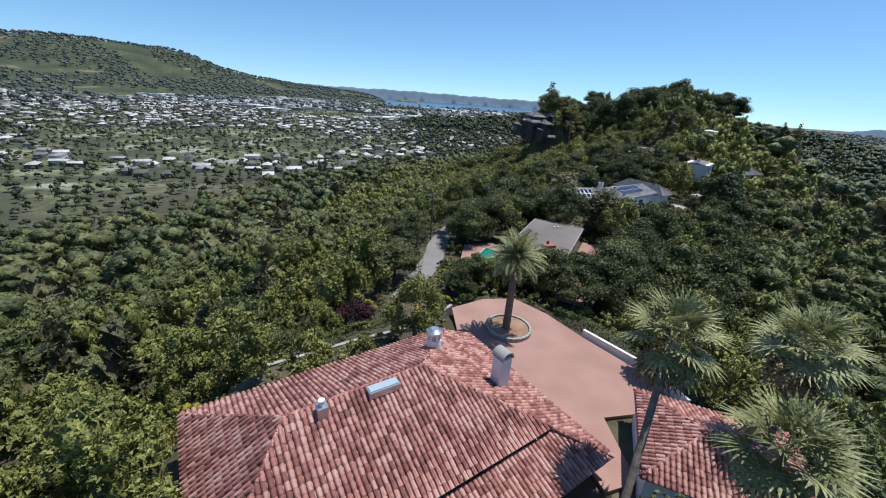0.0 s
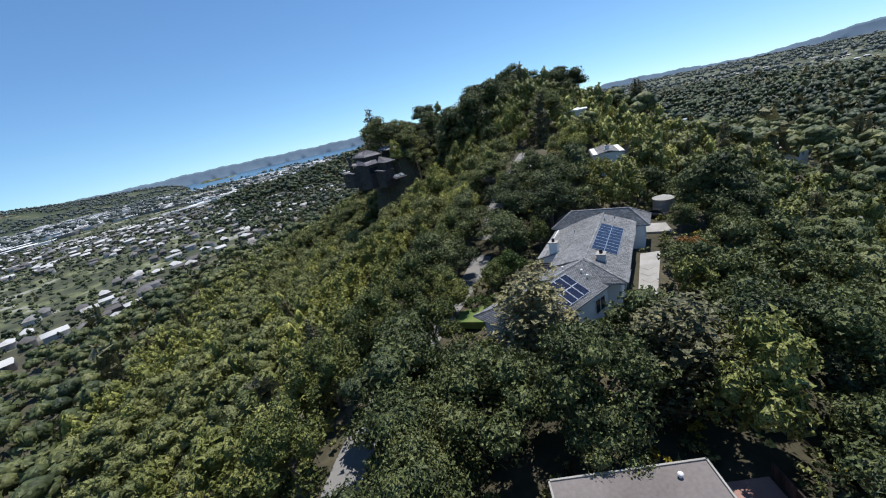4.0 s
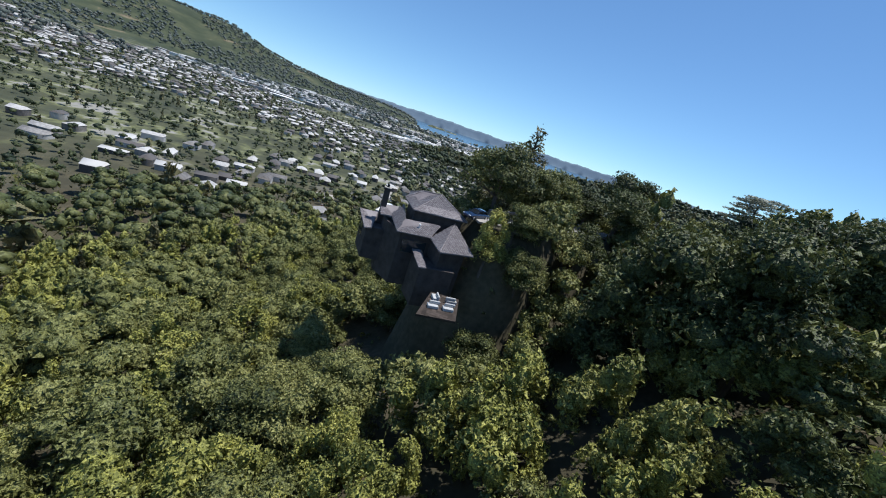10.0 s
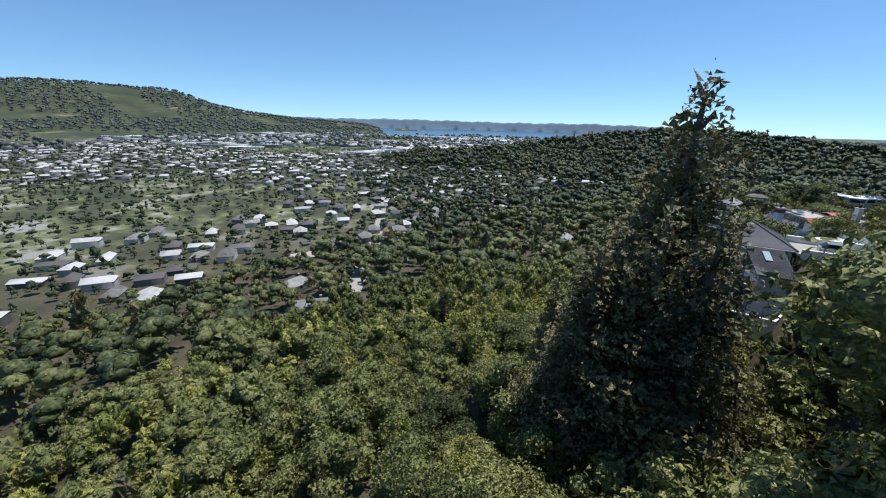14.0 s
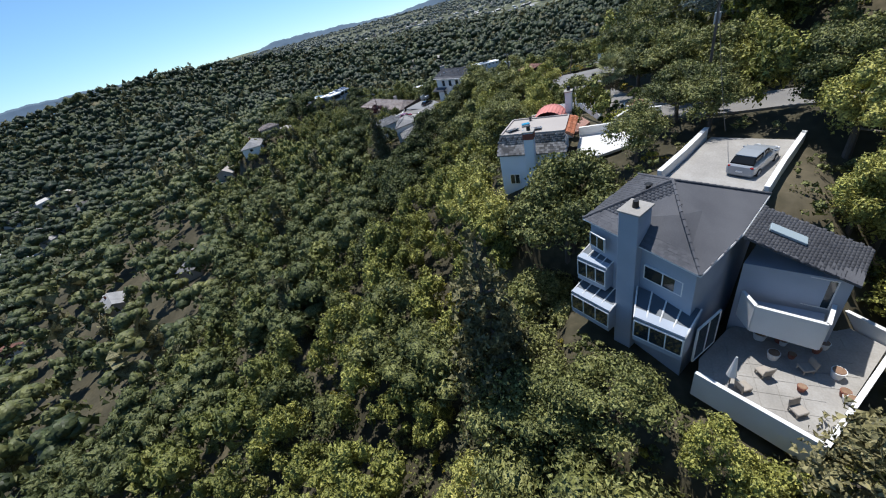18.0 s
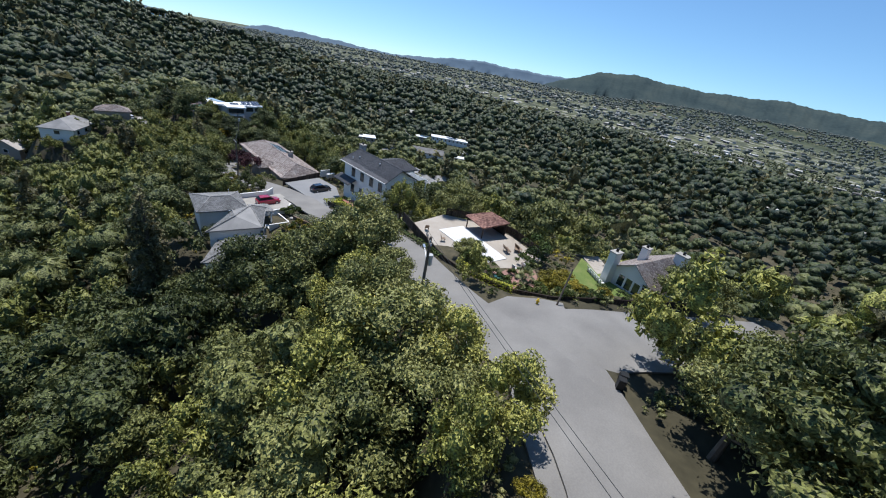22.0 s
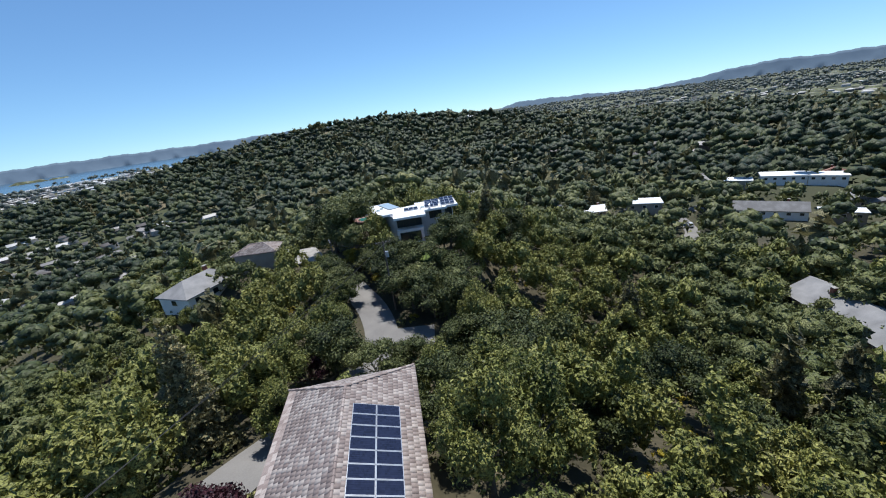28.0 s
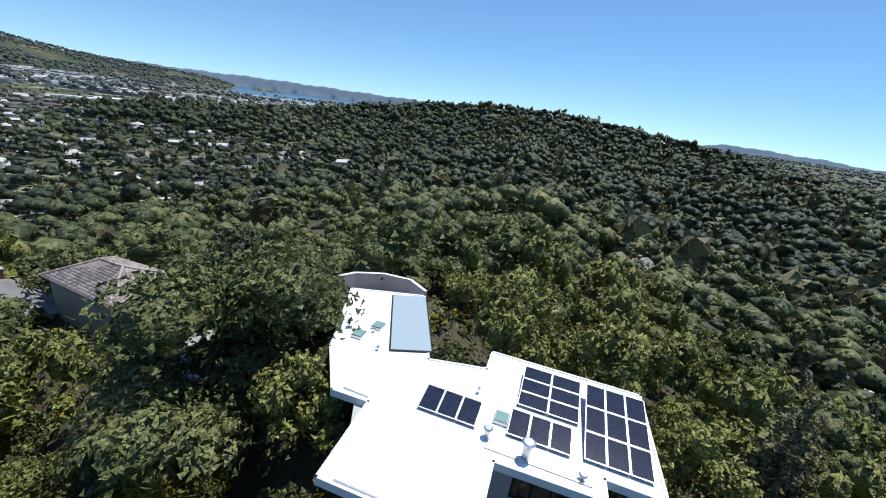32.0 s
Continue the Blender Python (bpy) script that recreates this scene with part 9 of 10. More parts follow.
for kind_, x_, y_, h_ in (("oak", 43.8, 207.8, 13), ("oak", 38.3, 209.5, 12), ("oak", 48.8, 212.4, 11.5), ("oak", 54.6, 216.5, 10), ("oak", 60.5, 220.5, 9), ("laurel", 44.8, 192.6, 7), ("oak", 47.6, 187.6, 8), ("oak", 50.4, 193.6, 7), ("laurel", 44.2, 180.6, 6), ("oak", 48.6, 200.2, 3.5), ("oak", 33.5, 207.5, 9),
                          ("oak", 85.6, 250.6, 6.5), ("oak", 82.2, 248.2, 6), ("laurel", 95.2, 246.4, 8), ("laurel", 98.6, 247.6, 8), ("laurel", 91.8, 243.6, 8), ("oak", 213.2, 416.5, 9), ("oak", 172.2, 298.4, 6.5), ("laurel", 167.2, 293.4, 6), ("oak", 146.2, 279.4, 3.6), ("golden", 147.5, 266.6, 3.6), ("golden", 145.2, 268.2, 3), ("bush", 154.6, 271.2, 4.2), ("oak", 151.2, 252.8, 6.5), ("oak", 155.0, 249.4, 7),
                          ("laurel", 198.6, 387.2, 8), ("oak", 208.6, 380.5, 9), ("oak", 209.8, 388, 9), ("laurel", 196.2, 381.2, 7), ("oak", 213.4, 373.4, 9), ("oak", 411, 1036, 26), ("redwood", 49.6, 239.9, 11.5 - float(land_z(49.6, 239.9))), ("redwood", 41, 236.2, 28), ("redwood", 45.5, 233.6, 30), ("redwood", 43.8, 241.4, 27), ("redwood", 53.2, 243.2, 20), ("redwood", 47.6, 229.6, 29), ("conifer", 128.9, 167, 18),
                          ("oak", 50.5, 257.8, 13), ("laurel", 55.2, 241.6, 8), ("laurel", 58.6, 239.2, 7), ("laurel", 66.8, 238.6, 8), ("laurel", 70.6, 239.6, 8), ("oak", 73.4, 260, 11), ("oak", 68.2, 262.5, 9), ("laurel", 76.2, 240.4, 8), ("oak", 56.4, 258.6, 7), ("oak", 61, 262, 8), ("laurel", 54.4, 250.4, 5),
                          ("bush", 27, 99.4, 2.6), ("bush", 30.4, 102, 2.2), ("bush", 25.2, 101.6, 3), ("bush", 34.4, 107.2, 4), ("oak", 117.5, 196, 11), ("oak", 110, 200, 11.5), ("oak", 104, 205.4, 12), ("oak", 98.3, 199, 11), ("oak", 92, 209.6, 12), ("oak", 86, 205.4, 11), ("oak", 106.4, 214.4, 11), ("oak", 67.2, 216.4, 11), ("oak", 78.6, 209.6, 11), ("laurel", 53, 247.4, 6), ("laurel", 51.8, 244.4, 7), ("oak", 56.2, 255.4, 6), ("bush", 0.4, 50, 2.5), ("bush", 1.2, 54.5, 2.2), ("oak", 0.9, 46.8, 5), ("bush", -7.6, 56, 2.5), ("oak", -8, 50, 7), ("oak", -7.6, 61, 7), ("oak", -8, 66.5, 8), ("bush", 1.4, 62.4, 1.8), ("bush", 4.2, 49.5, 3.4), ("golden", 7, 48, 2.6), ("bush", 10.6, 49.6, 3.4), ("bush", 3.2, 53, 3), ("golden", 6.4, 52, 2.6), ("laurel", 12.6, 47.4, 4.5), ("bush", 2.6, 44.5, 3), ("oak", 54.2, 127.4, 8), ("oak", 47.4, 134, 8), ("oak", 53, 140, 7), ("oak", 60, 148.8, 7), ("oak", 67.6, 134.2, 6), ("oak", 58.8, 128.6, 5), ("laurel", 141.2, 292.6, 7.5), ("oak", 144.6, 296.2, 6), ("laurel", 138.6, 296.4, 9), ("oak", 142, 300.4, 6), ("laurel", 146.8, 299.6, 4.5), ("oak", 137, 291.4, 9), ("oak", 200.6, 391, 8), ("oak", 200.9, 398, 8), ("laurel", 201.6, 404, 7), ("oak", 208.8, 397, 7), ("oak", 192.6, 373.2, 8), ("oak", 195, 365.6, 7), ("oak", 37.6, 125.6, 8), ("oak", 45.6, 123.4, 8), ("oak", 28, 113, 7), ("oak", 33.4, 120.6, 8), ("laurel", 23.4, 108.6, 6),
                          ("oak", 124.6, 256, 8), ("oak", 129.6, 253, 8), ("oak", 134.2, 250.4, 8), ("laurel", 119.4, 268.8, 7), ("laurel", 123.4, 273.6, 7), ("bush", 141.9, 272.8, 2), ("bush", 142.4, 269.3, 2), ("golden", 146.4, 264.6, 2.2), ("bush", 149.8, 261.6, 2), ("bush", 153, 256.4, 2.2), ("bush", 141.9, 266.4, 1.8), ("bush", 144, 262.6, 1.6), ("golden", 148.2, 264.2, 1.8), ("bush", 144.6, 278.4, 2.4), ("bush", 147.4, 272.4, 2), ("bush", 150.8, 272.2, 2.6),
                          ("oak", 93.8, 247, 9), ("oak", 98.4, 249.6, 9), ("oak", 103.6, 252, 9), ("oak", 109, 253.6, 9), ("oak", 6.6, 71, 9.5), ("oak", 3.6, 67.4, 6), ("oak", 19.4, 47.6, 9), ("oak", 16.4, 44.2, 7), ("oak", 23.4, 52, 9), ("oak", 25, 45, 9), ("oak", 47.6, 113.4, 10), ("oak", 36.2, 112.2, 9), ("oak", 41.2, 117, 9), ("bush", 33, 105, 5), ("oak", 52.6, 118, 9), ("laurel", 29.4, 103.8, 6),
                          ("oak", 199.2, 364.8, 5.5), ("oak", 206.8, 364.6, 6.5), ("oak", 209.6, 375.4, 9), ("laurel", 194, 378.6, 9), ("laurel", 189.4, 374.4, 9), ("laurel", 185.6, 370.6, 9), ("oak", 213.8, 389.4, 6), ("oak", 222.6, 390.2, 5.5), ("oak", 227, 391.6, 6), ("oak", 231.4, 392.4, 6), ("laurel", 184, 362.8, 7), ("oak", 214, 384, 8)):
    plant(kind_, x_, y_, h_, 1.3 if kind_ in ("conifer", "redwood") else 1.12)
for x_, y_, top_ in ((120, 199, 11.7), (116, 194, 9.5), (124.5, 196, 9), (76.8, 183.4, 9.8), (82, 187, 9.2), (88, 191, 9), (97.6, 198.9, 9.8), (104, 199, 8.6), (110, 196, 8.8), (71.3, 227.4, 7.9), (72, 180, 7.5), (66, 184, 4.5)):
    plant("oak", x_, y_, top_ - float(land_z(x_, y_)), 0.95)
for kind_, x_, y_, top_ in (("laurel", 138.4, 295.2, -14.5), ("oak", 141.8, 293.2, -15), ("laurel", 144.4, 296.0, -16), ("laurel", 141.2, 297.8, -15.5), ("oak", 145.2, 298.8, -18.4), ("laurel", 137.6, 300.4, -16.5), ("oak", 141.4, 301.6, -19), ("laurel", 139.4, 290.6, -13.5), ("oak", 135.6, 293.4, -13.5), ("laurel", 147.2, 295.4, -17.6), ("oak", 143.6, 290.6, -14.6)):
    plant(kind_, x_, y_, top_ - float(land_z(x_, y_)), 1.15)
for x_, y_, top_ in ((176.4, 418.4, -36.2), (171.6, 421.6, -36.5), (182.2, 418.6, -35.8), (186, 422, -35)):
    plant("laurel", x_, y_, top_ - float(land_z(x_, y_)), 1.3)
plant("bush", 91.9, 254.2, 1.9, z=-9.0)
plant("conifer", 145.5, 180, -1.0 - float(land_z(145.5, 180)), 1.2)
for kind_, x_, y_, h_ in (("oak", 2.6, 46.6, 5.5), ("laurel", 5.4, 48, 6), ("oak", 8.4, 49.2, 6.5), ("oak", 11.6, 49.8, 6.5), ("laurel", 3.6, 50.8, 5.5), ("oak", 14.6, 48.2, 7.5), ("oak", 24.8, 50.4, 8.5), ("oak", 28.8, 57, 9), ("oak", 32.4, 64.2, 9), ("laurel", 68, 130.5, 9.5), ("laurel", 65.4, 127.8, 8), ("oak", 211.2, 408, 15.5), ("oak", 2.8, 66.4, 8), ("oak", 1.8, 72.4, 9), ("laurel", -6.4, 74, 9), ("laurel", -4.6, 81, 9.5),
                          ("laurel", 0.6, 87.4, 10), ("oak", 3.6, 77, 8), ("oak", 8.8, 83.8, 9), ("laurel", 5.2, 95.8, 10.5), ("oak", 13.6, 91.6, 9.5), ("laurel", 11.6, 101.4, 10.5), ("laurel", 17.4, 97.2, 9), ("laurel", 18.8, 107.6, 10.5), ("oak", 24.6, 112.6, 10), ("laurel", 30.6, 119.4, 10), ("laurel", 22.2, 102.6, 8), ("laurel", 39, 130, 9), ("oak", 44.6, 138.4, 9), ("laurel", 46.6, 126.6, 7), ("oak", 50.6, 124.6, 8)):
    plant(kind_, x_, y_, h_, 1.1)
for kind_, x_, y_, h_ in (("oak", 131.8, 254.6, 7), ("oak", 127.4, 252.6, 7.5), ("oak", 135.6, 255.8, 5.5), ("oak", 124.4, 250.6, 8.5), ("oak", 53.5, 214.8, 6.5), ("oak", 47.4, 194.6, 6.5), ("oak", 50.6, 198.4, 6), ("oak", 53.6, 203.4, 6), ("oak", 62.6, 221.6, 7), ("laurel", -13.6, 35.6, 6), ("plum", -10.6, 37.8, 4.5), ("oak", -18.6, 31.4, 7), ("oak", -15.4, 39.6, 6),
                          ("laurel", 161.0, 331.6, 5), ("laurel", 160.2, 327.8, 4.5), ("golden", 163.0, 338.6, 3.4), ("laurel", 204.4, 405.6, 6), ("orange", 146.6, 305.6, 3.2), ("orange", 148.4, 303.6, 2.8), ("golden", 145.6, 307.2, 2.6)):
    plant(kind_, x_, y_, h_, 1.15)
for kind_, x_, y_, h_ in (("golden", 145.4, 268.2, 2.6), ("golden", 145.4, 266.2, 2.2), ("bush", 146.2, 264.0, 1.9), ("golden", 146.4, 261.9, 1.8), ("bush", 147.0, 259.8, 1.7), ("golden", 147.8, 257.9, 1.6), ("golden", 148.6, 268.4, 2.8), ("oak", 147.2, 278.8, 3.4), ("bush", 146.0, 276.4, 2.2), ("bush", 143.2, 276.0, 1.8), ("bush", 142.6, 273.6, 1.8),
                          ("golden", 150.6, 311.2, 1.6), ("golden", 151.2, 308.9, 1.3), ("orange", 149.2, 308.2, 2.2), ("bush", 150.8, 305.6, 1.5), ("bush", 150.0, 304.4, 1.4), ("orange", 147.4, 307.8, 2.8), ("bush", 142.6, 308.6, 2.4), ("bush", 155.2, 316.0, 2.2), ("golden", 148.0, 310.4, 1.5), ("bush", 144.4, 309.4, 1.6)):
    plant(kind_, x_, y_, h_, 1.2)
for x_, y_, h_ in ((24.1, 86, 9), (29.7, 75.8, 9)):
    plant("column", x_, y_, h_ + 1.5, 2.3)
for x_, y_, h_ in ((177.8, 352.2, 6), (173.2, 343.4, 6), (188.7, 371.6, 5)):
    plant("plum", x_, y_, h_)
for x_, y_, h_ in ((209.2, 391.5, 6), (212, 411.5, 5), (208.6, 404.5, 6), (147.4, 301.5, 3.5), (140.5, 291.5, 4)):
    plant("golden", x_, y_, h_)
for x_, y_, h_ in ((52.4, 91.5, 4.5), (144.7, 303.5, 4), (224.4, 394.2, 2.4), (56, 92, 3.6)):
    plant("orange", x_, y_, h_)
for x_, y_, h_ in ((3.4, 53.6, 4), (8.8, 50.7, 4), (33, 106.1, 5), (218.6, 394.1, 3), (94.5, 256.2, 2.2), (89.5, 257.3, 1.8)):
    plant("bush", x_, y_, h_)


# shrubs along the roads and in the planted bank
for k in range(110):
    u_ = rng.uniform(0, 1, 4)
    line_ = ROAD_B if k % 5 else ROAD_A
    m_ = int(u_[0] * (len(line_) - 1))
    a_, b_ = Vector(line_[m_]), Vector(line_[m_ + 1])
    d_ = (b_ - a_).normalized()
    p_ = a_.lerp(b_, u_[1]) + Vector((-d_.y, d_.x, 0)) * (1 if k % 2 else -1) * (3.6 + 2.2 * u_[2])
    h_ = 0.9 + 1.3 * u_[3]
    if may_stand("bush", p_.x, p_.y, h_, near=0.7):
        plant("bush" if k % 9 else "golden", p_.x, p_.y, h_)
for k in range(60):
    u_ = rng.uniform(0, 1, 3)
    x_, y_ = 143.2 + 8.2 * u_[0] + 1.5 * u_[1], 296.5 + 15 * u_[0] + 3.5 * (0.5 - u_[1])
    if gap_to_built(x_, y_) > 0.5:
        plant(("bush", "golden", "orange", "bush")[k % 4], x_, y_, 0.8 + 1.1 * u_[2])


def scatter(x0, x1, y0, y1, step):
    xs, ys = np.meshgrid(np.arange(x0, x1, step), np.arange(y0, y1, step))
    return (xs + rng.uniform(-0.48, 0.48, xs.shape) * step).ravel(), (ys + rng.uniform(-0.48, 0.48, ys.shape) * step).ravel()


def joined(name, places, shapes, mat, label, category="trees"):
    """A wood in one heap; places: x, y, z, size, turn."""
    if not places:
        return None
    vs, fs, n = [], [], 0
    for x, y, z, s, a in places:
        v, f = shapes[int(abs(x * 7.3 + y * 3.1)) % len(shapes)]
        c, q = math.cos(a), math.sin(a)
        w = np.empty_like(v)
        w[:, 0], w[:, 1], w[:, 2] = (v[:, 0] * c - v[:, 1] * q) * s + x, (v[:, 0] * q + v[:, 1] * c) * s + y, v[:, 2] * s + z
        vs.append(w)
        fs.append(f + n)
        n += len(v)
    return tagged(raw(name, np.concatenate(vs), np.concatenate(fs), mat, smooth=True), label, category, kind="stuff")


def patchy(x, y, size):
    return 0.5 + 0.3 * np.sin(x / size + 2 * np.sin(y / size * 0.7)) + 0.2 * np.sin(y / size * 1.3 + x / size * 0.5 + 1)


stood = np.array([(p[0], p[1]) for k, v in planted.items() for p in v if p[2] > 3.2])
x, y = scatter(-150, 400, -70, 560, 5.5)
d3 = np.min(np.hypot(x[:, None] - FLIGHT[None, :, 0], y[:, None] - FLIGHT[None, :, 1]), axis=1)
order = np.argsort(d3)
count, wood, close = {"oak": 0, "laurel": 0, "bush": 0, "conifer": 0}, {"oak": [], "laurel": [], "bush": [], "conifer": []}, {"oak": [], "laurel": [], "bush": [], "conifer": []}
for k in order:
    if d3[k] > 92:
        break
    a, b = float(x[k]), float(y[k])
    if np.hypot(stood[:, 0] - a, stood[:, 1] - b).min() < 3.4:
        continue
    r1, r2 = rng.uniform(0, 1, 2)
    lau = 0.25 + 0.6 * float(patchy(a, b, 31) > 0.55)
    kind_ = "laurel" if r1 < lau else "oak"
    if r1 > 0.972 and d3[k] > 25:
        kind_ = "conifer"
    h_ = {"oak": 6 + 6 * r2, "laurel": 6.5 + 6 * r2, "conifer": 11 + 6 * r2}[kind_]
    ok = may_stand(kind_, a, b, h_)
    if not ok:
        h_ *= 0.6
        ok = may_stand(kind_, a, b, h_)
    if not ok:
        kind_, h_ = "bush", 1.4 + 1.6 * r2
        ok = may_stand(kind_, a, b, h_, near=0.8)
    if not ok:
        continue
    if count[kind_] < {"oak": 45, "laurel": 45, "bush": 70, "conifer": 4}[kind_] and d3[k] < 60:
        plant(kind_, a, b, h_, 1.0 + 0.3 * (r1 - 0.5))
        count[kind_] += 1
    else:
        (wood if d3[k] > 37 or kind_ == "bush" else close)[kind_].append((a, b, float(land_z(a, b)) - 0.3, h_, 6.28 * r2))
grown = np.array([(p[0], p[1], p[2] * WIDE[k]) for k, v in planted.items() for p in v] + [(p[0], p[1], p[3] * WIDE[k]) for g_ in (wood, close) for k, v in g_.items() for p in v])
x, y = scatter(-40, 270, -10, 450, 2.3)
d3 = np.min(np.hypot(x[:, None] - FLIGHT[None, :, 0], y[:, None] - FLIGHT[None, :, 1]), axis=1)
scrub_, herbs_ = [], []
for a, b in zip(x[d3 < 62], y[d3 < 62]):
    if (np.hypot(grown[:, 0] - a, grown[:, 1] - b) < grown[:, 2] * 0.8).any():
        continue
    r1, r2 = rng.uniform(0, 1, 2)
    h_ = 0.7 + 1.5 * r2
    i, j = int(a - GX0), int(b - GY0)
    gap = ROADGAP[i, j] if 0 <= i < GN // 2 and 0 <= j < GM // 2 else 9
    if gap < 0.6 + h_ * 0.35 or gap_to_built(a, b) < 0.5 + h_ * 0.4:
        continue
    (scrub_ if r1 < 0.72 else herbs_).append((a, b, float(land_z(a, b)) - 0.15, h_, 6.28 * r1))
x, y = scatter(-30, 250, -5, 440, 1.25)
d3 = np.min(np.hypot(x[:, None] - FLIGHT[None, :, 0], y[:, None] - FLIGHT[None, :, 1]), axis=1)
low_ = np.array([(p[0], p[1], 0.5 * p[3]) for p in scrub_ + herbs_])
grown = np.concatenate([grown, low_])
verge_ = []
for a, b in zip(x[d3 < 44], y[d3 < 44]):
    i, j = int(a - GX0), int(b - GY0)
    if ROADGAP[i, j] < 0.75 or (np.hypot(grown[:, 0] - a, grown[:, 1] - b) < grown[:, 2] * 0.85).any():
        continue
    r1, r2 = rng.uniform(0, 1, 2)
    if r1 < 0.8 and gap_to_built(a, b) > 0.55:
        verge_.append((a, b, float(land_z(a, b)) - 0.1, 0.6 + 0.8 * r2, 6.28 * r1))
MIDS = {"oak": [crown("oak", 60 + k, 1.0, 320, 0.052, 0.6, 6, 0.62, 5) for k in range(5)], "laurel": [crown("laurel", 70 + k, 1.0, 300, 0.046, 0.6, 6, 0.6, 5) for k in range(5)],
        "bush": [crown("bush", 80 + k, 1.0, 110, 0.09, 0.6, 4, 0.6, 5) for k in range(3)], "conifer": [crown("conifer", 90 + k, 1.0, 460, 0.041) for k in range(3)]}
CLOSE = {"oak": [crown("oak", 160 + k, 1.0, 1300, 0.031, 0.65, 10, 0.62, 5) for k in range(5)], "laurel": [crown("laurel", 170 + k, 1.0, 1150, 0.0275, 0.65, 10, 0.6, 5) for k in range(5)]}
joined("near_oak_wood", [p for p in close["oak"] if not darkened_stand(p[0], p[1])], CLOSE["oak"], M_OAK, "dense dark green oaks under the flight")
joined("near_oak_wood", [p for p in close["oak"] if darkened_stand(p[0], p[1])], CLOSE["oak"], M_DARKOAK, "dense deep green oaks under the flight")
joined("near_laurel_wood", [p for p in close["laurel"] if not darkened_stand(p[0], p[1])], CLOSE["laurel"], M_BAY, "dense yellow-green laurels under the flight")
joined("near_laurel_wood", [p for p in close["laurel"] if darkened_stand(p[0], p[1])], CLOSE["laurel"], M_DARKBAY, "dense deep green laurels under the flight")
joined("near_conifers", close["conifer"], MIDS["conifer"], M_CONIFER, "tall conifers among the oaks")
joined("oak_wood", [p for p in wood["oak"] if not darkened_stand(p[0], p[1])], MIDS["oak"], M_OAK, "dense dark green evergreen oak wood on the slopes")
joined("oak_wood", [p for p in wood["oak"] if darkened_stand(p[0], p[1])], MIDS["oak"], M_DARKOAK, "dense deep green evergreen oak wood on the slopes")
joined("laurel_wood", [p for p in wood["laurel"] if not darkened_stand(p[0], p[1])], MIDS["laurel"], M_BAY, "sunlit yellow-green laurel wood on the slopes")
joined("laurel_wood", [p for p in wood["laurel"] if darkened_stand(p[0], p[1])], MIDS["laurel"], M_DARKBAY, "shady green laurel wood on the slopes")
joined("brushwood", wood["bush"], MIDS["bush"], M_BUSH, "low green brushwood on the slopes", "shrubs")
joined("low_scrub", scrub_, [crown("bush", 84 + k, 1.0, 64, 0.1, 0.6, 2, 0.6, 5) for k in range(4)], M_OAK, "low olive-green scrub between trees, houses and roads", "shrubs")
joined("dry_herbs", herbs_, [crown("bush", 94 + k, 1.0, 60, 0.09, 0.6, 2, 0.6, 5) for k in range(3)], M_GOLDEN, "patches of yellowing shrubs on the banks", "shrubs")
joined("verge_herbs", verge_, [crown("bush", 104 + k, 1.0, 20, 0.14, 0.6, 2, 0.75, 4) for k in range(4)], M_HERB, "low olive-green herbs and grass along walls and verges", "herbs")
joined("conifer_wood", wood["conifer"], MIDS["conifer"], M_CONIFER, "scattered tall conifers among the oaks")
FARS = [crown("oak" if k % 3 else "laurel", 20 + k, 1.0, 10, 0.14, 0.5, 4, 0.95, 4) for k in range(6)]
FIRS = [crown("conifer", 30 + k, 1.0, 64, 0.1) for k in range(3)]
x, y = scatter(-900, 1250, -260, 1400, 11.0)
d3 = np.min(np.hypot(x[:, None] - FLIGHT[None, :, 0], y[:, None] - FLIGHT[None, :, 1]), axis=1)
z = land_z(x, y)
u = rng.uniform(0, 1, len(x))
far = (d3 >= 88) & (z > -91) & ((z > -76) | (u < 0.75) | ((d3 < 520) & (y > 330 + 2.2 * np.abs(x - 60)))) & ((d3 < 330) | (rng.uniform(0, 1, len(x)) < np.where(z > -77, 0.8, np.where(y > 1080 - 0.3 * x, 0.22, 0.8))))
far &= (d3 < 160) | (y > np.where(x > 0, 190 - 0.65 * x, 0.68 * np.abs(x) - 40))
if len(BUILT):
    far &= np.min(np.hypot(x[:, None] - BUILT[None, :, 0], y[:, None] - BUILT[None, :, 1]), axis=1) > 5
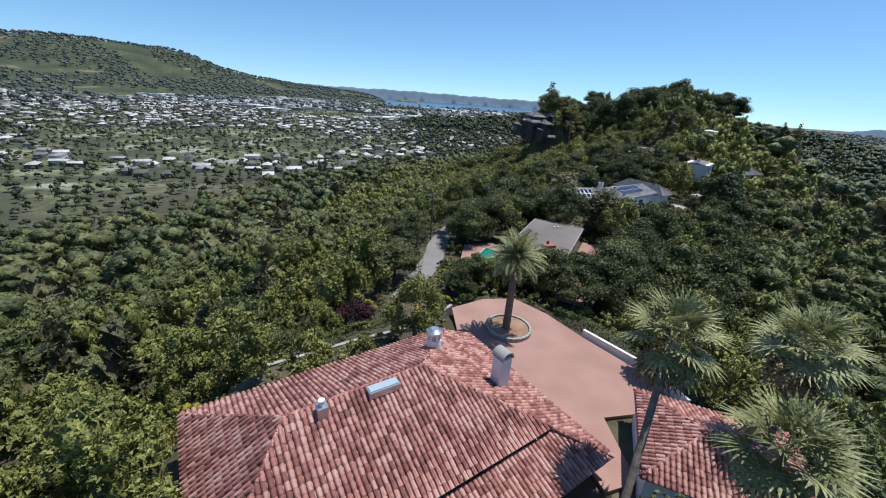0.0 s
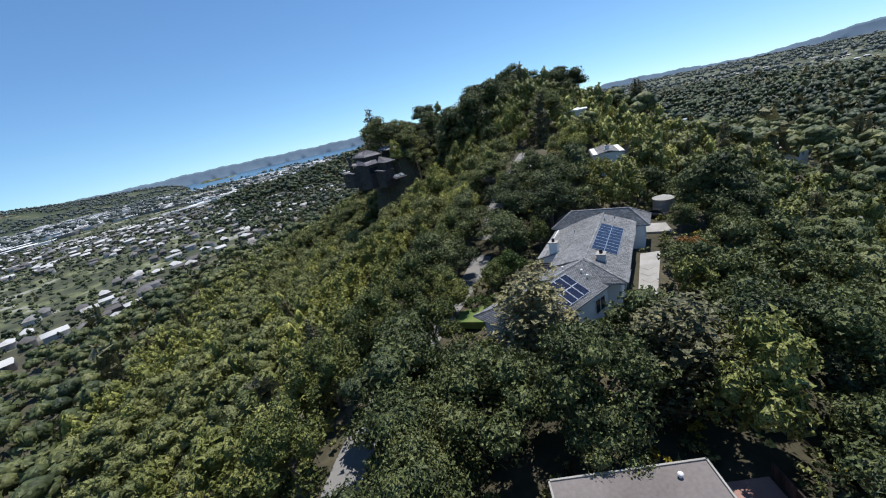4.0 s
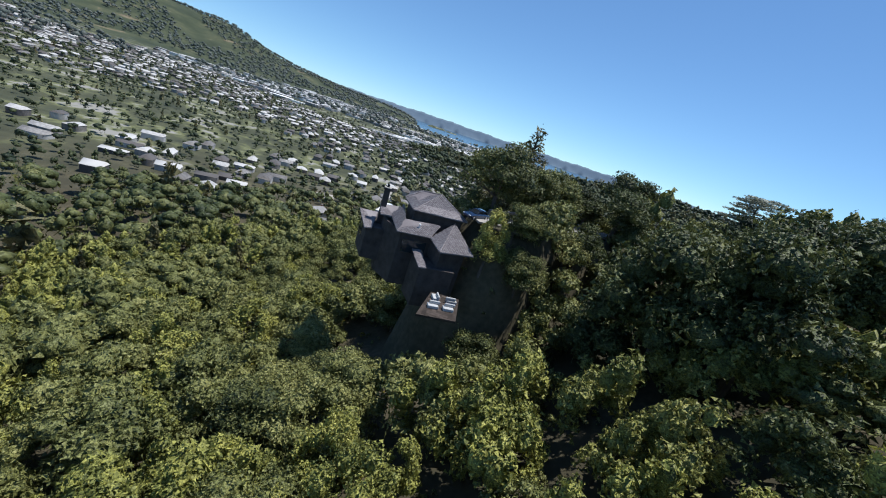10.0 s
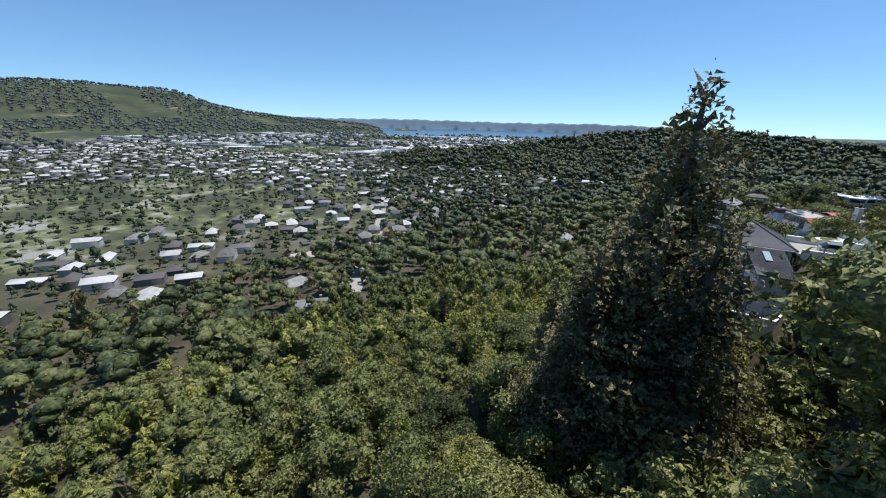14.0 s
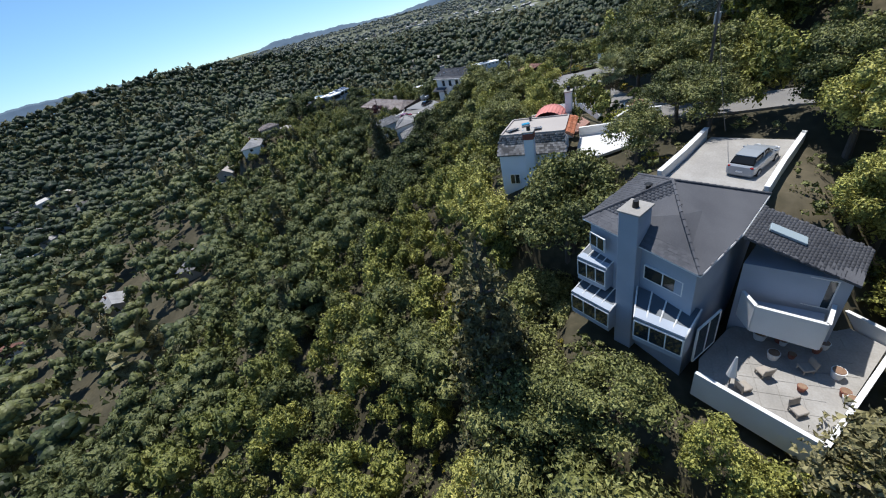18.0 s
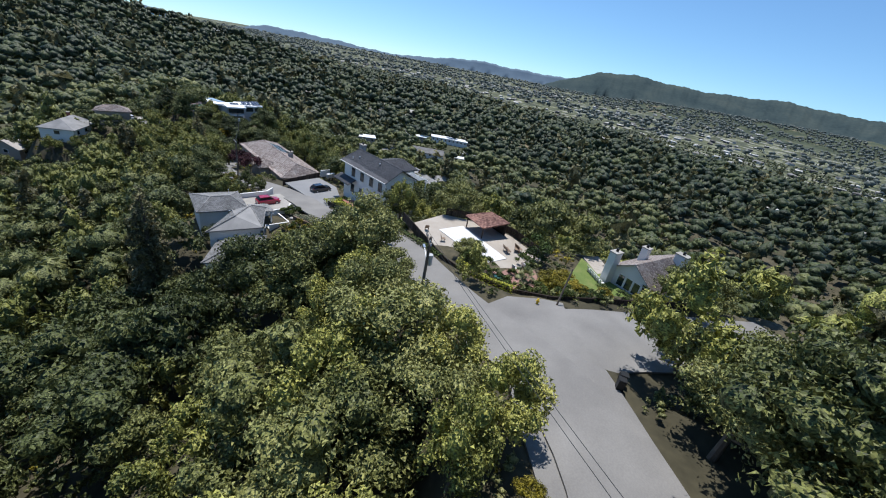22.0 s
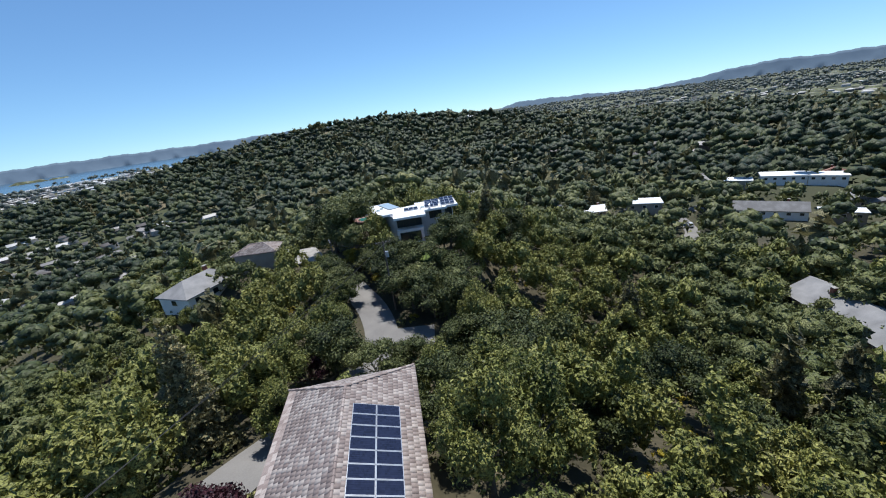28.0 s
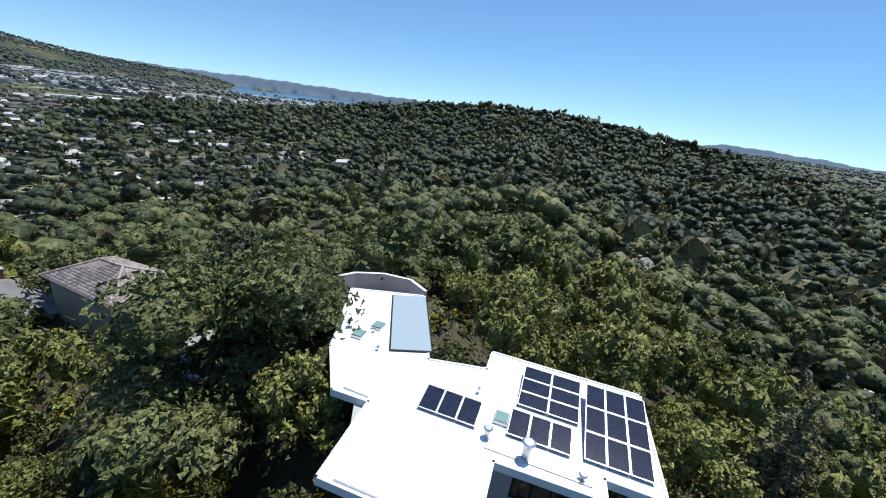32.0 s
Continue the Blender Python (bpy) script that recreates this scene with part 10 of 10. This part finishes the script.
rows_ = [(a, b, c - 0.5, (8 + 7 * (q * 7.7 % 1)) * (1.05 if e < 330 else 1.3) if c > -78 else (7 + 6 * q if e < 620 and b > 330 + 2.2 * abs(a - 60) else 4.5 + 5 * q), 40 * q) for a, b, c, q, e in zip(x[far], y[far], z[far], u[far], d3[far])]
rows_ = [r for r in rows_ if r[1] < 300 or r[1] > 520 or not blocks_view(r[0], r[1], r[2], r[3], 0.5)]
MIDFAR = [crown("oak" if k % 3 else "laurel", 120 + k, 1.0, 90, 0.08, 0.6, 5, 0.8, 5) for k in range(6)]
edge_ = {(r[0], r[1]) for r in rows_ if np.min(np.hypot(r[0] - FLIGHT[:, 0], r[1] - FLIGHT[:, 1])) < 210}
joined("middle_wood", [r for r in rows_ if (r[4] * 7) % 1 > 0.07 and (r[0], r[1]) in edge_], MIDFAR, M_FARWOOD, "mixed green woods on the valley sides")
joined("far_wood", [r for r in rows_ if (r[4] * 7) % 1 > 0.07 and (r[0], r[1]) not in edge_], FARS, M_FARWOOD, "continuous dark green woods on the far hills")
joined("far_firs", [(a, b, c, s * 1.5, t) for a, b, c, s, t in rows_ if (t * 7) % 1 <= 0.07], FIRS, M_CONIFER, "scattered conifers over the far woods")
x, y = scatter(-3600, 4100, -1100, 4000, 38.0)
z = land_z(x, y)
out = ((x < -890) | (x > 1240) | (y < -250) | (y > 1390)) & (z > -91) & (np.hypot(x - 110, y - 220) < 4000) & ((z > -70) | (rng.uniform(0, 1, len(x)) < 0.6)) & (patchy(x, y, 130) > 0.32) & (y > -0.55 * np.abs(x) - 200)
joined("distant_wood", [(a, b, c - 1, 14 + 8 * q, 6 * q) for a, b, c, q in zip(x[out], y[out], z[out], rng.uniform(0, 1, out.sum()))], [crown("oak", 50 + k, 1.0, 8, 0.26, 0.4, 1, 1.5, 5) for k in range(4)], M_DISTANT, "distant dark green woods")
print("trees", {k: len(v) for k, v in planted.items()}, {k: len(v) for k, v in wood.items()}, {k: len(v) for k, v in close.items()}, len(rows_), out.sum())
